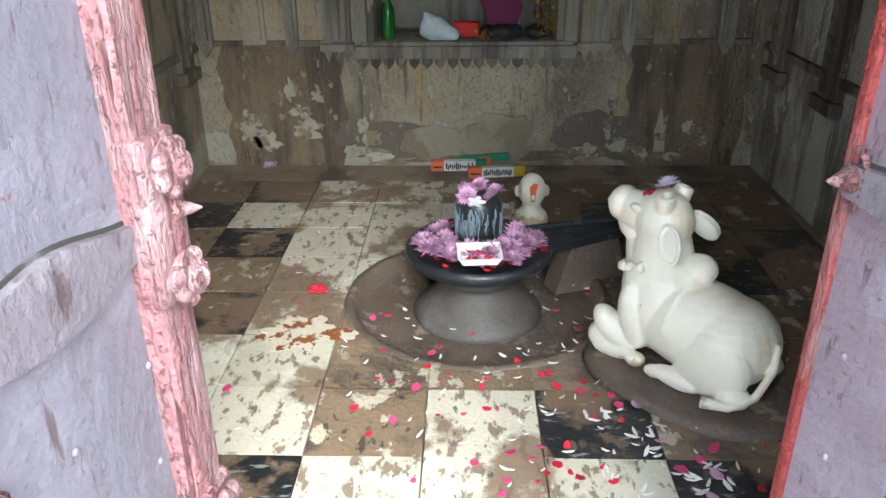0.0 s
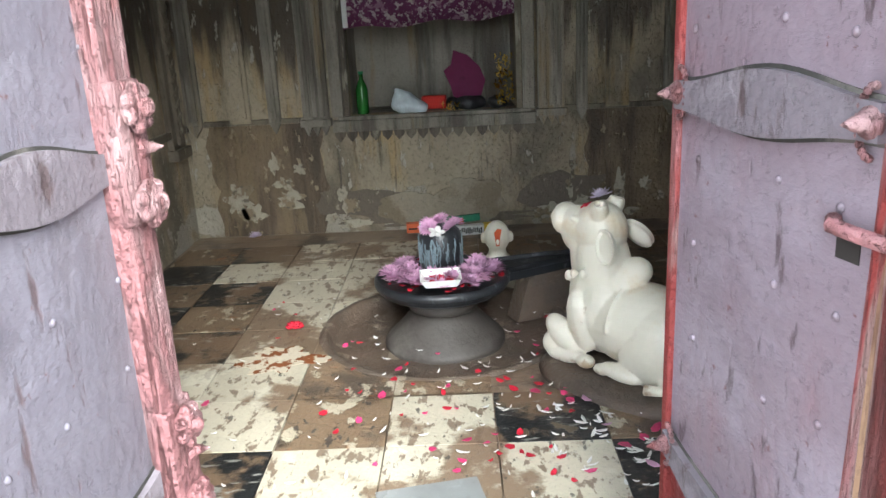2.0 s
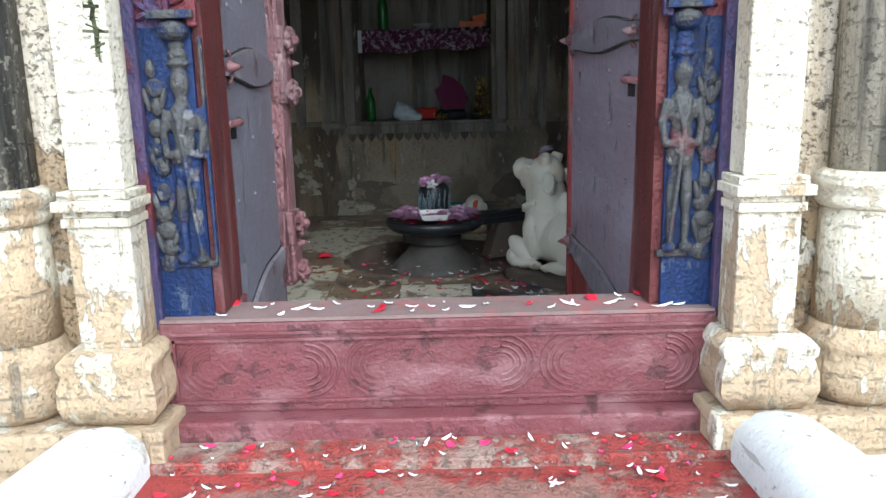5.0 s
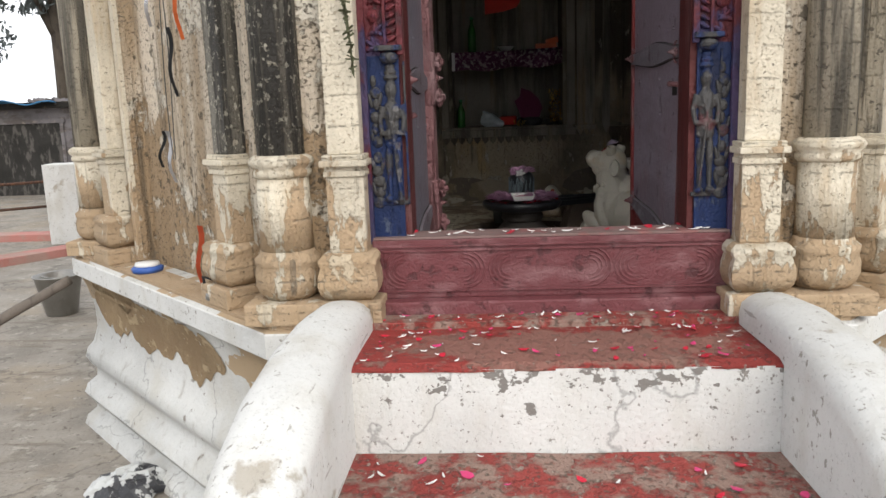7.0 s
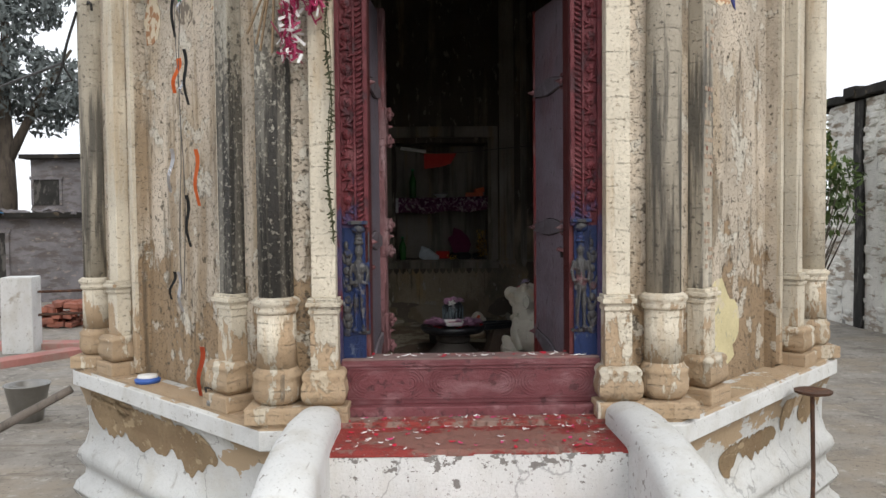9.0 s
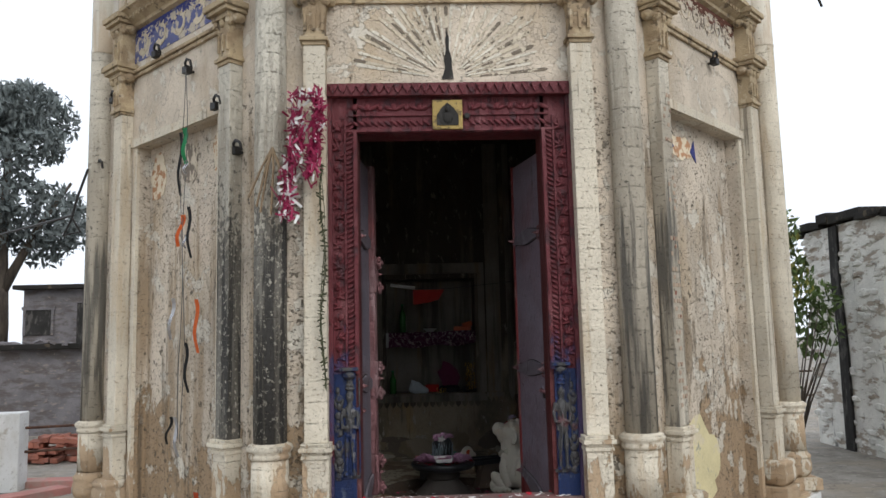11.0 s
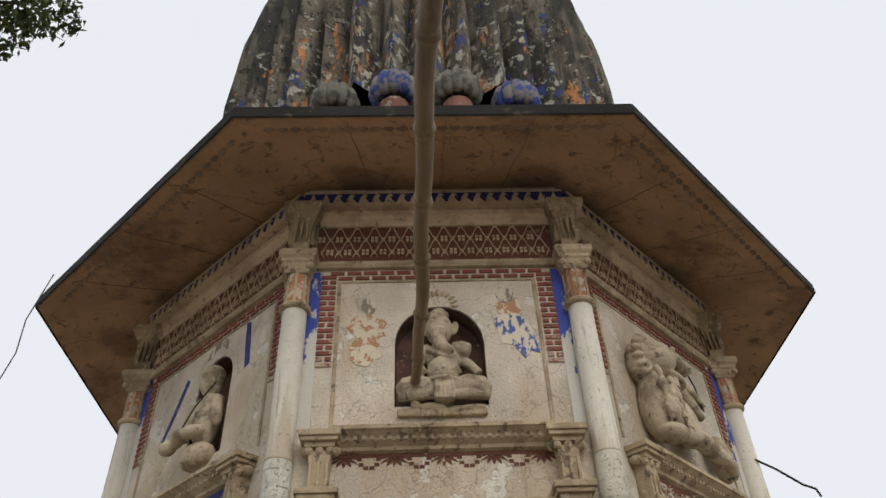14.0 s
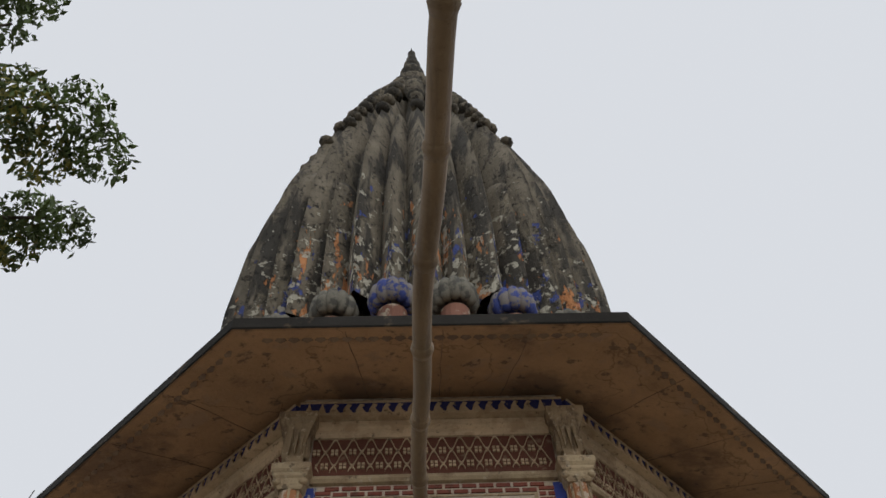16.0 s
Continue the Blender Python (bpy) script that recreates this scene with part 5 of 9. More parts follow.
for i in range(64):
    ring = []
    for a in (2 * math.pi * i / 64, 2 * math.pi * (i + 1) / 64):
        c, q = math.cos(a), math.sin(a)
        k = LS / max(abs(c), abs(q))
        ring += [(LC[0] + LR * c, LC[1] + LR * q), (LC[0] + k * c, LC[1] + k * q)]
    bm.faces.new([bm.verts.new((x, y, -0.012)) for x, y in (ring[0], ring[1], ring[3], ring[2])])
floor = tagged(part("floor", bm, M["mud"]), "muddy wet floor of worn black and pale tiles", "floor", kind="structure")
bm = bmesh.new()
bx(bm, -1.55, 1.55, 0.92, 4.5, 3.4, 3.5)
tagged(part("ceiling", bm, M["inner_dark"]), "dark sooty stone ceiling", "ceiling", kind="structure")
NX0, NX1, NZ0, NZ1 = -0.535, 0.405, 0.67, 1.86       # the niche
bm = bmesh.new()
bx(bm, -RX - 0.05, NX0, RB, RB + 0.10, -0.02, 3.4)
bx(bm, NX1, RX + 0.05, RB, RB + 0.10, -0.02, 3.4)
bx(bm, NX0, NX1, RB, RB + 0.10, -0.02, NZ0)
bx(bm, NX0, NX1, RB, RB + 0.10, NZ1, 3.4)
wb = tagged(part("wall_inner_back", bm, M["inner"]), "grimy peeling inner plaster wall with a niche", "wall", kind="structure")
bm = bmesh.new()
bx(bm, NX0 - 0.05, NX0, RB + 0.1, RB + 0.42, NZ0 - 0.05, NZ1 + 0.05)
bx(bm, NX1, NX1 + 0.05, RB + 0.1, RB + 0.42, NZ0 - 0.05, NZ1 + 0.05)
bx(bm, NX0 - 0.05, NX1 + 0.05, RB + 0.42, RB + 0.46, NZ0 - 0.05, NZ1 + 0.05)
bx(bm, NX0, NX1, RB + 0.1, RB + 0.42, NZ0 - 0.05, NZ0)
bx(bm, NX0, NX1, RB + 0.1, RB + 0.42, NZ1, NZ1 + 0.05)
part("niche_lining", bm, M["inner_pale"], wb, "pale plastered niche")
for sx, name in ((-1, "left"), (1, "right")):
    bm = bmesh.new()
    bx(bm, sx * RX, sx * (RX + 0.1), 1.15, RB, -0.02, 3.4)
    bx(bm, 0, 0.82, 0, 0.08, -0.02, 3.4, turn(sx * RX, 1.15, 0, -135 if sx > 0 else -45))
    w = tagged(part("wall_inner_" + name, bm, M["inner"] if sx < 0 else M["inner_side"]), "grimy peeling inner plaster wall with carved pilasters", "wall", kind="structure")
    bm = bmesh.new()
    for y in (3.35, 3.95):
        bx(bm, sx * (RX - 0.035), sx * RX, y - 0.09, y + 0.09, 0.55, 3.2, bevel=0.006)
        bx(bm, sx * (RX - 0.055), sx * RX, y - 0.035, y + 0.035, 0.58, 3.2, bevel=0.008)
        bx(bm, sx * (RX - 0.06), sx * RX, y - 0.11, y + 0.11, 0.50, 0.56, bevel=0.008)
        for k in range(16):
            ell(bm, (sx * (RX - 0.05), y, 0.66 + 0.07 * k), (0.018, 0.05, 0.016), u=8, v=5, rot=(35, 0, 0))
    bx(bm, sx * (RX - 0.03), sx * RX, 1.2, RB, 0.62, 0.66, bevel=0.006)
    part("pilaster_carving", bm, M["inner_dark"], w, "dark stone pilasters with leaf carving")

trim = thing("niche_surround", "worn grey stone niche surround with scalloped lower edge", "niche surround", kind="structure")
bm = bmesh.new()
bx(bm, NX0 - 0.10, NX1 + 0.105, RB - 0.055, RB, NZ0 - 0.085, NZ0 - 0.02, bevel=0.008)
bx(bm, NX0 - 0.07, NX1 + 0.08, RB - 0.04, RB, NZ0 - 0.02, NZ0 + 0.0, bevel=0.005)
part("niche_sill", bm, M["inner_pale"], trim)
for x0, x1 in ((NX0 - 0.10, NX0 - 0.035), (NX1 + 0.035, NX1 + 0.10)):
    bm = bmesh.new()
    bx(bm, x0, x1, RB - 0.045, RB, NZ0, NZ1 + 0.15, bevel=0.006)
    part("niche_jamb", bm, M["inner_pale"], trim)
for x0, x1 in ((NX0 - 0.035, NX0), (NX1, NX1 + 0.035)):
    bm = bmesh.new()
    bx(bm, x0, x1, RB - 0.02, RB, NZ0, NZ1 + 0.05, bevel=0.005)
    part("niche_bead", bm, M["inner_dark"], trim)
bm = bmesh.new()
bx(bm, NX0 - 0.10, NX1 + 0.10, RB - 0.05, RB, NZ1 + 0.05, NZ1 + 0.16, bevel=0.008)
part("niche_head", bm, M["inner_pale"], trim)
bm = bmesh.new()
k = 17
for j in range(k):
    u = NX0 - 0.10 + 1.145 * (j + 0.5) / k
    prism(bm, [(u - 0.032, NZ0 - 0.086), (u + 0.032, NZ0 - 0.086), (u + 0.026, NZ0 - 0.115), (u, NZ0 - 0.145), (u - 0.026, NZ0 - 0.115)], RB - 0.025, RB)
part("scallops", bm, M["inner_dark"], trim, "row of dark pointed scallops")
for x0, x1 in ((-0.80, -0.655), (0.525, 0.67)):
    bm = bmesh.new()
    bx(bm, x0, x1, RB - 0.05, RB, 0.66, 3.3, bevel=0.006)
    for f in (0.22, 0.5, 0.78):
        bx(bm, x0 + (x1 - x0) * f - 0.013, x0 + (x1 - x0) * f + 0.013, RB - 0.066, RB - 0.045, 0.68, 3.25, bevel=0.006)
    bx(bm, x0 - 0.015, x1 + 0.015, RB - 0.07, RB, 0.625, 0.665, bevel=0.006)
    for j in range(3):
        u = x0 + (x1 - x0) * (j + 0.5) / 3
        prism(bm, [(u - 0.024, 0.625), (u + 0.024, 0.625), (u, 0.57)], RB - 0.05, RB)
    part("fluted_pilaster", bm, M["inner_pale"], trim, "fluted pale pilaster")
for x0, x1, mk in ((-1.0, -0.93, "inner_pale"), (0.74, 0.80, "inner_pale"), (-1.22, -1.10, "inner"), (0.90, 1.03, "inner"), (-1.47, -1.38, "inner_pale"), (1.22, 1.31, "inner_pale"), (1.40, 1.47, "inner_dark")):
    bm = bmesh.new()
    bx(bm, x0, x1, RB - 0.035, RB, 0.655, 3.3, bevel=0.008)
    bx(bm, x0 + 0.02, x1 - 0.02, RB - 0.05, RB, 0.68, 3.3, bevel=0.008)
    if mk == "inner_pale":
        prism(bm, [(x0, 0.655), (x1, 0.655), ((x0 + x1) / 2, 0.59)], RB - 0.03, RB)
    part("wall_rib", bm, M[mk], trim, "stained upright wall rib")
for x0, x1 in ((-1.38, -0.80), (0.67, 1.40)):
    bm = bmesh.new()
    bx(bm, x0, x1, RB - 0.022, RB, 0.645, 0.675, bevel=0.006)
    part("dado_rail", bm, M["inner_dark"], trim, "dark dado moulding")

# stained bays, flaked plaster islands and a mended patch along the wall foot
M["bay"] = worn("brown_stained_plaster", (0.20, 0.148, 0.095), [
    ((0.060, 0.048, 0.036), (5.0, 5.0, 0.8), 0.46, 0.62, 0.85, None),
    ((0.30, 0.245, 0.165), (20.0, 20.0, 14.0), 0.60, 0.63, 0.85, None),
    ((0.20, 0.15, 0.09), (8.0, 8.0, 2.0), 0.52, 0.62, 0.7, None)], 0.6, 0.8, 60, 0.14, spec=0.4)
M["flake"] = worn("pale_flaked_limewash", (0.46, 0.42, 0.33), [((0.20, 0.155, 0.10), (12, 12, 9), 0.50, 0.58, 0.85, None), ((0.12, 0.10, 0.08), (26, 26, 26), 0.56, 0.62, 0.8, None)], 0.8, 0.6, 70, 0.15)
M["mend"] = worn("mended_grey_plaster", (0.32, 0.28, 0.21), [((0.19, 0.15, 0.10), (5, 5, 5), 0.46, 0.6, 0.8, None), ((0.34, 0.32, 0.27), (9, 9, 9), 0.60, 0.66, 0.6, None)], 0.75, 0.5, 70, 0.12)
M["damp"] = worn("damp_dark_plaster", (0.15, 0.122, 0.09), [((0.17, 0.14, 0.10), (9, 9, 4), 0.52, 0.62, 0.7, None), ((0.30, 0.26, 0.20), (22, 22, 18), 0.64, 0.67, 0.8, None)], 0.5, 0.5, 70, 0.14, spec=0.45)


def ragged(cx, cz, rx, rz, seed, n=34, rough=0.5):
    """A ragged outline round an ellipse."""
    pts = []
    for i in range(n):
        a = 2 * math.pi * i / n
        k = 1 + rough * noise.noise(Vector((2.2 * math.cos(a), 2.2 * math.sin(a), seed * 7.3))) + 0.25 * rough * noise.noise(Vector((7 * math.cos(a), 7 * math.sin(a), seed * 3.1)))
        pts.append((cx + rx * k * math.cos(a), cz + rz * k * math.sin(a)))
    return pts


def wall_patch(pts, y, mat, label):
    b = bmesh.new()
    prism(b, pts, y, RB + 0.002)
    part("plaster_patch", b, mat, wb, label)


for x0, x1, zt in ((-1.36, -0.72, 0.642), (0.80, 1.42, 0.642)):
    b = bmesh.new()
    N = 24
    edge = [(x0 + (x1 - x0) * i / N, -0.01) for i in range(N + 1)]
    side = [(x1 + 0.05 * noise.noise(Vector((x1, 0, z * 9))), z) for z in [zt * i / 12 for i in range(13)]]
    other = [(x0 + 0.05 * noise.noise(Vector((x0, 0, z * 9))), z) for z in [zt * (12 - i) / 12 for i in range(13)]]
    prism(b, edge[1:-1] + side + other, RB - 0.004, RB + 0.002)
    part("stained_bay", b, M["bay"], wb, "brown damp-stained plaster bay")
wall_patch(ragged(-0.50, 0.16, 0.26, 0.085, 1), RB - 0.0045, M["damp"], "dark damp stain in the plaster")
wall_patch(ragged(0.68, 0.16, 0.24, 0.12, 2), RB - 0.0045, M["damp"], "dark damp stain in the plaster")
wall_patch(ragged(-0.05, 0.05, 0.50, 0.045, 3, 60), RB - 0.005, M["damp"], "damp foot of the wall")
wall_patch(ragged(0.13, 0.14, 0.20, 0.15, 4, 40, 0.25), RB - 0.009, M["mend"], "smooth mended plaster patch")
wall_patch(ragged(-0.22, 0.12, 0.18, 0.09, 5, 40, 0.35), RB - 0.007, M["mend"], "smooth mended plaster patch")
for k, (x, z, rx, rz) in enumerate(((-1.24, 0.21, 0.085, 0.10), (-1.15, 0.13, 0.06, 0.05), (-0.62, 0.22, 0.030, 0.05), (-0.57, 0.15, 0.05, 0.045), (-0.95, 0.30, 0.05, 0.03), (-0.93, 0.20, 0.07, 0.05),
                                    (-1.0, 0.42, 0.03, 0.06), (-0.86, 0.38, 0.03, 0.03), (0.62, 0.08, 0.07, 0.035), (0.78, 0.10, 0.08, 0.04), (0.88, 0.07, 0.06, 0.03), (0.70, 0.20, 0.02, 0.06),
                                    (0.99, 0.16, 0.03, 0.12), (1.14, 0.21, 0.03, 0.04), (1.22, 0.13, 0.03, 0.03), (0.72, 0.36, 0.018, 0.09), (-0.55, 0.04, 0.09, 0.025), (1.05, 0.04, 0.09, 0.02), (-0.70, 0.08, 0.04, 0.03))):
    wall_patch(ragged(x, z, rx, rz, k + 11, 26, 0.9), RB - 0.008, M["flake"], "pale flaked island of limewash")

# floor tiles: pale, black and muddy, worn unevenly
TX, TY, TW, TD = -0.175, 1.70, 0.3245, 0.308
DARK = {(1, 0), (-2, -1), (2, -1), (-3, 2), (-3, 4), (-4, 5), (-3, 6), (-2, 7), (-3, -1), (3, 1), (3, 3), (-4, 3), (4, 4), (2, 5), (-4, 7)}
OCHRE = {(2, 0), (-1, 0), (-3, 3), (-1, 1), (0, 1), (1, 1), (2, 2), (2, 3), (3, 2), (4, 2), (1, 6), (2, 6), (3, 6), (0, 6), (3, 5), (4, 5), (1, 5), (3, 4), (2, 4), (0, 7), (1, 7), (2, 7), (3, 7), (-4, 4), (-4, 6), (-3, 7), (3, 0), (4, 0), (3, -1), (4, 1), (4, 3), (4, 6)}


def tile_mesh(name, material):
    b = bmesh.new()
    bx(b, -TW / 2 + 0.002, TW / 2 - 0.002, -TD / 2 + 0.002, TD / 2 - 0.002, -0.011, 0.0, bevel=0.0015)
    me = finish(b)
    me.name = name
    me.materials.append(material)
    return me


TILES = {k: tile_mesh("tile", M[k]) for k in ("tile_pale", "tile_dark", "tile_ochre")}
rnd = random.Random(3)
for i in range(-5, 6):
    for j in range(-1, 8):
        x, y = TX + TW * (i + 0.5), TY + TD * (j + 0.5)
        if x - TW / 2 < -RX or x + TW / 2 > RX or y + TD / 2 > RB or math.hypot(x - LC[0], y - LC[1]) < 0.30 or (x > 0.25 and 1.95 < y < 2.5 and x < 0.95):
            continue
        kind = "tile_dark" if (i, j) in DARK else "tile_ochre" if (i, j) in OCHRE else "tile_pale"
        if min(math.hypot(max(abs(x - LC[0]) - TW / 2, 0), max(abs(y - LC[1]) - TD / 2, 0)), 9) < LR + 0.01:   # cut to the basin's round edge
            b = bmesh.new()
            bmesh.ops.create_grid(b, x_segments=14, y_segments=14, size=0.5, matrix=turn(x, y, 0.0) @ Matrix.Diagonal((TW - 0.004, TD - 0.004, 1, 1)))
            far = {v: math.hypot(v.co.x - LC[0], v.co.y - LC[1]) for v in b.verts}
            bmesh.ops.delete(b, geom=[f for f in b.faces if all(far[v] < LR + 0.012 for v in f.verts)], context="FACES")
            for v in b.verts:
                d = math.hypot(v.co.x - LC[0], v.co.y - LC[1])
                if d < LR + 0.012:
                    v.co.x, v.co.y = LC[0] + (v.co.x - LC[0]) * (LR + 0.012) / d, LC[1] + (v.co.y - LC[1]) * (LR + 0.012) / d
            for f in list(b.faces):
                if f.calc_area() < 1e-7:
                    b.faces.remove(f)
            part("tile", b, M[kind], floor)
            continue
        ob = part("tile", TILES[kind], None, floor)
        ob.matrix_basis = pose(x, y, rnd.uniform(-0.002, 0.001), rnd.uniform(-0.3, 0.3), rnd.uniform(-0.3, 0.3), 0)

# the round sunk basin
bm = bmesh.new()
lathe(bm, [(0.10, -0.060), (0.30, -0.062), (0.40, -0.058), (0.435, -0.048), (0.452, -0.02), (0.462, 0.001), (0.472, 0.006), (0.492, 0.004), (0.500, -0.006)], 72, turn(*LC))
bmesh.ops.delete(bm, geom=[f for f in bm.faces if len(f.verts) > 8], context="FACES_ONLY")
for v in bm.verts:
    v.co += Vector((0, 0, 0.006 * noise.noise(v.co * 9)))
tagged(part("floor_basin", bm, M["basin"], smooth=True), "round muddy basin ring sunk in the floor", "basin", kind="structure")

# ---------------------------------------------------------------- the worship stone
ped = thing("stone_pedestal", "dark grey round stone pedestal with disc top and spout", "pedestal", turn(*LC))
bm = bmesh.new()
lathe(bm, [(0.24, -0.07), (0.238, -0.045), (0.225, -0.028), (0.19, 0.005), (0.155, 0.04), (0.132, 0.068), (0.122, 0.08)], 48)
part("foot", bm, M["greystone"], ped, "flared grey stone foot", smooth=True)
bm = bmesh.new()
lathe(bm, [(0.118, 0.078), (0.134, 0.084), (0.142, 0.10), (0.142, 0.115), (0.132, 0.132), (0.15, 0.145), (0.20, 0.155)], 48)
part("neck", bm, M["greystone"], ped, smooth=True)
bm = bmesh.new()
lathe(bm, [(0.18, 0.150), (0.235, 0.160), (0.252, 0.170), (0.254, 0.180), (0.262, 0.184), (0.266, 0.194), (0.266, 0.207), (0.260, 0.216), (0.245, 0.218), (0.24, 0.212), (0.10, 0.208)], 56)
part("disc", bm, M["blackstone"], ped, "wet black stone disc with raised rim", smooth=True)
bm = bmesh.new()
m = pose(0, 0, 0, 0, 0, 22)
prism(bm, [(0.20, -0.085), (0.48, -0.055), (0.60, -0.035), (0.60, 0.035), (0.48, 0.055), (0.20, 0.085)], 0.165, 0.205, m @ Matrix(((1, 0, 0, 0), (0, 0, 1, 0), (0, 1, 0, 0), (0, 0, 0, 1))))
for s in (-1, 1):
    tube(bm, [(0.22, s * 0.08, 0.208), (0.48, s * 0.05, 0.208), (0.60, s * 0.03, 0.205)], 0.012, 8, m)
part("spout", bm, M["blackstone"], ped, "long wet black spout")
bm = bmesh.new()
prism(bm, [(0.30, -0.03), (0.56, -0.03), (0.62, -0.03), (0.56, 0.165), (0.36, 0.165)], -0.05, 0.05, m)
part("spout_block", bm, M["basin"], ped, "rough stone block carrying the spout")

stone = thing("worship_stone", "upright black polished cylindrical stone smeared with curd", "worship stone", turn(LC[0], LC[1] + 0.02, 0.209))
bm = bmesh.new()
lathe(bm, [(0.083, 0), (0.084, 0.10), (0.082, 0.16), (0.07, 0.185), (0.04, 0.20), (0.005, 0.205)], 40)
part("stone_body", bm, M["blackstone"], stone, smooth=True)
bm = bmesh.new()
rnd = random.Random(8)
for k in range(90):
    a = rnd.choice((rnd.uniform(-0.5, 0.7), rnd.uniform(2.6, 3.9), rnd.uniform(3.9, 5.5)))
    z0 = rnd.uniform(0.10, 0.165)
    ln = rnd.uniform(0.01, 0.10)
    pts = [(0.085 * math.cos(a + 0.04 * math.sin(7 * s + k)), 0.085 * math.sin(a + 0.04 * math.sin(7 * s + k)), z0 - ln * s) for s in (0, 0.25, 0.5, 0.75, 1)]
    r = rnd.uniform(0.001, 0.0030)
    tube(bm, pts, [r, r * 1.2, r, r * 0.8, r * 0.4], 5)
part("curd_streak", bm, M["curd"], stone, "white curd drips")


def flower(rad, seed, mat, heart):
    """A many-petalled round flower, half a ball of narrow petals."""
    r = random.Random(seed)
    b = bmesh.new()
    for ring, (n, tilt, ln) in enumerate(((18, 8, 1.0), (16, 28, 0.95), (13, 48, 0.85), (9, 68, 0.7))):
        for i in range(n):
            q = pose(0, 0, 0.10 * rad, 0, -(tilt + r.uniform(-8, 8)), 360 * (i + r.random() * 0.6) / n)
            l, w = rad * ln * r.uniform(0.85, 1.1), rad * 0.13
            v = [b.verts.new(q @ Vector(p)) for p in ((0.08 * rad, -w * 0.4, 0), (0.6 * l, -w, 0.05 * rad), (l, 0, 0.0), (0.6 * l, w, 0.05 * rad), (0.08 * rad, w * 0.4, 0), (0.55 * l, 0, -0.03 * rad))]
            for f in ((0, 1, 5), (1, 2, 5), (2, 3, 5), (3, 4, 5)):
                b.faces.new([v[k] for k in f])
    me = finish(b, True)
    me.materials.append(mat)
    return me


PINK = [flower(0.045, s, M["petal_pink"], None) for s in (1, 2)]
LILAC = flower(0.045, 4, plain("lilac_petal", (0.72, 0.62, 0.78), 0.6, 0, 0.1, 90), None)
rnd = random.Random(21)


def put_flower(me, x, y, z, label, s=1.0, rx=0, ry=0):
    ob = part("flower", me, None)
    ob.matrix_basis = pose(x, y, z, rx, ry, rnd.uniform(0, 360)) @ Matrix.Scale(s, 4)
    return tagged(ob, label, "flower", "offering flowers")


for a, r in ((-90, 0.20), (-105, 0.12), (-70, 0.125), (-132, 0.15), (-45, 0.17), (-172, 0.20), (0, 0.20), (-15, 0.16), (-155, 0.155), (-125, 0.175), (-62, 0.18), (-100, 0.16), (-140, 0.17), (-165, 0.17), (165, 0.16), (-75, 0.17), (-50, 0.15), (-30, 0.17), (-10, 0.18), (10, 0.17), (-120, 0.21), (-150, 0.20), (-58, 0.21), (-25, 0.21), (30, 0.16), (140, 0.17), (-40, 0.12), (-145, 0.125), (70, 0.16), (-20, 0.13), (-160, 0.13)):
    a = math.radians(a)
    put_flower(rnd.choice(PINK), LC[0] + r * math.cos(a), LC[1] + r * math.sin(a), 0.224 + 0.02 * rnd.random(), "pink many-petalled flower offered on the black disc", rnd.uniform(1.05, 1.3), rnd.uniform(-20, 20), rnd.uniform(-20, 20))
for x, y, z, rx, ry in ((-0.055, 2.575, 0.405, 30, -25), (0.03, 2.565, 0.405, 35, 25), (-0.01, 2.66, 0.41, -20, 0), (-0.06, 2.64, 0.40, 0, -30), (0.045, 2.635, 0.40, 0, 30)):
    put_flower(PINK[0], x, y, z, "pink flower crowning the black stone", 1.0, rx, ry)
bm = bmesh.new()
for a in range(5):
    ell(bm, (0.018 * math.cos(a * 1.257), 0.004, 0.018 * math.sin(a * 1.257)), (0.012, 0.004, 0.017), u=8, v=5, rot=(0, -math.degrees(a * 1.257) + 90, 0))
fl = tagged(part("flower", bm, M["petal_white"], smooth=True), "small white flower on the black stone", "flower", "offering flowers")
fl.matrix_basis = pose(-0.025, 2.535, 0.40, 30, 0, 0)

dish = thing("offering_dish", "square white plastic dish holding red petals", "dish", turn(LC[0] + 0.0, LC[1] - 0.180, 0.238, 4) @ pose(0, 0, 0.0, 6))
bm = bmesh.new()
squared(bm, [(0.050, 0.0), (0.058, 0.004), (0.072, 0.034), (0.076, 0.036), (0.070, 0.032), (0.056, 0.010), (0.01, 0.008)], I4, 0.72)
part("tray", bm, M["plate"], dish)
bm = bmesh.new()
for k in range(26):
    ell(bm, (rnd.uniform(-0.04, 0.04), rnd.uniform(-0.025, 0.025), 0.018 + 0.006 * rnd.random()), (0.009, 0.006, 0.003), u=6, v=4, rot=(rnd.uniform(-40, 40), rnd.uniform(-40, 40), 0))
part("petals", bm, M["petal_red"], dish, "red petals in the dish")

# ---------------------------------------------------------------- statues on the floor


def melted(name, bm, mat, voxel, m, label, category, smooth=4):
    """Overlapping bodies melted into one statue."""
    ob = part(name, bm, mat)
    ob.matrix_basis = m
    r = ob.modifiers.new("melt", "REMESH")
    r.mode, r.voxel_size, r.use_smooth_shade = "VOXEL", voxel, True
    s = ob.modifiers.new("smooth", "SMOOTH")
    s.iterations, s.factor = smooth, 0.5
    return tagged(ob, label, category)


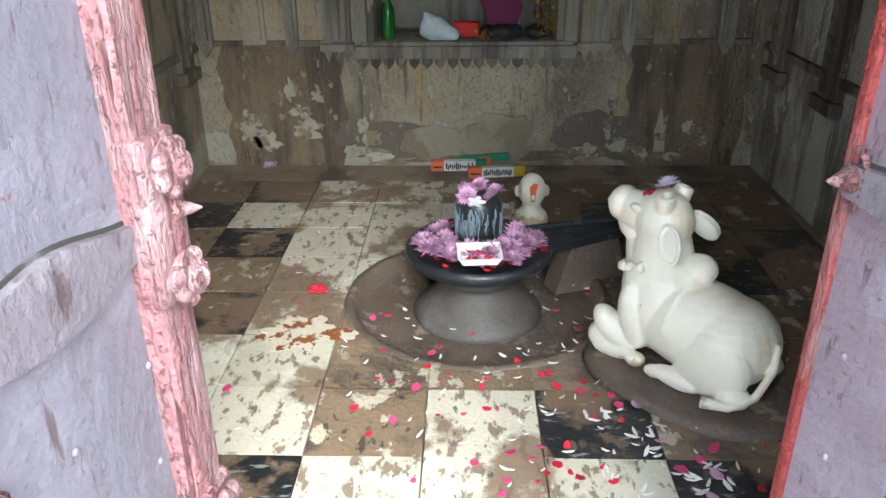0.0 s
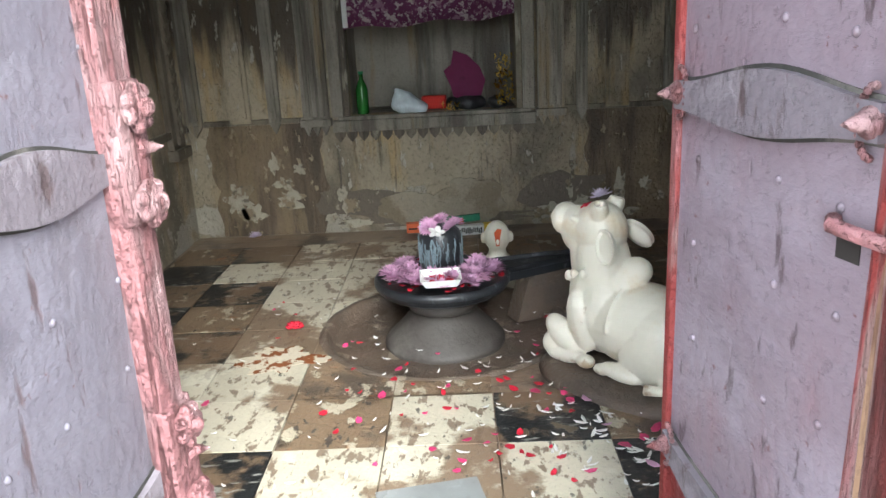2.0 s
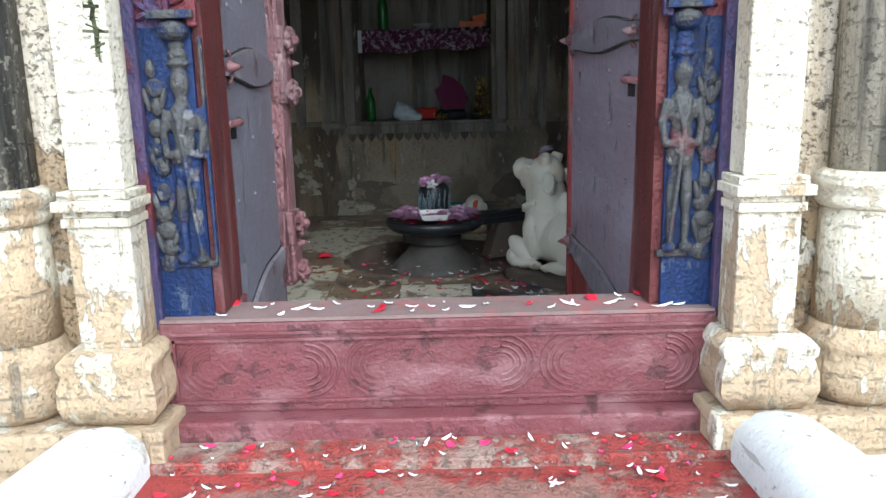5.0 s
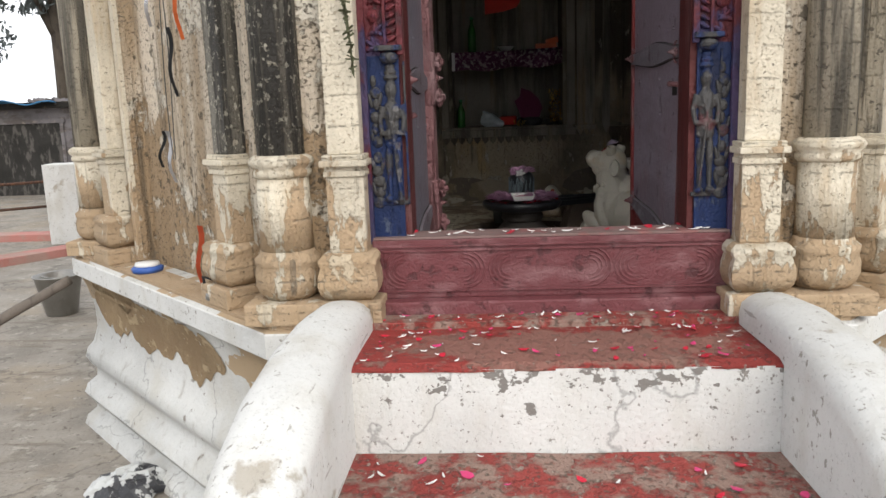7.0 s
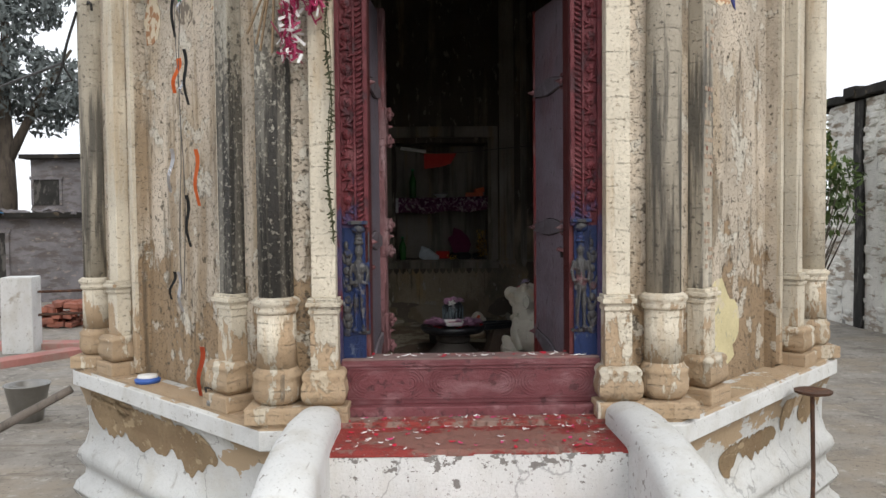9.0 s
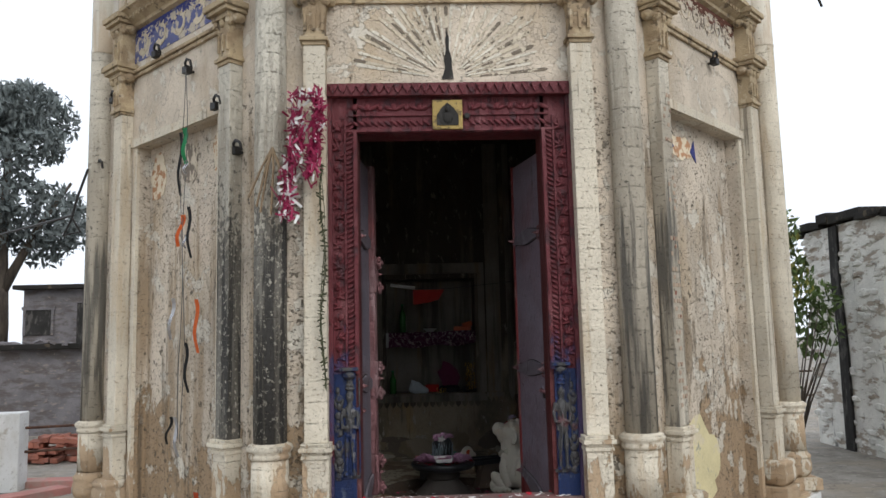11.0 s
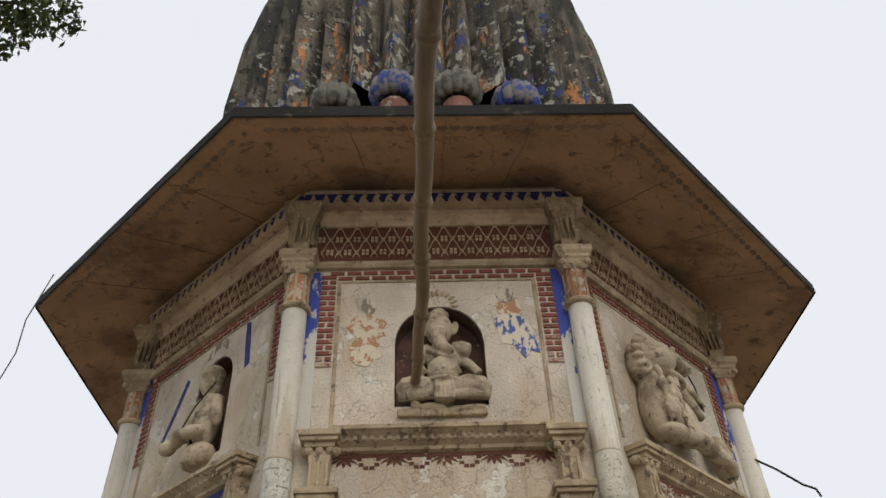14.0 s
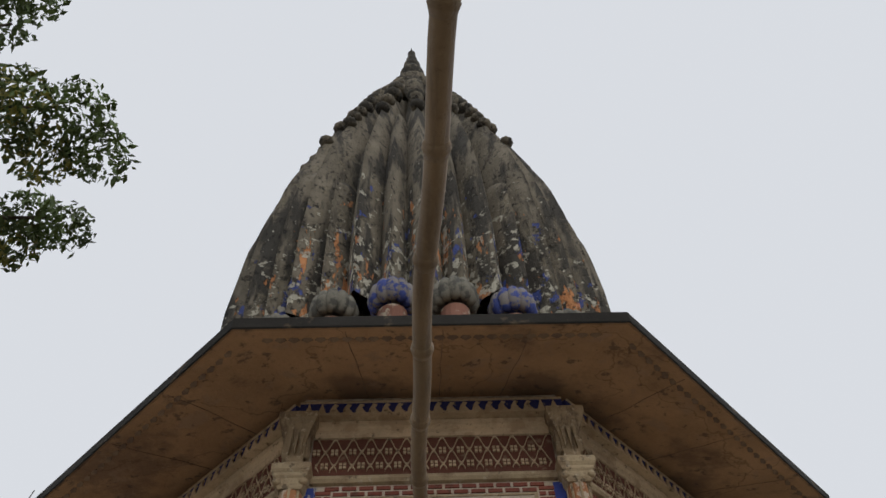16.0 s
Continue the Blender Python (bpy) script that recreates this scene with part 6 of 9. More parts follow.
def leaf_body(bm, base, tip, width, thick, face=(0, 1, 0)):
    """A flat leaf-like body from base to tip, with a raised rim."""
    base, tip = Vector(base), Vector(tip)
    d = (tip - base).normalized()
    n = (Vector(face) - d * d.dot(Vector(face))).normalized()
    side = n.cross(d)
    c, h = (base + tip) / 2, (tip - base).length / 2
    rot = Matrix((side, n, d)).transposed().to_4x4()
    bmesh.ops.create_uvsphere(bm, u_segments=14, v_segments=10, radius=1, matrix=Matrix.Translation(c) @ rot @ Matrix.Diagonal((width, thick, h, 1)))
    rim = []
    for i in range(19):
        a = 2 * math.pi * i / 18
        rim.append(c + side * width * 0.95 * math.sin(a) + d * h * 0.97 * math.cos(a) + n * thick * 0.9)
    tube(bm, rim, width * 0.17, 6)


bm = bmesh.new()
for c, r, q in (((-0.015, 0, 0.180), (0.215, 0.148, 0.148), None), ((-0.115, 0, 0.165), (0.150, 0.160, 0.140), None), ((0.115, 0, 0.20), (0.118, 0.125, 0.155), None),
                ((0.135, 0, 0.35), (0.100, 0.088, 0.19), (0, 6, 0)), ((0.165, 0, 0.26), (0.095, 0.095, 0.14), None), ((0.012, -0.005, 0.365), (0.055, 0.050, 0.048), None), ((0.045, 0, 0.325), (0.070, 0.066, 0.065), None),
                ((0.150, 0, 0.490), (0.098, 0.080, 0.100), None), ((0.225, 0, 0.495), (0.095, 0.064, 0.068), (0, -12, 0)), ((0.292, 0, 0.512), (0.046, 0.060, 0.058), None), ((0.235, 0, 0.445), (0.070, 0.052, 0.050), (0, -24, 0)),
                ((0.212, 0, 0.36), (0.050, 0.050, 0.14), (0, 8, 0)), ((0.150, 0, 0.562), (0.045, 0.062, 0.030), None)):
    ell(bm, c, r, rot=q, u=20, v=14)
for q in (-1, 1):
    lathe(bm, [(0.030, -0.02), (0.030, 0.016), (0.026, 0.030), (0.015, 0.030), (0.011, 0.010)], 14, pose(0.125, q * 0.050, 0.568, q * -16, -12, 0))
    leaf_body(bm, (0.095, q * 0.065, 0.505), (0.030, q * 0.130, 0.415), 0.036, 0.017, (0.1, q * 0.95, 0.25))
    ell(bm, (0.215, q * 0.056, 0.530), (0.022, 0.012, 0.013), rot=(0, -12, 0))
    ell(bm, (0.325, q * 0.028, 0.522), (0.010, 0.013, 0.010))
    ell(bm, (0.235, q * 0.100, 0.120), (0.046, 0.046, 0.085), rot=(0, 50, 0), u=16, v=10)
    ell(bm, (0.270, q * 0.100, 0.075), (0.050, 0.042, 0.050))
    ell(bm, (0.215, q * 0.112, 0.050), (0.085, 0.036, 0.030), rot=(0, 4, 0))
    ell(bm, (0.130, q * 0.122, 0.048), (0.036, 0.030, 0.024))
    ell(bm, (0.165, q * 0.088, 0.180), (0.055, 0.048, 0.115), rot=(0, 14, 0))
    ell(bm, (-0.115, q * 0.110, 0.125), (0.125, 0.060, 0.105), rot=(0, 20, 0), u=18, v=12)
    ell(bm, (-0.025, q * 0.142, 0.055), (0.085, 0.034, 0.030), rot=(0, -4, 0))
    ell(bm, (0.050, q * 0.142, 0.048), (0.034, 0.026, 0.020))
    ell(bm, (-0.190, q * 0.120, 0.060), (0.060, 0.045, 0.040))
for k in range(9):
    a = math.pi * (k / 8 - 0.5)
    ell(bm, (0.160 + 0.106 * math.cos(a), 0.098 * math.sin(a), 0.305 + 0.05 * math.sin(a) ** 2), (0.014, 0.014, 0.018), u=8, v=6)
tube(bm, [(0.02 + 0.02 * math.cos(a), 0.148 * math.cos(a), 0.182 + 0.150 * math.sin(a)) for a in [math.pi * i / 24 for i in range(25)]], 0.0045, 6)
tube(bm, [(-0.255, 0.0, 0.205), (-0.272, 0.045, 0.145), (-0.255, 0.110, 0.075), (-0.205, 0.170, 0.050), (-0.13, 0.190, 0.046)], [0.015, 0.013, 0.013, 0.014, 0.020], 8)
NM = turn(0.635, 2.10, 0.0, 138)
slab_bm = bmesh.new()
lathe(slab_bm, [(0.36, 0.0), (0.35, 0.02), (0.335, 0.035), (0.31, 0.042), (0.02, 0.046)], 40, turn(-0.015, 0.02, -0.01), 0.68)
for v in slab_bm.verts:
    v.co += 0.012 * noise.noise_vector(v.co * 7)
ob = tagged(part("statue_slab", slab_bm, M["basin"], smooth=True), "mud-brown rounded stone slab under the marble bull", "slab")
ob.matrix_basis = NM
NM = NM @ turn(0, 0, 0.010) @ Matrix.Scale(0.96, 4)
melted("bull_statue", bm, M["marble"], 0.0045, NM, "oiled white marble statue of a reclining bull", "statue", 2)
bm = bmesh.new()
for k in range(22):
    a = k * 2.4
    ell(bm, (0.008 * math.sqrt(k) * math.cos(a), 0.006 * math.sqrt(k) * math.sin(a), 0.004 * math.cos(k)), (0.010, 0.007, 0.006), u=6, v=4, rot=(20 * math.sin(k), 30 * math.cos(k), 0))
ob = tagged(part("red_petals", bm, M["petal_red"], smooth=True), "crushed red petals on the marble bull's brow", "petals", kind="stuff")
ob.matrix_basis = NM @ pose(0.190, 0.0, 0.572, 0, 18, 0)
put_flower(LILAC, *(NM @ Vector((0.150, 0.0, 0.602))), "lilac flower on the marble bull's head", 0.95, 10, 10)
put_flower(LILAC, *(NM @ Vector((0.25, 0.10, 0.145))), "lilac flower beside the marble bull", 0.7, 30, 0)

bm = bmesh.new()
lathe(bm, [(0.065, 0), (0.078, 0.02), (0.07, 0.05), (0.045, 0.075), (0.04, 0.10)], 20)
ell(bm, (0, 0, 0.16), (0.062, 0.066, 0.078))
for s in (-1, 1):
    ell(bm, (s * 0.066, 0.005, 0.155), (0.014, 0.012, 0.03))
ell(bm, (0, -0.066, 0.15), (0.010, 0.012, 0.02))
melted("marble_bust", bm, M["marble"], 0.006, turn(0.235, 3.30, 0.0), "small white marble head with an orange mark", "statue", 2)
bm = bmesh.new()
prism(bm, [(-0.008, 0.13), (0.008, 0.13), (0.012, 0.175), (0.02, 0.21), (0, 0.215), (-0.016, 0.195)], -0.072, -0.066)
ob = tagged(part("vermilion_mark", bm, M["vermilion"]), "orange powder mark on the marble head", "mark")
ob.matrix_basis = turn(0.235, 3.30)

cup = thing("plastic_cup", "clear grey plastic cup standing on the floor", "cup", turn(-0.17, 3.02, 0.0))
bm = bmesh.new()
lathe(bm, [(0.035, 0), (0.045, 0.11), (0.048, 0.112), (0.043, 0.108), (0.033, 0.006), (0.002, 0.005)], 20)
part("cup_wall", bm, plain("cloudy_plastic", (0.35, 0.36, 0.36), 0.25), cup, smooth=True)

# boxes and packets along the back wall
for x, y, rz, w, cols in ((-0.10, 4.03, 3, 0.30, ("box_white", "box_orange", "box_green")), (0.10, 3.93, 8, 0.30, ("box_white", "box_orange", "box_yellow"))):
    t = thing("incense_box", "slim printed cardboard incense box lying on the floor", "box", turn(x, y, 0.0, rz), "incense boxes")
    bm = bmesh.new()
    bx(bm, -w / 2, w / 2, -0.02, 0.02, 0.0, 0.055, bevel=0.002)
    part("carton", bm, M[cols[0]], t)
    bm = bmesh.new()
    bx(bm, -w / 2 - 0.001, -w / 2 + 0.07, -0.0212, 0.0212, 0.001, 0.056)
    part("end_panel", bm, M[cols[1]], t, "orange printed end")
    bm = bmesh.new()
    bx(bm, w / 2 - 0.06, w / 2 + 0.001, -0.0212, 0.0212, 0.001, 0.056)
    part("end_panel", bm, M[cols[2]], t, "coloured printed end")
    bm = bmesh.new()
    rr = random.Random(int(x * 100) + 50)
    for k in range(14):
        u = -w / 2 + 0.08 + (w - 0.16) * k / 13
        bx(bm, u, u + 0.008, -0.0216, -0.0205, rr.uniform(0.008, 0.02), rr.uniform(0.028, 0.05))
    bx(bm, -w / 2 + 0.01, -w / 2 + 0.06, -0.0218, -0.0205, 0.02, 0.03)
    part("print", bm, M["soot_and_shade"], t, "unreadable dark print")
t = thing("incense_packet", "green and orange foil packet on the floor", "packet", turn(0.03, 4.08, 0.0, -6))
bm = bmesh.new()
bx(bm, -0.12, 0.15, -0.012, 0.012, 0.03, 0.07, pose(0, 0, 0, 0, -6, 0), bevel=0.003)
part("sleeve", bm, M["box_green"], t)
bm = bmesh.new()
bx(bm, -0.02, 0.05, -0.014, 0.014, 0.0, 0.06, bevel=0.003)
part("label_patch", bm, M["box_orange"], t)
put_flower(LILAC, -1.14, 4.05, 0.005, "lilac flower dropped by the back wall", 1.0)
for x, y, s in ((-0.62, 2.62, 1.0), (-0.30, 1.02, 1.35)):
    bm = bmesh.new()
    for k in range(14):
        a = k * 2.4
        r = 0.010 + 0.0014 * k
        ell(bm, (r * math.cos(a), r * math.sin(a), 0.012 + 0.012 * (1 - k / 14)), (0.014, 0.012, 0.006), u=8, v=5, rot=(30 * math.sin(a), -30 * math.cos(a), 0))
    ob = tagged(part("rose", bm, M["petal_rose" if s > 1 else "petal_red"], smooth=True), "red rose head dropped on the floor", "flower", "dropped roses")
    ob.matrix_basis = turn(x, y, 0.0) @ Matrix.Scale(s, 4)


def petals(name, label, n, area, z, mats, lo, hi, seed, keep=None):
    """Loose petals lying about on a level area (x0, x1, y0, y1)."""
    r = random.Random(seed)
    for key, share in mats:
        b = bmesh.new()
        for k in range(int(n * share)):
            for _ in range(40):
                x, y = r.uniform(*area[:2]), r.uniform(*area[2:])
                if keep is None or keep(x, y, r):
                    break
            l = r.uniform(lo, hi)
            w = l * (r.uniform(0.18, 0.30) if key == "petal_white" else r.uniform(0.45, 0.8))
            q = pose(x, y, z + 0.004, r.uniform(-14, 14), r.uniform(-14, 14), r.uniform(0, 360))
            v = [b.verts.new(q @ Vector(p)) for p in ((-l / 2, 0, 0.003), (-l * 0.2, -w / 2, 0), (l * 0.25, -w / 2, 0.001), (l / 2, 0, 0.004), (l * 0.25, w / 2, 0.001), (-l * 0.2, w / 2, 0))]
            b.faces.new(v)
            v2 = [b.verts.new(u.co - Vector((0, 0, 0.0015))) for u in v]
            b.faces.new(v2[::-1])
            for i in range(6):
                b.faces.new((v[i], v2[i], v2[(i + 1) % 6], v[(i + 1) % 6]))
        tagged(part(name, b, M[key]), label, "petals", kind="stuff")


def inside(x, y, r):
    if math.hypot(x - LC[0], y - LC[1]) < 0.26:
        return False
    return r.random() < math.exp(-((x - 0.35) ** 2 + (y - 1.85) ** 2) / 0.35) + 0.10


petals("fallen_petals", "white, red and pink petals scattered on the tiles", 330, (-1.0, 1.1, 0.75, 3.2), 0.002, (("petal_white", 0.62), ("petal_red", 0.24), ("petal_rose", 0.14)), 0.014, 0.038, 4, inside)
petals("fallen_petals", "petals lying on the black stone disc", 50, (LC[0] - 0.24, LC[0] + 0.24, LC[1] - 0.24, LC[1] + 0.2), 0.219, (("petal_red", 0.6), ("petal_white", 0.4)), 0.018, 0.035, 14, lambda x, y, r: 0.12 < math.hypot(x - LC[0], y - LC[1]) < 0.24)


petals("fallen_petals", "torn white and lilac petals between basin and bull", 60, (0.25, 0.62, 1.55, 2.05), 0.004, (("petal_white", 0.75), ("petal_pink", 0.15), ("petal_rose", 0.10)), 0.020, 0.050, 24)
bm = bmesh.new()
prism(bm, ragged(-0.62, 2.33, 0.14, 0.10, 61, 40, 0.8), 0.0008, 0.0022, FLAT)
tagged(part("rust_stain", bm, worn("rusty_powder", (0.22, 0.075, 0.025), [((0.56, 0.50, 0.39), (26, 26, 26), 0.46, 0.50, 0.98, None)], 0.8)), "rust-red powder smeared on the tiles", "stain", kind="structure")

# ---------------------------------------------------------------- the niche and its shelf
shelf = thing("niche_shelf", "wooden niche shelf hung with purple flowered cloth", "shelf", turn(0, 0))
bm = bmesh.new()
bx(bm, NX0, NX1, RB - 0.03, RB + 0.42, 1.275, 1.30)
part("board", bm, M["inner_dark"], shelf)
cloth = worn("purple_flowered_cloth", (0.17, 0.045, 0.12), [((0.58, 0.50, 0.50), 42.0, 0.53, 0.56, 0.9, None), ((0.38, 0.22, 0.30), 26.0, 0.56, 0.6, 0.8, None)], 0.85, 0.1)
bm = bmesh.new()
N = 40
rows = []
for z, dy in ((1.303, 0.05), (1.303, -0.03), (1.285, -0.038), (1.22, -0.045), (1.14, -0.05)):
    rows.append([bm.verts.new((NX0 + 0.005 + (NX1 - NX0 - 0.01) * i / N, RB + dy + (0.008 * math.sin(i * 1.1) * (1.31 - z) / 0.15 if z < 1.3 else 0), z + (0.012 * math.sin(i * 0.35) if z < 1.2 else 0) + 0.03 * (i / N) * (z < 1.3))) for i in range(N + 1)])
for a, b in zip(rows, rows[1:]):
    for i in range(N):
        bm.faces.new((a[i], a[i + 1], b[i + 1], b[i]))
bmesh.ops.solidify(bm, geom=list(bm.faces), thickness=0.003)
part("cloth", bm, cloth, shelf, "hanging purple cloth with pale flowers", smooth=True)
bm = bmesh.new()
bx(bm, NX0 + 0.004, NX0 + 0.03, RB - 0.06, RB + 0.0, 1.15, 1.30, pose(0, 0, 0))
part("cloth_hem", bm, M["box_white"], shelf, "turned back white hem")


def bottle(x, y, z, h, r, mat, label):
    t = thing("bottle", label, "bottle", turn(x, y, z), "bottles")
    b = bmesh.new()
    lathe(b, [(r * 0.9, 0), (r, 0.01), (r, h * 0.58), (r * 0.8, h * 0.68), (r * 0.36, h * 0.82), (r * 0.34, h * 0.93)], 18)
    part("glass", b, mat, t, smooth=True)
    b = bmesh.new()
    lathe(b, [(r * 0.4, h * 0.93), (r * 0.4, h)], 14)
    part("cap", b, M["green"], t)


bottle(-0.47, RB + 0.06, NZ0, 0.24, 0.035, M["bottle_green"], "green plastic bottle standing in the niche")
bottle(-0.36, RB + 0.12, 1.303, 0.30, 0.035, M["bottle_green"], "green bottle standing on the cloth-covered shelf")
bm = bmesh.new()
for c, r in (((0, 0, 0.05), (0.085, 0.06, 0.055)), ((-0.03, 0, 0.075), (0.05, 0.05, 0.06)), ((0.06, 0, 0.03), (0.07, 0.05, 0.035)), ((-0.045, 0, 0.11), (0.022, 0.02, 0.035)), ((0.0, 0.0, 0.09), (0.05, 0.03, 0.035))):
    ell(bm, c, r)
for v in bm.verts:
    v.co += 0.010 * noise.noise_vector(v.co * 26)
ob = melted("plastic_bag", bm, M["bag"], 0.007, turn(-0.22, RB + 0.03, NZ0 - 0.003), "knotted pale blue plastic bag in the niche", "bag", 1)
bm = bmesh.new()
lathe(bm, [(0.035, 0), (0.07, 0.035), (0.073, 0.037), (0.066, 0.033), (0.03, 0.006)], 20)
ob = tagged(part("bowl", bm, M["plate"], smooth=True), "white bowl on the cloth-covered shelf", "bowl")
ob.matrix_basis = turn(-0.07, RB + 0.04, 1.304)
bm = bmesh.new()
bx(bm, -0.09, 0.09, -0.03, 0.03, 0, 0.05, bevel=0.008)
bx(bm, 0.02, 0.12, -0.02, 0.04, 0.03, 0.08, pose(0, 0, 0, 0, -14, 10), bevel=0.006)
ob = tagged(part("packet", bm, M["box_orange"]), "orange and white packets on the shelf", "packet")
ob.matrix_basis = turn(0.27, RB + 0.05, 1.304)
bm = bmesh.new()
prism(bm, [(-0.05, 0.0), (0.09, 0.0), (0.13, 0.12), (0.10, 0.20), (0.03, 0.27), (-0.05, 0.30), (-0.065, 0.22), (-0.11, 0.185), (-0.07, 0.09)], -0.012, 0.012, pose(0, 0, 0, -12))
ob = tagged(part("cloth_fan", bm, M["maroon_cloth"]), "folded maroon cloth leaning in the niche", "cloth")
ob.matrix_basis = turn(0.11, RB + 0.13, NZ0 + 0.03)
bm = bmesh.new()
rnd = random.Random(12)
for k in range(9):
    ell(bm, (rnd.uniform(-0.16, 0.16), rnd.uniform(-0.03, 0.05), 0.035), (rnd.uniform(0.04, 0.07), 0.04, rnd.uniform(0.03, 0.05)), rot=(0, rnd.uniform(-30, 30), 0))
for v in bm.verts:
    v.co += 0.014 * noise.noise_vector(v.co * 22)
ob = melted("dark_cloth", bm, M["ribbon_black"], 0.008, turn(0.17, RB + 0.06, NZ0 - 0.004), "heap of dark folded cloth in the niche", "cloth", 1)
bm = bmesh.new()
bx(bm, -0.07, 0.07, -0.03, 0.03, 0, 0.075, bevel=0.012)
ob = tagged(part("cloth_bundle", bm, M["red_cloth"]), "orange-red folded cloth bundle in the niche", "cloth")
ob.matrix_basis = turn(-0.06, RB + 0.07, NZ0 + 0.01, -8)
for lab, key, n, seed, box in (("gold tinsel bunched in the niche", "gold", 130, 31, (0.29, 0.39, NZ0 + 0.03, NZ0 + 0.30)), ("gold tinsel bunched in the niche", "gold", 40, 32, (-0.02, 0.09, NZ0 + 0.0, NZ0 + 0.05))):
    r = random.Random(seed)
    bm = bmesh.new()
    for k in range(n):
        q = pose(r.uniform(*box[:2]), RB + r.uniform(-0.02, 0.06), r.uniform(*box[2:]), r.uniform(0, 360), r.uniform(0, 360), r.uniform(0, 360))
        bx(bm, -0.010, 0.010, -0.004, 0.004, -0.0006, 0.0006, q)
    tagged(part("tinsel", bm, M[key]), lab, "tinsel", kind="stuff")
bm = bmesh.new()
prism(bm, [(-0.16, 0), (0.16, 0.0), (0.10, -0.10), (0.0, -0.13), (-0.16, -0.15)], -0.004, 0.004)
ob = tagged(part("red_flag", bm, M["red_cloth"]), "small red cloth hanging in the dark room", "cloth")
ob.matrix_basis = turn(-0.08, 3.9, 1.73)
bm = bmesh.new()
tube(bm, [(-0.5, 3.9, 1.80), (-0.3, 3.9, 1.75), (0.15, 3.9, 1.74), (1.48, 3.9, 1.86)], 0.004, 6)
tube(bm, [(-1.48, 3.9, 2.0), (-0.5, 3.9, 1.80)], 0.004, 6)
tagged(part("hanging_line", bm, M["wire"]), "thin line strung across the dark room", "line")
bm = bmesh.new()
tube(bm, [(-0.47, 3.895, 1.785), (-0.22, 3.895, 1.75)], 0.018, 10)
tagged(part("tube_light", bm, M["plate"]), "unlit white tube lamp hung in the dark room", "lamp")
bm = bmesh.new()
bx(bm, -0.05, 0.22, -0.05, 0.05, 0, 0.004, turn(0, 0, 0, 12))
ob = tagged(part("plastic_wrapper", bm, M["foil"]), "clear foil wrapper strip on the tiles", "wrapper")
ob.matrix_basis = turn(-0.12, 1.43, 0.003)

# the room's floor lies a little above the courtyard steps' landing: set the whole inner group into the shell
INNER = Matrix.Translation((0, -0.272, 0.09)) @ Matrix.Scale(0.925, 4)
for ob in [o for o in scene.collection.objects if o not in OUTER and o.parent is None]:
    ob.matrix_basis = INNER @ ob.matrix_basis


def landing(x, y, r):
    return r.random() < 0.25 + 0.9 * max(0, (y + 0.25) / 0.3)


petals("step_petals", "white and pink petals scattered on the landing", 95, (-0.6, 0.6, -0.5, -0.15), 0.134, (("petal_white", 0.45), ("petal_red", 0.3), ("petal_rose", 0.25)), 0.010, 0.034, 6, landing)
petals("step_petals", "white and pink petals gathered along the sill foot", 42, (-0.6, 0.6, -0.13, -0.04), 0.153, (("petal_white", 0.5), ("petal_red", 0.25), ("petal_rose", 0.25)), 0.010, 0.034, 16)
petals("step_petals", "a few petals on the lower tread", 34, (-0.6, 0.62, -0.96, -0.56), -0.136, (("petal_white", 0.4), ("petal_red", 0.3), ("petal_rose", 0.3)), 0.018, 0.045, 7)
petals("sill_petals", "white petals lying on the sill", 34, (-0.5, 0.55, 0.03, 0.15), 0.424, (("petal_white", 0.8), ("petal_red", 0.2)), 0.018, 0.05, 9)

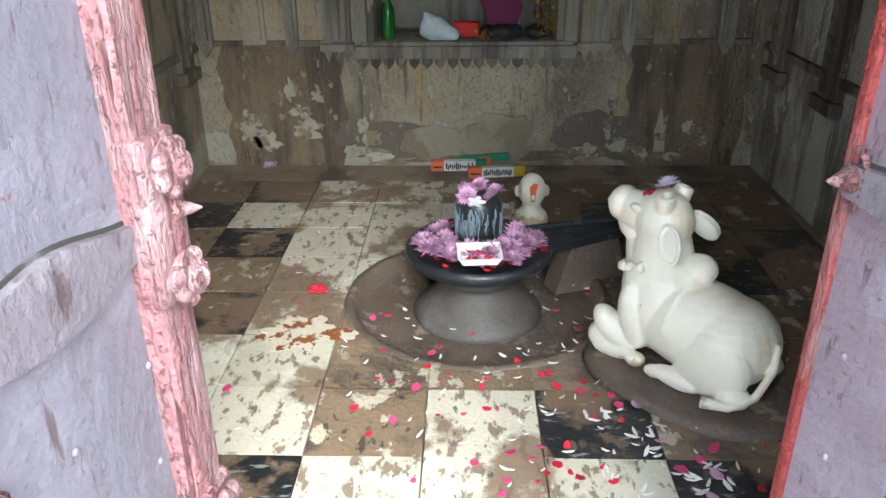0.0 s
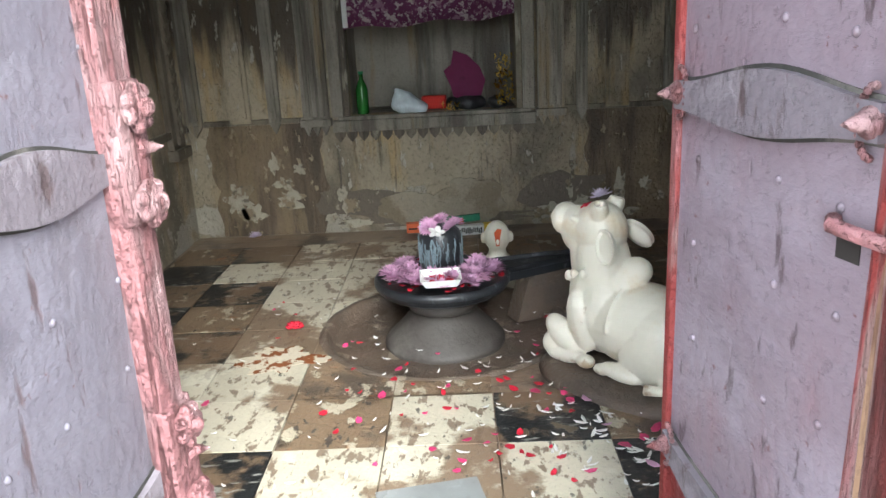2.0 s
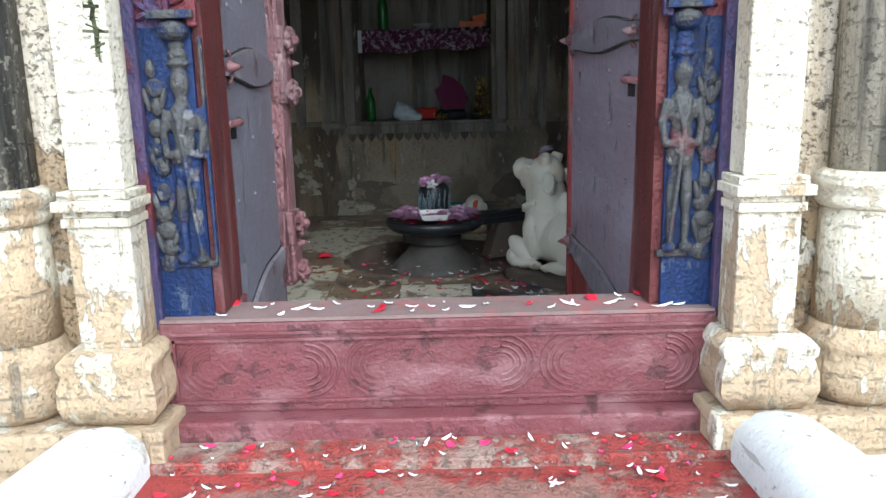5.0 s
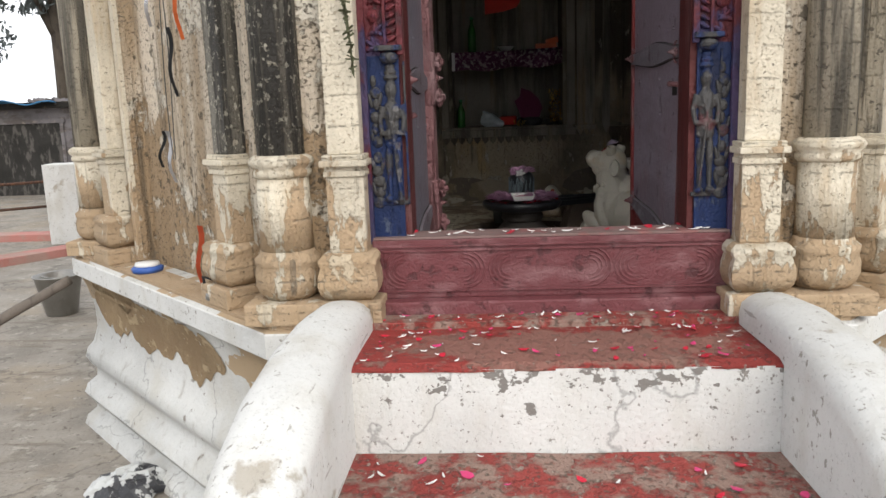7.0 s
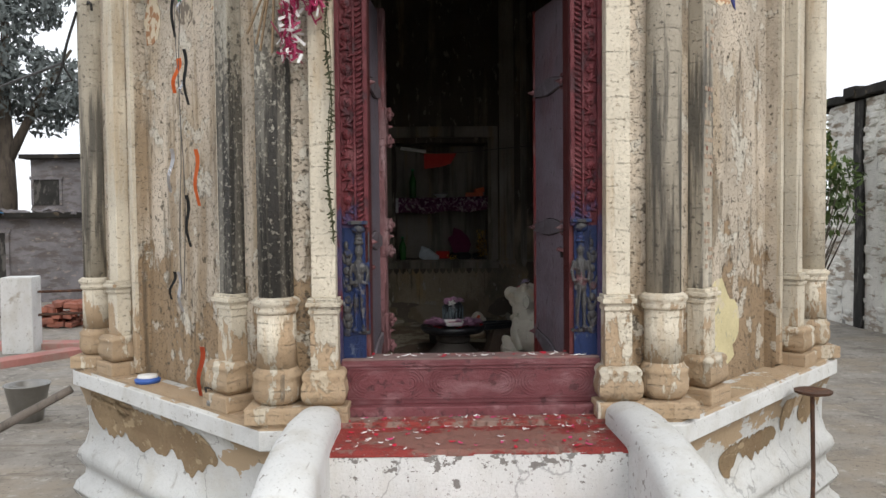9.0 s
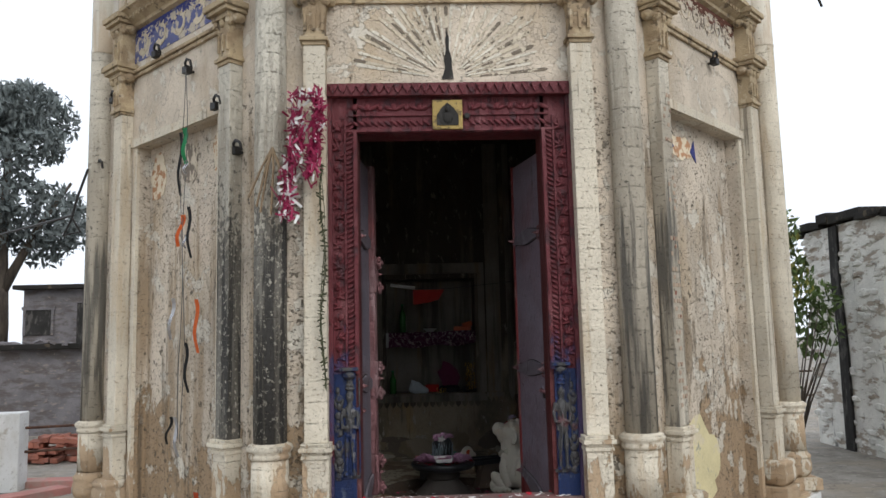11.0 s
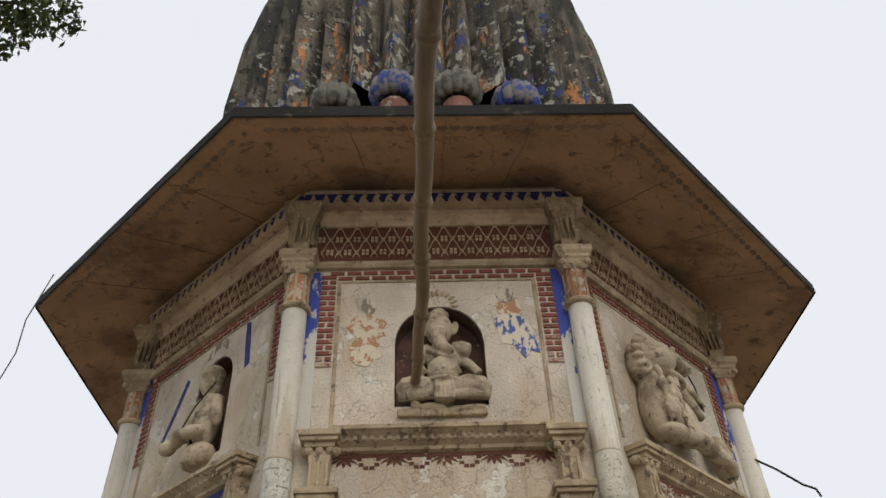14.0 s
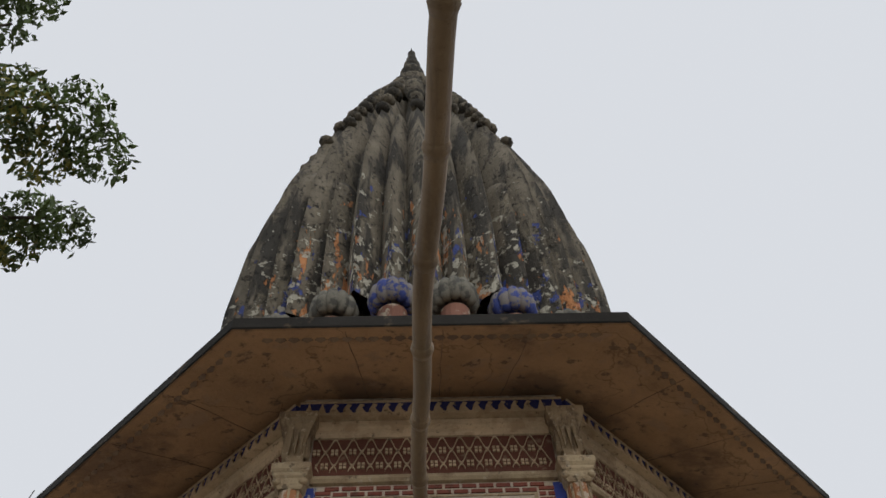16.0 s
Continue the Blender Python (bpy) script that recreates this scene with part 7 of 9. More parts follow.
# guardian figures carved on the jamb feet
for sx in (-1, 1):
    bm = bmesh.new()
    for c, r in (((0, 0, 0.405), (0.028, 0.026, 0.034)), ((0, 0, 0.445), (0.036, 0.028, 0.010)), ((0, 0, 0.463), (0.031, 0.026, 0.010)), ((0, 0, 0.482), (0.024, 0.022, 0.013)), ((0, -0.024, 0.402), (0.006, 0.008, 0.010)),
                 ((0, 0, 0.325), (0.042, 0.026, 0.044)), ((0, 0, 0.275), (0.034, 0.024, 0.040)), ((0, 0, 0.236), (0.044, 0.028, 0.016)), ((0, 0, 0.218), (0.042, 0.026, 0.026)),
                 ((0.022, 0, 0.150), (0.018, 0.020, 0.066)), ((-0.022, 0, 0.150), (0.018, 0.020, 0.066)), ((0.023, 0, 0.072), (0.013, 0.016, 0.058)), ((-0.023, 0, 0.072), (0.013, 0.016, 0.058)),
                 ((0.026, -0.010, 0.022), (0.022, 0.026, 0.012)), ((-0.028, -0.010, 0.022), (0.022, 0.026, 0.012)), ((0, 0, 0.368), (0.018, 0.016, 0.016))):
        ell(bm, c, r, u=12, v=8)
    for q in (-1, 1):
        tube(bm, [(q * 0.042, -0.004, 0.348), (q * 0.058, -0.006, 0.298), (q * 0.048, -0.016, 0.252), (q * 0.012, -0.030, 0.256)], [0.015, 0.013, 0.012, 0.011], 8)
        tube(bm, [(q * 0.020, -0.020, 0.350), (q * 0.004, -0.030, 0.290), (-q * 0.016, -0.026, 0.232)], 0.006, 6)
    tube(bm, [(0.0, -0.036, 0.290), (0.016 * -sx, -0.034, 0.15), (0.034 * -sx, -0.028, 0.015)], 0.007, 6)
    bx(bm, -0.060, 0.060, -0.012, 0.02, 0.0, 0.014)
    bx(bm, 0.060, 0.070, -0.006, 0.02, 0.0, 0.50)
    melted("guardian_relief", bm, M["relief"], 0.0045, turn(sx * 0.540, FY - 0.002, 0.54) @ Matrix.Diagonal((0.74, 0.75, 1, 1)), "worn carved guardian figure in chipped blue paint", "statue", 1)
    bm = bmesh.new()
    bx(bm, -0.060, 0.060, -0.035, 0.01, 0.0, 0.018, bevel=0.004)
    ell(bm, (0, -0.012, -0.022), (0.042, 0.028, 0.022), u=12, v=7)
    ob = tagged(part("carved_canopy", bm, M["relief"]), "small carved canopy over the guardian", "carving", "canopies", "structure")
    ob.matrix_basis = turn(sx * 0.541, FY, 1.075) @ Matrix.Diagonal((0.8, 1, 1, 1))
    bm = bmesh.new()
    for z, w in ((0.0, 0.032), (0.035, 0.026), (0.075, 0.034), (0.11, 0.030), (0.16, 0.022), (0.215, 0.028), (0.26, 0.018), (0.30, 0.026), (0.345, 0.020), (0.385, 0.028), (0.425, 0.016)):
        ell(bm, (0.006 * math.sin(z * 40), 0, z), (w, 0.018, 0.021), u=10, v=7)
    for z in (0.05, 0.135, 0.24, 0.36):
        for s in (-1, 1):
            ell(bm, (s * 0.024, -0.004, z), (0.010, 0.014, 0.028), u=8, v=6, rot=(0, s * 20, 0))
    ob = tagged(part("stacked_relief", bm, M["relief"], smooth=True), "worn stacked carvings in chipped blue paint", "carving", "stacked carvings", "structure")
    ob.matrix_basis = turn(sx * 0.597, FY - 0.001, 0.55) @ Matrix.Diagonal((0.72, 0.6, 1, 1))

# ---------------------------------------------------------------- spire
SP = [(5.60, 2.32), (6.5, 2.36), (7.5, 2.41), (8.4, 2.42), (9.4, 2.37), (10.2, 2.26), (11.0, 2.09), (11.95, 1.85), (12.7, 1.63), (13.4, 1.39), (14.0, 1.18), (14.6, 0.97), (15.2, 0.75), (15.7, 0.58), (16.1, 0.46), (16.5, 0.38), (16.9, 0.32)]


def srad(z):
    for (z0, r0), (z1, r1) in zip(SP, SP[1:]):
        if z <= z1:
            return r0 + (r1 - r0) * (z - z0) / (z1 - z0)
    return SP[-1][1]


SC = turn(-0.03, CY)
spire = thing("temple_spire", "tall blackened ribbed temple spire with paint remnants", "spire", SC)
bm = bmesh.new()
lathe(bm, [(r * 0.72, z) for z, r in SP] + [(0.2, 17.0)], 88)
part("core", bm, M["spire"], spire, smooth=True)
RIBS = 22
for k in range(RIBS):
    a = 2 * math.pi * (k + 0.55) / RIBS
    z1 = (14.9, 15.9, 15.3)[k % 3]
    bm = bmesh.new()
    n, prev = 26, None
    for i in range(n + 1):
        z = 6.95 + (z1 - 6.95) * i / n
        R = srad(z)
        w = R * 0.114 * (1.0 if i < n - 2 else (0.75 if i == n - 2 else (0.5 if i == n - 1 else 0.2)))
        ring = []
        for j in range(9):
            b = math.pi * (j / 8 - 0.5)
            rr = R * 0.71 + w * 2.5 * (0.55 * math.cos(b) + 0.45 * (1 - abs(math.sin(b)))) * (1 + 0.05 * noise.noise(Vector((k * 3.1, j * 0.4, z * 1.5))))
            off = w * math.sin(b)
            ring.append(bm.verts.new((rr * math.cos(a) - off * math.sin(a), rr * math.sin(a) + off * math.cos(a), z)))
        if prev:
            for j in range(8):
                bm.faces.new((prev[j], prev[j + 1], ring[j + 1], ring[j]))
        prev = ring
    part("rib", bm, M["spire"], spire, smooth=True)
# shorter outer ribs between, ending in rounded shoulders
for k in range(RIBS):
    a = 2 * math.pi * (k + 0.05) / RIBS
    z1 = (9.6, 10.7, 12.3)[(k * 2) % 3]
    bm = bmesh.new()
    prev = None
    for i in range(15):
        z = 6.3 + (z1 - 6.3) * i / 14
        R = srad(z)
        w = R * 0.07 * (1.0 if i < 13 else 0.7 if i == 13 else 0.1)
        ring = []
        for j in range(7):
            b = math.pi * (j / 6 - 0.5)
            rr, off = R * (0.80 if i < 14 else 0.78) + w * 2.6 * (0.6 * math.cos(b) + 0.4 * (1 - abs(math.sin(b)))), w * math.sin(b)
            ring.append(bm.verts.new((rr * math.cos(a) - off * math.sin(a), rr * math.sin(a) + off * math.cos(a), z)))
        if prev:
            for j in range(6):
                bm.faces.new((prev[j], prev[j + 1], ring[j + 1], ring[j]))
        prev = ring
    part("short_rib", bm, M["spire"], spire, smooth=True)
knob = bmesh.new()
ell(knob, (0, 0, 0), (0.105, 0.105, 0.085), u=8, v=6)
knob_me = finish(knob, True)
knob_me.materials.append(M["spire"])
for k in range(RIBS):
    a = 2 * math.pi * (k + 0.55) / RIBS
    for i in range(12):
        z = 11.9 + 0.38 * i + 0.12 * (k % 2)
        if z > 16.2 or (i % 2 and k % 2):
            continue
        s = 1.1 + 0.8 * max(0, min(1, (z - 12.5) / 1.5))
        R = srad(z) * 0.985 + 0.015
        ob = part("knob", knob_me, None, spire)
        ob.matrix_basis = Matrix.Translation((R * math.cos(a), R * math.sin(a), z)) @ Matrix.Scale(s, 4)
for k, mk in ((-1.5, "pot_grey"), (-0.5, "pot_blue"), (0.5, "pot_grey"), (1.5, "pot_blue"), (-2.6, "pot_grey"), (2.6, "pot_grey")):
    a = -math.pi / 2 + radians(13.2) * k
    c = (2.34 * math.cos(a), 2.34 * math.sin(a))
    t = part("pot_stand", (lambda b: (lathe(b, [(0.13, 5.66), (0.15, 6.0), (0.11, 6.3), (0.13, 6.52)], 16, turn(*c)), b)[1])(bmesh.new()), M["pot_red"], spire, "faded red stand")
    bm = bmesh.new()
    ell(bm, (c[0], c[1], 6.78), (0.16, 0.16, 0.16), u=12, v=8)
    pot = part("ribbed_pot", bm, M[mk], spire, "weathered ribbed pot, partly blue", smooth=True)
    bm = bmesh.new()
    ell(bm, (0, 0, 0), (0.075, 0.075, 0.15), u=8, v=6)
    lobe_me = finish(bm, True)
    lobe_me.materials.append(M[mk])
    for i in range(12):
        b = 2 * math.pi * i / 12
        ob = part("lobe", lobe_me, None, pot)
        ob.matrix_basis = Matrix.Translation((c[0] + 0.15 * math.cos(b), c[1] + 0.15 * math.sin(b), 6.70))
bm = bmesh.new()
for i in range(18):
    b = 2 * math.pi * i / 18
    ell(bm, (0.36 * math.cos(b), 0.36 * math.sin(b), 16.72), (0.11, 0.11, 0.20), u=8, v=6)
lathe(bm, [(0.30, 16.6), (0.46, 16.7), (0.40, 16.9), (0.26, 17.0), (0.34, 17.1), (0.22, 17.2)], 24)
part("crown_disc", bm, M["spire"], spire, "ribbed crowning disc", smooth=True)
bm = bmesh.new()
lathe(bm, [(0.14, 17.18), (0.12, 17.3), (0.22, 17.45), (0.27, 17.65), (0.22, 17.85), (0.10, 17.95), (0.18, 18.05), (0.19, 18.2), (0.10, 18.32), (0.13, 18.42), (0.13, 18.55), (0.06, 18.72), (0.09, 18.85), (0.09, 18.98), (0.02, 19.2), (0.004, 19.4)], 20)
part("finial", bm, M["spire"], spire, "tiered stone finial", smooth=True)

# ---------------------------------------------------------------- painted bricks round the upper panels
brick_pal = {}


def brick_mesh(w, h):
    key = (round(w, 3), round(h, 3))
    if key not in brick_pal:
        b = bmesh.new()
        bx(b, -w / 2 + 0.003, w / 2 - 0.003, -0.010, 0.0, -h / 2 + 0.002, h / 2 - 0.002, bevel=0.002)
        me = finish(b)
        me.name = "brick"
        me.materials.append(M["brickred"])
        brick_pal[key] = me
    return brick_pal[key]


for key in ("front", "right_slant", "left_slant"):
    m, hw = FACES[key]
    t = thing("brick_border", "border of painted red bricks round the upper panel", "brick border", m, "brick borders", "structure")
    inner = hw - 0.245
    for j in range(17):
        z = 3.96 + 0.0435 * j
        for sx in (-1, 1):
            spans = ((0.0, 0.112),) if j % 2 == 0 else ((0.0, 0.053), (0.058, 0.112))
            for a, b in spans:
                ob = part("brick", brick_mesh(b - a - 0.006, 0.031), None, t)
                ob.matrix_basis = turn(sx * (inner + (a + b) / 2), 0, z)
    for row, z in ((0, 4.645), (1, 4.688)):
        n = int(2 * inner / 0.105)
        w = 2 * inner / n
        for j in range(n + (row == 1)):
            u = -inner + w * (j + 0.5) - (w / 2 if row else 0)
            if abs(u) + w / 2 > inner + w * 0.51:
                continue
            ob = part("brick", brick_mesh(w - 0.013, 0.031), None, t)
            ob.matrix_basis = turn(u, 0, z)
    bm = bmesh.new()
    bx(bm, -inner + 0.004, inner - 0.004, -0.008, 0, 4.606, 4.62)
    for sx in (-1, 1):
        bx(bm, sx * (inner - 0.03), sx * (inner - 0.006), -0.008, 0, 3.52, 4.606, bevel=0.002)
    part("panel_bead", bm, M["cream"], t, "thin cream bead")

m, hw = FACES["right_slant"]
t = thing("brick_border", "remnants of painted red bricks up the pilaster", "brick border", m, "brick borders", "structure")
rr = random.Random(23)
for j in range(42):
    z = 0.80 + 0.043 * j
    for u in (-0.030, 0.004, 0.034):
        if rr.random() < 0.42 + 0.25 * noise.noise(Vector((z * 2.2, u * 9, 0))):
            ob = part("brick", brick_mesh(0.026, 0.026), None, t)
            ob.matrix_basis = turn(-hw + 0.36 + u + (0.012 if j % 2 else 0), -0.076, z)

# ---------------------------------------------------------------- statues of the upper storey
mF, mL, mR = FACES["front"][0], FACES["left_slant"][0], FACES["right_slant"][0]
# red-brown niche paint, with the shade of a deeper niche put into the colour
M["niche_paint_shade"] = worn("shaded_red_brown_niche_paint", (0.16, 0.085, 0.060), [((0.07, 0.045, 0.035), (5, 5, 5), 0.46, 0.6, 0.8, None), ((0.36, 0.29, 0.21), (14, 14, 14), 0.62, 0.66, 0.7, None)], 0.9, 0.4)
for fm, w, z0, z1, cx in ((mF, 0.285, 3.66, 4.40, 0.0), (mL, 0.22, 3.66, 4.45, 0.1)):
    bm = bmesh.new()
    prism(bm, [(cx + x, z) for x, z in arch(w - 0.004, z0 + 0.004, z1 - 0.004)], 0.152, 0.158)
    for (xa, za), (xb, zb) in zip(arch(w - 0.0035, z0, z1 - 0.0035), arch(w - 0.0035, z0, z1 - 0.0035)[1:]):
        bm.faces.new([bm.verts.new(p) for p in ((cx + xa, 0.012, za), (cx + xb, 0.012, zb), (cx + xb, 0.156, zb), (cx + xa, 0.156, za))])
    ob = tagged(part("niche_lining", bm, M["niche_paint_shade"]), "old red-brown paint inside the arched niche, darkened for its shade", "niche", "niche linings", "structure")
    ob.matrix_basis = fm
bm = bmesh.new()
for c, r, q in (((-0.015, -0.02, 0.525), (0.088, 0.082, 0.115), None), ((-0.015, 0.0, 0.635), (0.075, 0.066, 0.028), None), ((-0.015, 0.0, 0.665), (0.050, 0.045, 0.026), None),
                ((0.0, 0.02, 0.335), (0.125, 0.085, 0.105), None), ((0.0, -0.045, 0.205), (0.102, 0.088, 0.100), None), ((0.0, -0.132, 0.195), (0.010, 0.010, 0.012), None)):
    ell(bm, c, r, rot=q, u=20, v=14)
for q in (-1, 1):
    ell(bm, (-0.015 + q * 0.100, 0.0, 0.545), (0.030, 0.016, 0.055), rot=(0, q * 18, 0))
    ell(bm, (-0.015 + q * 0.045, -0.092, 0.545), (0.018, 0.010, 0.012))
    tube(bm, [(q * 0.04, -0.05, 0.085), (q * 0.15, -0.06, 0.100), (q * 0.235, -0.05, 0.095), (q * 0.272, -0.03, 0.085)], [0.060, 0.074, 0.070, 0.045], 14)
    tube(bm, [(q * 0.27, -0.05, 0.05), (q * 0.16, -0.09, 0.035), (q * 0.05, -0.10, 0.03)], [0.035, 0.036, 0.026], 10)
tube(bm, [(-0.015, -0.080, 0.470), (-0.025, -0.105, 0.410), (-0.005, -0.115, 0.350), (0.040, -0.105, 0.318), (0.065, -0.095, 0.330)], [0.052, 0.046, 0.040, 0.034, 0.022], 12)
tube(bm, [(0.08, 0.0, 0.385), (0.13, -0.02, 0.385), (0.175, -0.03, 0.365)], [0.050, 0.048, 0.040], 12)
tube(bm, [(0.12, 0.03, 0.335), (0.18, 0.0, 0.270), (0.225, -0.02, 0.205)], [0.036, 0.031, 0.030], 10)
tube(bm, [(-0.08, 0.0, 0.385), (-0.13, -0.01, 0.335), (-0.16, -0.04, 0.260), (-0.13, -0.08, 0.190)], [0.050, 0.044, 0.036, 0.030], 12)
tube(bm, [(-0.10, -0.06, 0.360), (-0.02, -0.100, 0.300), (0.06, -0.105, 0.270), (0.105, -0.07, 0.180)], 0.014, 8)
tube(bm, [(0.104 * math.cos(a), -0.045 + 0.090 * math.sin(a), 0.128) for a in [math.pi + math.pi * i / 12 for i in range(13)]], 0.013, 8)
for u in (-0.044, -0.022, 0.0, 0.022, 0.044):
    tube(bm, [(u, -0.105, 0.125), (u * 1.15, -0.135, 0.06), (u * 1.25, -0.135, -0.012)], 0.0135, 8)
bx(bm, -0.055, 0.055, -0.125, -0.02, -0.015, 0.12)
melted("seated_statue", bm, M["stucco_grey"], 0.006, mF @ turn(0.015, 0.045, 3.675) @ Matrix.Diagonal((1.0, 1.0, 1.06, 1)), "weathered stucco seated figure in the arched niche", "statue", 1)
bm = bmesh.new()
bx(bm, -0.27, 0.27, -0.035, 0.0, -0.055, -0.005, bevel=0.01)
ell(bm, (-0.06, -0.035, 0.0), (0.085, 0.022, 0.03))
ell(bm, (-0.16, -0.035, 0.02), (0.03, 0.02, 0.025))
for x in (-0.12, -0.09, -0.02, 0.01):
    ell(bm, (x, -0.035, -0.035), (0.010, 0.014, 0.035))
ell(bm, (0.14, -0.03, -0.01), (0.13, 0.02, 0.02), rot=(0, -8, 0))
melted("small_animal_relief", bm, M["cream"], 0.008, mF @ turn(0.0, 0.0, 3.635), "small stucco animal relief below the niche", "statue", 1)
bm = bmesh.new()
for i in range(11):
    a = math.pi * i / 10
    ell(bm, (0.11 * math.cos(a), 0, 0.11 * math.sin(a)), (0.028, 0.012, 0.014), u=8, v=6, rot=(0, -math.degrees(a), 0))
ob = tagged(part("halo_relief", bm, M["cream"], smooth=True), "small fan of stucco rays above the niche", "relief", kind="structure")
ob.matrix_basis = mF @ turn(0.0, 0.0, 4.40)

bm = bmesh.new()
for c, r, q in (((0, 0, 0.33), (0.125, 0.085, 0.19), None), ((0, 0, 0.47), (0.155, 0.08, 0.06), None), ((0.0, -0.01, 0.62), (0.075, 0.08, 0.095), (0, 8, 0)), ((0, 0, 0.70), (0.09, 0.09, 0.05), None), ((0, 0, 0.73), (0.07, 0.07, 0.05), None),
                ((-0.15, -0.03, 0.36), (0.042, 0.045, 0.13), (0, 14, 0)), ((0.15, -0.02, 0.36), (0.042, 0.045, 0.13), (0, -10, 0)), ((-0.12, -0.12, 0.22), (0.13, 0.05, 0.045), (0, 0, -25)), ((0.06, -0.13, 0.20), (0.11, 0.05, 0.045), (0, 0, 20)),
                ((-0.22, -0.13, 0.18), (0.07, 0.06, 0.05), None), ((0, -0.02, 0.08), (0.16, 0.10, 0.09), None), ((0, -0.085, 0.60), (0.015, 0.02, 0.022), None)):
    ell(bm, c, r, rot=q)
melted("soldier_bust", bm, M["stucco_grey"], 0.011, mL @ turn(0.10, -0.01, 3.60), "weathered stucco half figure with round cap", "statue", 2)
bm = bmesh.new()
tube(bm, [(-0.13, -0.12, 3.85), (0.02, -0.115, 4.00), (0.20, -0.09, 4.13)], 0.006, 6)
ob = tagged(part("carved_strap", bm, M["black"]), "dark strap across the stucco figure", "strap")
ob.matrix_basis = mL @ turn(0.10, -0.01, 0)

bm = bmesh.new()
for c, r, q in (((-0.36, -0.06, 0.30), (0.155, 0.125, 0.27), (0, 6, 0)), ((-0.33, -0.10, 0.645), (0.175, 0.135, 0.130), None), ((-0.42, -0.04, 0.60), (0.13, 0.10, 0.17), None),
                ((-0.16, -0.15, 0.665), (0.135, 0.085, 0.050), (0, 12, 0)), ((-0.05, -0.16, 0.640), (0.045, 0.070, 0.040), None), ((-0.20, -0.14, 0.520), (0.120, 0.075, 0.035), (0, 16, 0)), ((-0.25, -0.10, 0.585), (0.06, 0.05, 0.06), None),
                ((-0.22, -0.20, 0.735), (0.030, 0.020, 0.022), None), ((-0.46, -0.08, 0.765), (0.045, 0.03, 0.050), (0, -20, 0)), ((-0.24, -0.06, 0.785), (0.035, 0.03, 0.040), None),
                ((-0.40, -0.14, 0.055), (0.125, 0.095, 0.058), None), ((0.02, 0.0, 0.770), (0.082, 0.080, 0.092), None), ((0.03, 0.0, 0.845), (0.070, 0.070, 0.030), None), ((0.06, -0.01, 0.610), (0.085, 0.065, 0.110), (0, -14, 0)),
                ((-0.05, -0.05, 0.30), (0.22, 0.10, 0.16), (0, 32, 0)), ((0.34, -0.08, 0.22), (0.080, 0.075, 0.080), None), ((0.40, -0.08, 0.12), (0.075, 0.080, 0.150), None)):
    ell(bm, c, r, rot=q, u=18, v=12)
tube(bm, [(0.04, -0.05, 0.660), (0.14, -0.10, 0.560), (0.26, -0.10, 0.500)], [0.045, 0.036, 0.028], 10)
tube(bm, [(0.02, -0.05, 0.600), (0.08, -0.10, 0.470), (0.20, -0.10, 0.380)], [0.045, 0.038, 0.028], 10)
tube(bm, [(-0.22, -0.12, 0.130), (-0.02, -0.14, 0.130), (0.16, -0.15, 0.085), (0.28, -0.15, 0.080)], [0.060, 0.068, 0.060, 0.045], 12)
tube(bm, [(0.42, -0.10, 0.020), (0.34, -0.16, 0.060), (0.22, -0.17, 0.085)], [0.050, 0.044, 0.036], 10)
rr = random.Random(71)
for i in range(34):
    x, z = rr.uniform(-0.47, -0.20), rr.uniform(0.16, 0.52)
    y = -0.06 - 0.125 * math.sqrt(max(0.05, 1 - ((x + 0.36) / 0.18) ** 2))
    tube(bm, [(x, y, z), (x + 0.012, y - 0.018, z - 0.05), (x + 0.020, y - 0.004, z - 0.12)], [0.026, 0.022, 0.004], 7)
for i in range(9):
    a = math.radians(60 + 22 * i)
    ell(bm, (-0.36 + 0.175 * math.cos(a), -0.09, 0.64 + 0.150 * math.sin(a)), (0.045, 0.040, 0.022), rot=(0, -math.degrees(a), 0))
for u in (-0.025, 0.0, 0.025):
    tube(bm, [(0.23, -0.175 , 0.085 + u), (0.20, -0.200, 0.070 + u)], 0.011, 6)
melted("lion_statue", bm, M["stucco_grey"], 0.008, mR @ turn(0.0, -0.02, 3.555), "weathered stucco lion and rider group on the cornice", "statue", 1)
bm = bmesh.new()
tube(bm, [(0.14, 0, 4.40), (0.20, -0.03, 4.20), (0.22, -0.04, 4.00)], 0.006, 6)
tube(bm, [(0.12, -0.05, 4.02), (0.30, -0.03, 4.08)], 0.005, 6)
ob = tagged(part("iron_bow", bm, M["black"]), "thin dark iron rods at the stucco group", "rod")
ob.matrix_basis = mR @ turn(0.0, -0.10, 0)

# faded wall paintings, now plain patches of colour


def patch(name, m, pts, key, label, y=-0.003):
    b = bmesh.new()
    prism(b, pts, y, 0.0005)
    o = tagged(part(name, b, M[key]), label, "painting", "faded paintings", "structure")
    o.matrix_basis = m
    return o


def blob(cx, cz, rx, rz, seed, n=22, rough=0.35):
    r = random.Random(seed)
    return [(cx + rx * math.cos(2 * math.pi * i / n) * (1 + rough * (r.random() - 0.5)), cz + rz * math.sin(2 * math.pi * i / n) * (1 + rough * (r.random() - 0.5))) for i in range(n)]


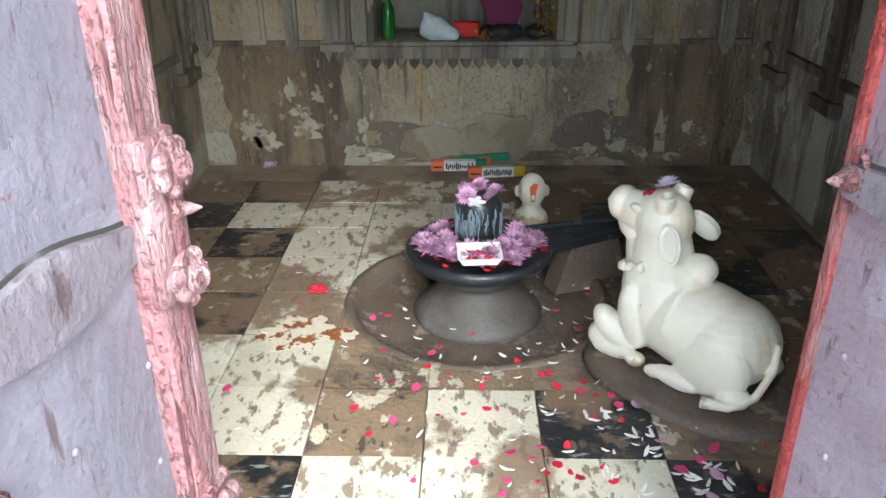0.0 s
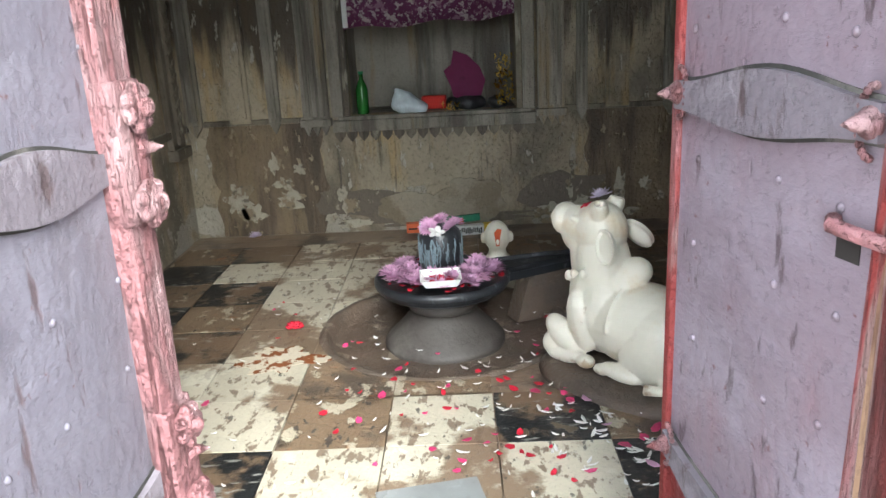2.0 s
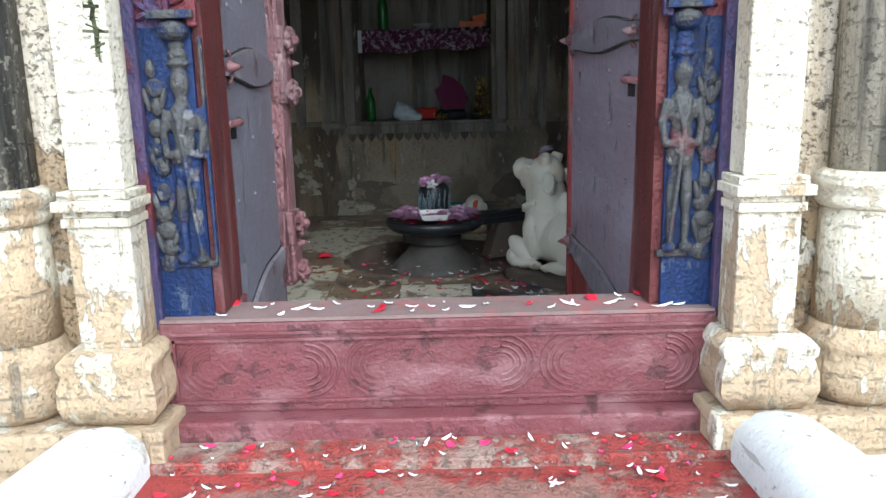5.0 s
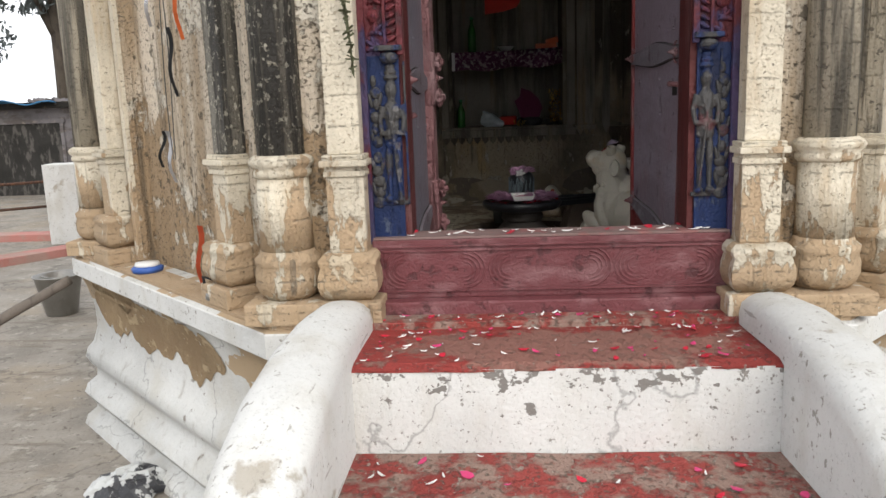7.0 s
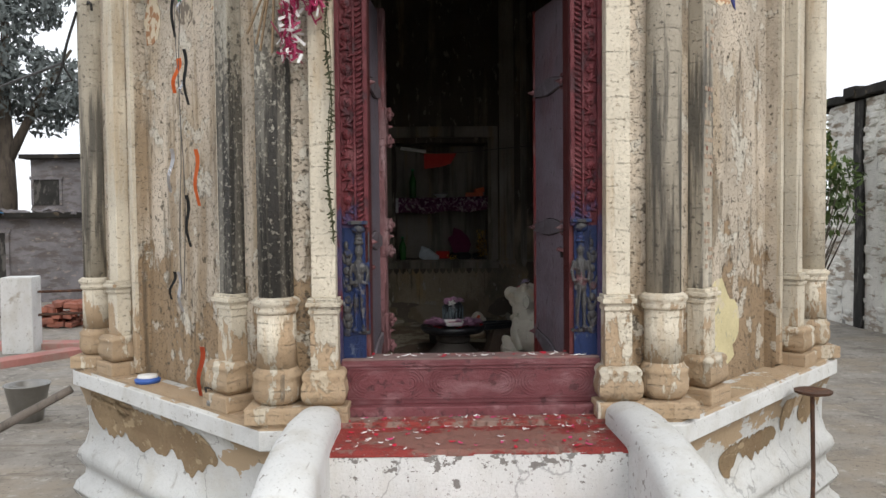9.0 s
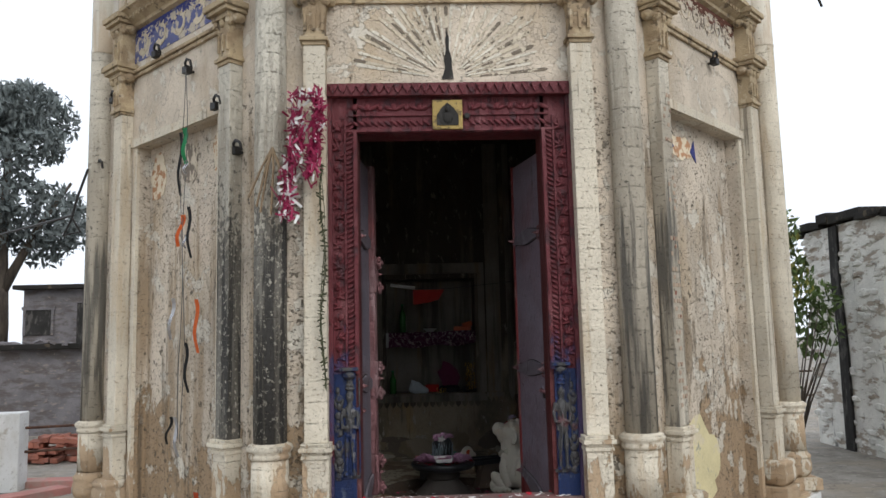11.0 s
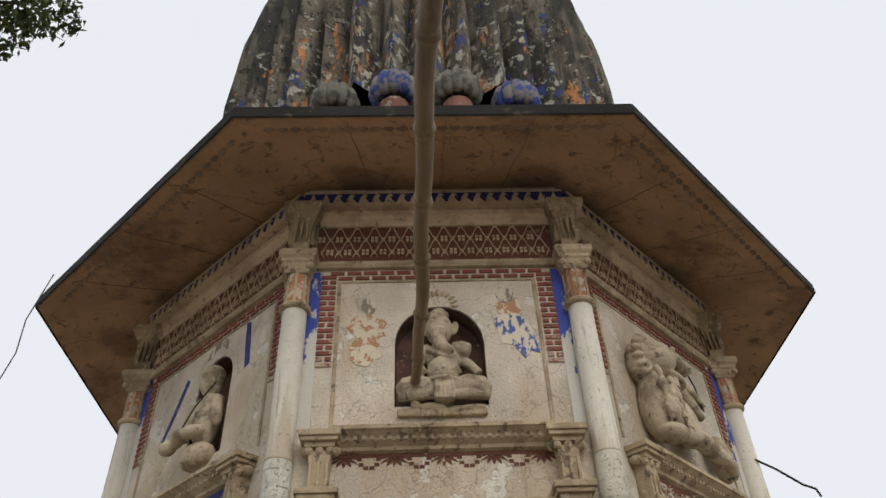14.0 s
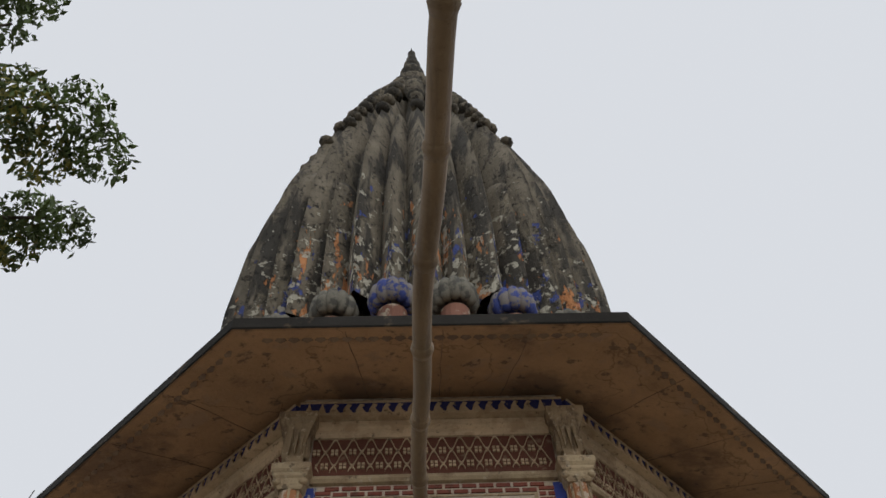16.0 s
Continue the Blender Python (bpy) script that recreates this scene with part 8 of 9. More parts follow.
M["paint_orange"] = worn("faded_orange_mural", (0.44, 0.24, 0.13), [((0.62, 0.54, 0.40), (16, 16, 16), 0.46, 0.50, 0.95, None)], 0.9, 0.2, 90, 0.1)
M["paint_blue"] = worn("faded_blue_mural", (0.09, 0.12, 0.32), [((0.62, 0.54, 0.40), (18, 18, 9), 0.48, 0.52, 0.95, None)], 0.9, 0.2, 90, 0.1)
M["paint_grey"] = worn("faded_grey_mural", (0.24, 0.20, 0.16), [((0.58, 0.50, 0.38), (18, 18, 9), 0.50, 0.55, 0.95, None)], 0.9, 0.2, 90, 0.1)
M["scroll_blue"] = worn("worn_blue_frieze_paint", (0.11, 0.12, 0.24), [((0.46, 0.40, 0.30), (13, 13, 13), 0.48, 0.54, 0.9, None)], 0.9, 0.3, 90, 0.12)
M["scroll_cream"] = worn("cream_frieze_paint", (0.56, 0.48, 0.35), [((0.30, 0.24, 0.17), (14, 14, 14), 0.54, 0.60, 0.8, None)], 0.9, 0.3, 90, 0.12)
patch("mural", mF, blob(-0.46, 4.24, 0.12, 0.11, 1), "paint_orange", "faded orange patch of an old wall painting")
patch("mural", mF, blob(-0.46, 4.41, 0.05, 0.06, 2), "paint_grey", "faded grey patch of an old wall painting", -0.006)
patch("mural", mF, blob(-0.47, 4.06, 0.10, 0.10, 3), "paint_orange", "faded orange patch of an old wall painting", -0.0045)
patch("mural", mF, blob(0.47, 4.38, 0.08, 0.08, 4), "paint_orange", "faded orange patch of an old wall painting")
patch("mural", mF, blob(0.45, 4.48, 0.055, 0.06, 5), "paint_grey", "faded grey patch of an old wall painting", -0.006)
patch("mural", mF, [(0.36, 4.28), (0.42, 4.33), (0.55, 4.30), (0.60, 4.22), (0.64, 4.02), (0.58, 4.04), (0.54, 3.98), (0.48, 4.08), (0.40, 4.10)], "paint_blue", "faded blue patch of an old wall painting", -0.0045)
patch("mural", mL, [(0.42, 4.60), (0.47, 4.58), (0.50, 4.40), (0.52, 4.22), (0.47, 4.20), (0.44, 4.38)], "navy", "dark painted bird shape beside the niche")
patch("mural", mL, [(-0.30, 4.45), (-0.26, 4.42), (-0.36, 4.22), (-0.52, 3.95), (-0.54, 3.98), (-0.40, 4.25)], "navy", "dark painted bird shape beside the niche")
patch("mural", mL, [(0.10 + 0.16 * math.cos(a), 4.47 + 0.14 * math.sin(a)) for a in (0.2, 0.6, 1.0, 1.4, 1.8, 2.2, 2.6, 2.9)] + [(0.10 + 0.09 * math.cos(a), 4.47 + 0.08 * math.sin(a)) for a in (2.9, 2.2, 1.5, 0.8, 0.2)], "paint_grey", "dark painted halo over the niche")
patch("mural", mL, [(-0.60, 3.13), (0.60, 3.13), (0.60, 3.345), (-0.60, 3.345)], "scroll_blue", "faded blue painted frieze ground")
for j in range(5):
    b = bmesh.new()
    u = -0.48 + 0.24 * j
    arc = [(u + 0.075 * math.cos(a), 3.235 + 0.075 * math.sin(a)) for a in [-2.6 + 4.2 * i / 14 for i in range(15)]]
    back = [(u + 0.012 + 0.040 * math.cos(a), 3.240 + 0.042 * math.sin(a)) for a in [1.6 - 4.2 * i / 14 for i in range(15)]]
    prism(b, arc + back, -0.006, 0.0)
    for k in range(4):
        a = 0.4 + 0.55 * k
        prism(b, [(u + 0.06 * math.cos(a), 3.235 + 0.06 * math.sin(a)), (u + 0.115 * math.cos(a + 0.25), 3.235 + 0.10 * math.sin(a + 0.25)), (u + 0.07 * math.cos(a + 0.5), 3.235 + 0.07 * math.sin(a + 0.5))], -0.0055, 0.0)
    o = tagged(part("mural", b, M["scroll_cream"]), "cream painted scroll of the faded frieze", "painting", "faded paintings", "structure")
    o.matrix_basis = mL
b = bmesh.new()
rr = random.Random(61)
for j in range(7):
    u = -0.50 + 0.165 * j
    flip = 1 if j % 2 else -1
    tube(b, [(u + r * math.cos(a), -0.001, 3.25 + flip * r * math.sin(a)) for r, a in [(0.070 - 0.0028 * i, 0.42 * i) for i in range(22)]], 0.0055, 5)
    for k in range(9):
        a = rr.uniform(0, 6.28)
        ell(b, (u + 0.082 * math.cos(a), -0.001, 3.25 + 0.075 * math.sin(a)), (0.020, 0.003, 0.008), u=7, v=4, rot=(0, rr.uniform(0, 180), 0))
o = tagged(part("mural", b, M["paint_grey"]), "faded grey painted vine scrolls", "painting", "faded paintings", "structure")
o.matrix_basis = mR
patch("mural", mL @ turn(0, 0.075), blob(-0.38, 2.32, 0.10, 0.16, 12), "paint_orange", "faded orange painting at the panel's top")
patch("mural", mL @ turn(0, 0.075), blob(0.02, 2.35, 0.10, 0.13, 13), "paint_grey", "faded grey painting at the panel's top")
patch("mural", mL @ turn(0, 0.075), blob(0.38, 2.36, 0.09, 0.14, 14), "paint_orange", "faded orange painting at the panel's top")
patch("mural", mR @ turn(0, 0.075), blob(-0.18, 2.37, 0.15, 0.07, 15), "paint_orange", "faded orange painting at the panel's top")
patch("mural", mR @ turn(0, 0.072), [(-0.36, 2.44), (-0.28, 2.36), (-0.34, 2.33)], "navy", "dark blue painted tip")
patch("mural", mR @ turn(0, 0.072), [(0.0, 2.44), (-0.06, 2.36), (0.02, 2.30)], "navy", "dark blue painted tip")
# patch of old yellow wash and grime low on the slanting wall
M["yellow_wash"] = worn("old_yellow_wash", (0.66, 0.58, 0.34), [((0.20, 0.22, 0.22), (9, 9, 9), 0.55, 0.62, 0.8, None), ((0.55, 0.48, 0.36), (5, 5, 5), 0.55, 0.6, 0.7, None)], 0.9, 0.3)
patch("wash_patch", mR @ turn(0, 0.075), blob(-0.18, 0.45, 0.30, 0.24, 16, 30, 0.5), "yellow_wash", "patch of old yellow wash with grime")
# sunburst of scratched rays over the door, with its soot streak
rays = thing("sunburst_relief", "scratched pale plaster rays fanning over the door", "relief", mF @ turn(0.0, 0.0, 2.60), kind="structure")
M["ray"] = worn("pale_scratched_plaster", (0.72, 0.67, 0.56), [((0.56, 0.485, 0.365), (9, 9, 9), 0.50, 0.56, 0.95, None), ((0.36, 0.29, 0.20), (30, 30, 30), 0.56, 0.60, 0.85, None)], 0.9, 0.6)
M["ray_dark"] = worn("sooty_scratched_plaster", (0.20, 0.165, 0.125), [((0.58, 0.51, 0.39), (12, 12, 12), 0.46, 0.52, 0.95, None)], 0.9, 0.6)
rr = random.Random(19)
for k in range(41):
    a = math.radians(5 + 170 * k / 40 + rr.uniform(-1.2, 1.2))
    zx = min(rr.uniform(0.40, 0.56), 0.40 / max(0.05, math.sin(a)))
    r0 = rr.uniform(0.08, 0.16)
    bm = bmesh.new()
    c, s = math.cos(a), math.sin(a)
    w0, w1 = 0.003, rr.uniform(0.006, 0.013)
    y = -0.004 if k % 2 else -0.003
    if k % 2 == 0 and rr.random() < 0.3:
        continue
    prism(bm, [(r0 * c - w0 * s, r0 * s + w0 * c), (zx * c - w1 * s, zx * s + w1 * c), (zx * c * 1.03, zx * s * 1.03), (zx * c + w1 * s, zx * s - w1 * c), (r0 * c + w0 * s, r0 * s - w0 * c)], y, 0.0)
    part("ray", bm, M["ray"] if k % 2 else M["ray_dark"], rays)
bm = bmesh.new()
prism(bm, [(-0.034, 0.0), (0.030, 0.0), (0.022, 0.07), (0.022, 0.11), (0.008, 0.17), (0.010, 0.23), (-0.002, 0.27), (-0.010, 0.22), (-0.008, 0.16), (-0.020, 0.11), (-0.014, 0.06)], -0.006, 0.0)
part("soot_streak", bm, M["soot_and_shade"], rays, "black soot streak over the lintel")

# ---------------------------------------------------------------- iron hooks, streamers, garlands
def hook(m, u, z, flip=1):
    t = thing("iron_hook", "bent black iron hook fixed in the wall", "hook", m @ turn(u, 0, z), "wall hooks")
    b = bmesh.new()
    tube(b, [(0, 0, 0), (0, -0.05, 0.0), (flip * 0.02, -0.07, 0.035), (flip * 0.06, -0.08, 0.045), (flip * 0.10, -0.08, 0.025), (flip * 0.115, -0.08, -0.02)], 0.008, 8)
    part("bent_rod", b, M["black"], t, smooth=True)
    b = bmesh.new()
    bx(b, -0.03, 0.025, -0.065, -0.02, -0.02, 0.025, bevel=0.006)
    part("clamp", b, M["black"], t)


hl = FACES["left_slant"][1]
for u, z in ((0.84, 2.87), (1.24, 3.08), (1.85, 2.92), (0.51, 2.57), (0.30, 2.27)):
    hook(mL, hl - u, z)
hook(mL, -hl + 0.02, 2.47)
hook(mR, -hl + 1.17, 2.97, -1)
bm = bmesh.new()
rr = random.Random(2)
for off in (0.0, 0.03):
    tube(bm, [(hl - 0.82 + 0.02 * math.sin(z * 5 + off * 60) + off, -0.075, z) for z in [2.86 - 0.12 * i for i in range(19)]], 0.0022, 5)
ob = tagged(part("hanging_wire", bm, M["wire"]), "thin kinked wires hanging from a hook", "wire")
ob.matrix_basis = mL


def ribbon(m, u, z0, z1, w, key, label, lean=0.0):
    b = bmesh.new()
    n = 8
    rows = []
    for i in range(n + 1):
        f = i / n
        ww = w * 0.85 * (1 - 0.45 * f)
        x = u + lean * f + 0.004 * math.sin(f * 6)
        y = -0.085 + 0.01 * math.sin(f * 7 + u)
        rows.append((b.verts.new((x - ww / 2, y, z0 + (z1 - z0) * f)), b.verts.new((x + ww / 2, y + 0.008, z0 + (z1 - z0) * f))))
    for p, q in zip(rows, rows[1:]):
        b.faces.new((p[0], p[1], q[1], q[0]))
    bmesh.ops.solidify(b, geom=list(b.faces), thickness=0.003)
    o = tagged(part("ribbon", b, M[key]), label, "ribbon", "ribbon streamers")
    o.matrix_basis = m


for u, z0, z1, w, key, label, lean in ((0.80, 2.50, 2.28, 0.05, "green", "green ribbon tied to the hanging wire", 0.02), (0.84, 2.48, 2.10, 0.03, "ribbon_black", "black ribbon tied to the hanging wire", 0.0), (0.78, 2.30, 2.22, 0.03, "silver", "silver ribbon scrap on the wire", 0.0),
                                       (0.80, 1.98, 1.80, 0.05, "orange", "orange ribbon tied to the hanging wire", -0.06), (0.74, 2.02, 1.72, 0.028, "ribbon_black", "black ribbon tied to the hanging wire", 0.03), (0.77, 1.86, 1.78, 0.03, "silver", "silver ribbon scrap on the wire", 0.0),
                                       (0.90, 1.50, 1.26, 0.035, "silver", "silver ribbon tied to the hanging wire", -0.03), (0.64, 1.48, 1.18, 0.035, "orange", "orange ribbon tied to the hanging wire", 0.02), (0.75, 1.24, 0.96, 0.03, "ribbon_black", "black ribbon tied to the hanging wire", 0.03),
                                       (0.86, 0.82, 0.60, 0.03, "silver", "silver ribbon tied to the hanging wire", 0.04), (0.90, 0.82, 0.66, 0.025, "ribbon_black", "dark ribbon tied to the hanging wire", -0.05)):
    ribbon(mL, hl - u, z0, z1, w, key, label, lean)
# orange cloth strip and pot on the ledge
ribbon(FACES["left_slant"][0], hl - 0.62, 0.43, 0.16, 0.045, "vermilion", "orange cloth strip hanging over the ledge", -0.03)
pot = thing("small_pot", "small blackened metal pot on the ledge", "pot", turn(-1.30, 0.24, 0.148))
bm = bmesh.new()
lathe(bm, [(0.03, 0), (0.045, 0.015), (0.042, 0.04), (0.034, 0.045), (0.04, 0.055)], 18)
part("body", bm, M["steel"], pot, smooth=True)
bm = bmesh.new()
tube(bm, [(-0.04, 0, 0.05), (-0.05, 0, 0.10), (0.0, 0, 0.09), (0.03, 0, 0.06)], 0.008, 6)
part("handle", bm, M["black"], pot)
d = thing("plastic_dish", "white and blue plastic dish lying on the ledge", "dish", turn(-1.87, 0.87, 0.148))
bm = bmesh.new()
lathe(bm, [(0.07, 0), (0.075, 0.02), (0.06, 0.03)], 22)
part("rim", bm, M["blue_plastic"], d, smooth=True)
bm = bmesh.new()
lathe(bm, [(0.06, 0.028), (0.055, 0.045), (0.01, 0.047)], 22)
part("top", bm, M["plate"], d, smooth=True)
# tinsel garland beside the doorway
for key, n, seed, lab in (("tinsel_red", 720, 41, "shaggy red tinsel garland hung on the pilaster"), ("petal_white", 230, 42, "silvery white tufts in the tinsel garland")):
    r = random.Random(seed)
    bm = bmesh.new()
    for k in range(n):
        f = r.random()
        strand = r.random() < 0.55
        if strand:
            cx, cz, wd = -0.80 + 0.03 * math.sin(f * 6), 2.45 - 0.62 * f, 0.045
        else:
            cx, cz, wd = -0.665 - 0.05 * f ** 2, 2.47 - 0.42 * f, 0.035
        if f < 0.08:
            cx, cz = r.uniform(-0.80, -0.66), 2.46
        if key == "petal_white" and not strand and r.random() < 0.8:
            continue
        q = pose(cx + r.gauss(0, wd * 0.42), -0.15 + r.uniform(-0.04, 0.04), cz + r.gauss(0, 0.02), r.uniform(0, 360), r.uniform(0, 360), r.uniform(0, 360))
        l = r.uniform(0.018, 0.034)
        bx(bm, -l, l, -0.005 if key == "tinsel_red" else -0.008, 0.005, -0.0006, 0.0006, q)
    tagged(part("tinsel_garland", bm, M[key]), lab, "garland", kind="stuff")
r = random.Random(44)
bm = bmesh.new()
for k in range(170):
    f = k / 170
    q = pose(-0.655 - 0.012 * math.sin(f * 11), -0.10, 2.12 - 1.13 * f, r.uniform(-60, 60), r.uniform(0, 360), r.uniform(0, 360))
    l = r.uniform(0.010, 0.026)
    bx(bm, -l, l, -0.004, 0.004, -0.0006, 0.0006, q)
tube(bm, [(-0.655 - 0.012 * math.sin(i / 20 * 11), -0.098, 2.40 - 1.41 * i / 20) for i in range(21)], 0.002, 5)
tagged(part("leaf_garland", bm, plain("dried_leaf", (0.085, 0.09, 0.045), 0.8)), "thin dried leaf garland down the pilaster", "garland", kind="stuff")
bm = bmesh.new()
r = random.Random(46)
for k in range(7):
    a = r.uniform(-1, 1)
    tube(bm, [(-0.90, -0.13, 2.20), (-0.90 + 0.05 * a, -0.15, 2.10), (-0.92 + 0.10 * a, -0.15, 1.95 - 0.1 * r.random())], 0.006, 5)
tagged(part("dry_stalks", bm, M["bamboo"]), "bundle of dry stalks tied to the column", "stalks", kind="stuff")

# bamboo pole reaching out of the niche
pole = thing("bamboo_pole", "long jointed bamboo pole reaching out from the niche", "pole")
P0, P1 = Vector((-0.165, 0.02, 3.80)), Vector((-0.03, -4.6, 3.26))
bm = bmesh.new()
pts, rad = [], []
for i in range(45):
    f = i / 44
    c = P0.lerp(P1, f)
    c.z += 0.10 * math.sin(math.pi * f) * -0.6
    c.x += 0.014 * math.sin(f * 9) + 0.006 * math.sin(f * 31)
    pts.append(c)
    rad.append(0.030 + 0.008 * f)
tube(bm, pts, rad, 14)
part("cane", bm, M["bamboo"], pole, smooth=True)
for i in (4, 9, 14, 18, 22, 26, 30, 34, 38, 42):
    bm = bmesh.new()
    d = (pts[i + 1] - pts[i]).normalized()
    lathe(bm, [(rad[i], -0.035), (rad[i] + 0.006, -0.012), (rad[i] + 0.009, -0.003), (rad[i] + 0.004, 0.003), (rad[i] + 0.007, 0.008), (rad[i], 0.024)], 14, Matrix.Translation(pts[i]) @ d.to_track_quat("Z", "Y").to_matrix().to_4x4())
    part("node", bm, M["bamboo"], pole, smooth=True)

bm = bmesh.new()
tube(bm, [(2.37, 1.42, 3.95), (2.55, 1.36, 3.80), (2.70, 1.33, 3.66), (2.78, 1.32, 3.62), (2.80, 1.32, 3.56)], 0.009, 7)
tagged(part("cable_end", bm, M["black"]), "stiff black cable end jutting from the wall", "cable")
bm = bmesh.new()
tube(bm, [(-2.46, 1.40, 2.46), (-2.52, 1.38, 2.25), (-2.56, 1.40, 2.12), (-2.50, 1.40, 2.02), (-2.62, 1.42, 2.0), (-2.56, 1.42, 2.14), (-4.5, 3.9, 2.35), (-9, 11.5, 3.6)], 0.009, 6)
tagged(part("power_cable", bm, M["black"]), "black cable looped at the corner and strung away", "cable")
bm = bmesh.new()
tube(bm, [(-3.05, 0.80, 5.36), (-3.12, 0.78, 4.9), (-3.10, 0.78, 4.6), (-3.17, 0.77, 4.2)], 0.005, 5)
tagged(part("dangling_wire", bm, M["wire"]), "thin wire dangling from the eave", "wire")

# ---------------------------------------------------------------- courtyard things
bucket = thing("metal_bucket", "dull galvanised metal bucket on the paving", "bucket", turn(-4.15, 3.9, GROUND) @ Matrix.Scale(0.76, 4))
bm = bmesh.new()
lathe(bm, [(0.17, 0), (0.18, 0.02), (0.265, 0.46), (0.285, 0.475), (0.28, 0.485), (0.255, 0.47), (0.165, 0.03), (0.01, 0.028)], 32)
part("pail", bm, M["steel"], bucket, smooth=True)
bm = bmesh.new()
tube(bm, [(0.275 * math.cos(a), 0.04, 0.47 - 0.05 * math.sin(a)) for a in [math.pi * i / 12 for i in range(13)]], 0.007, 6)
part("bail_handle", bm, M["steel"], bucket)
bm = bmesh.new()
pts = [Vector((-2.50, 1.27, 0.03)).lerp(Vector((-4.1, 0.75, -0.83)), i / 12) for i in range(13)]
tube(bm, [p + 0.012 * noise.noise_vector(p * 3) for p in pts], [0.026 + 0.012 * i / 12 for i in range(13)], 10)
tagged(part("wooden_pole", bm, M["wood_grey"], smooth=True), "grey weathered wooden pole leaning on the plinth corner", "pole")
bm = bmesh.new()
r = random.Random(9)
bmesh.ops.create_icosphere(bm, subdivisions=3, radius=1.0)
for v in bm.verts:
    v.co = Vector((v.co.x * 0.20, v.co.y * 0.13, max(0.0, v.co.z) * 0.11)) + 0.05 * noise.noise_vector(v.co * 3.1)
    v.co.z = max(0.001, v.co.z)
ob = tagged(part("crumpled_wrapper", bm, worn("crumpled_foil", (0.50, 0.51, 0.50), [((0.03, 0.03, 0.035), (9, 9, 9), 0.52, 0.54, 0.95, None)], 0.35, 0.5, 40, 0.1, own=True)), "crumpled silver and black foil bag on the paving", "litter")
ob.matrix_basis = turn(-1.93, 0.58, GROUND, 20)
stand = thing("iron_stand", "rusty iron rod stand with flat round head", "stand", turn(2.01, 0.66, GROUND))
bm = bmesh.new()
tube(bm, [(0, 0, 0), (0.005, 0, 0.45), (-0.005, 0, 0.92)], 0.013, 8)
part("rod", bm, M["iron"], stand)
bm = bmesh.new()
lathe(bm, [(0.02, 0.905), (0.10, 0.925), (0.105, 0.94), (0.02, 0.935)], 20)
part("head", bm, M["iron"], stand)
bm = bmesh.new()
lathe(bm, [(0.14, 0.0), (0.14, 0.015), (0.02, 0.03)], 20)
part("foot", bm, M["iron"], stand)
bm = bmesh.new()
tube(bm, [(1.2 + 0.10 * math.cos(a), -0.75 + 0.08 * math.sin(a), GROUND + 0.015) for a in [0.5 * i for i in range(14)]], 0.012, 6)
tagged(part("hose_coil", bm, M["black"]), "short coil of black hose on the paving", "hose")

# low red-edged platform with white posts and rails
bm = bmesh.new()
bx(bm, -30, 0.0, 0.0, 0.35, -0.02, 0.10, turn(-5.2, 7.6, GROUND, 60 - 90 + 85), bevel=0.01)
tagged(part("platform_edge", bm, M["redledge"]), "low red-painted concrete kerb", "kerb", kind="structure")
bm = bmesh.new()
bx(bm, -12, 3.2, 0.0, 0.35, -0.02, 0.10, turn(-5.4, 8.1, GROUND, 0), bevel=0.01)
tagged(part("platform_edge", bm, M["redledge"]), "low red-painted concrete kerb", "kerb", kind="structure")
for x, y in ((-6.3, 7.95), (-10.4, 5.4)):
    t = thing("fence_post", "square whitewashed concrete fence post", "post", turn(x, y, GROUND, 8), "fence posts")
    bm = bmesh.new()
    bx(bm, -0.22, 0.22, -0.2, 0.2, 0, 1.14, bevel=0.02)
    part("post_shaft", bm, M["white"], t)
rails = thing("pipe_rail", "thin rusty pipe rails of the courtyard fence", "rail")
for z in (0.05, -0.30):
    bm = bmesh.new()
    tube(bm, [(-6.3, 7.95, z), (-2.2, 9.4, z)], 0.02, 8)
    part("pipe", bm, M["iron"], rails)
    bm = bmesh.new()
    tube(bm, [(-6.3, 7.95, z), (-10.4, 5.4, z - 0.03)], 0.02, 8)
    part("pipe", bm, M["iron"], rails)
railr = thing("pipe_rail", "thin rusty pipe rails beside the bush", "rail")
for z in (0.0, 0.45):
    bm = bmesh.new()
    tube(bm, [(4.2, 10.2, z), (7.3, 10.6, z)], 0.018, 8)
    part("pipe", bm, M["iron"], railr)
bm = bmesh.new()
bx(bm, -0.06, 0.06, -0.06, 0.06, -0.02, 1.4, turn(4.2, 10.2, GROUND))
part("rail_post", bm, M["iron"], railr)

# heap of loose bricks
rb = random.Random(17)
b = bmesh.new()
bx(b, -0.115, 0.115, -0.055, 0.055, 0, 0.07, bevel=0.006)
bme = finish(b)
bme.materials.append(worn("loose_brick", (0.36, 0.14, 0.095), [((0.20, 0.10, 0.08), 6, 0.5, 0.6, 0.7, None)], 0.95, 0.4, 40, 0.2))
heap = thing("brick_heap", "heap of loose red bricks behind the fence", "brick heap")
for k in range(150):
    row = k % 5
    ob = part("brick", bme, None, heap)
    ob.matrix_basis = pose(-7.0 + rb.uniform(-0.9, 1.9), 10.6 + 0.12 * row + rb.uniform(-0.1, 0.1), GROUND + 0.09 * (k // 30) + rb.uniform(0, 0.03), rb.uniform(-8, 8), rb.uniform(-8, 8), rb.choice((0, 0, 90)) + rb.uniform(-14, 14)) @ Matrix.Scale(1.25, 4)

# far brick houses


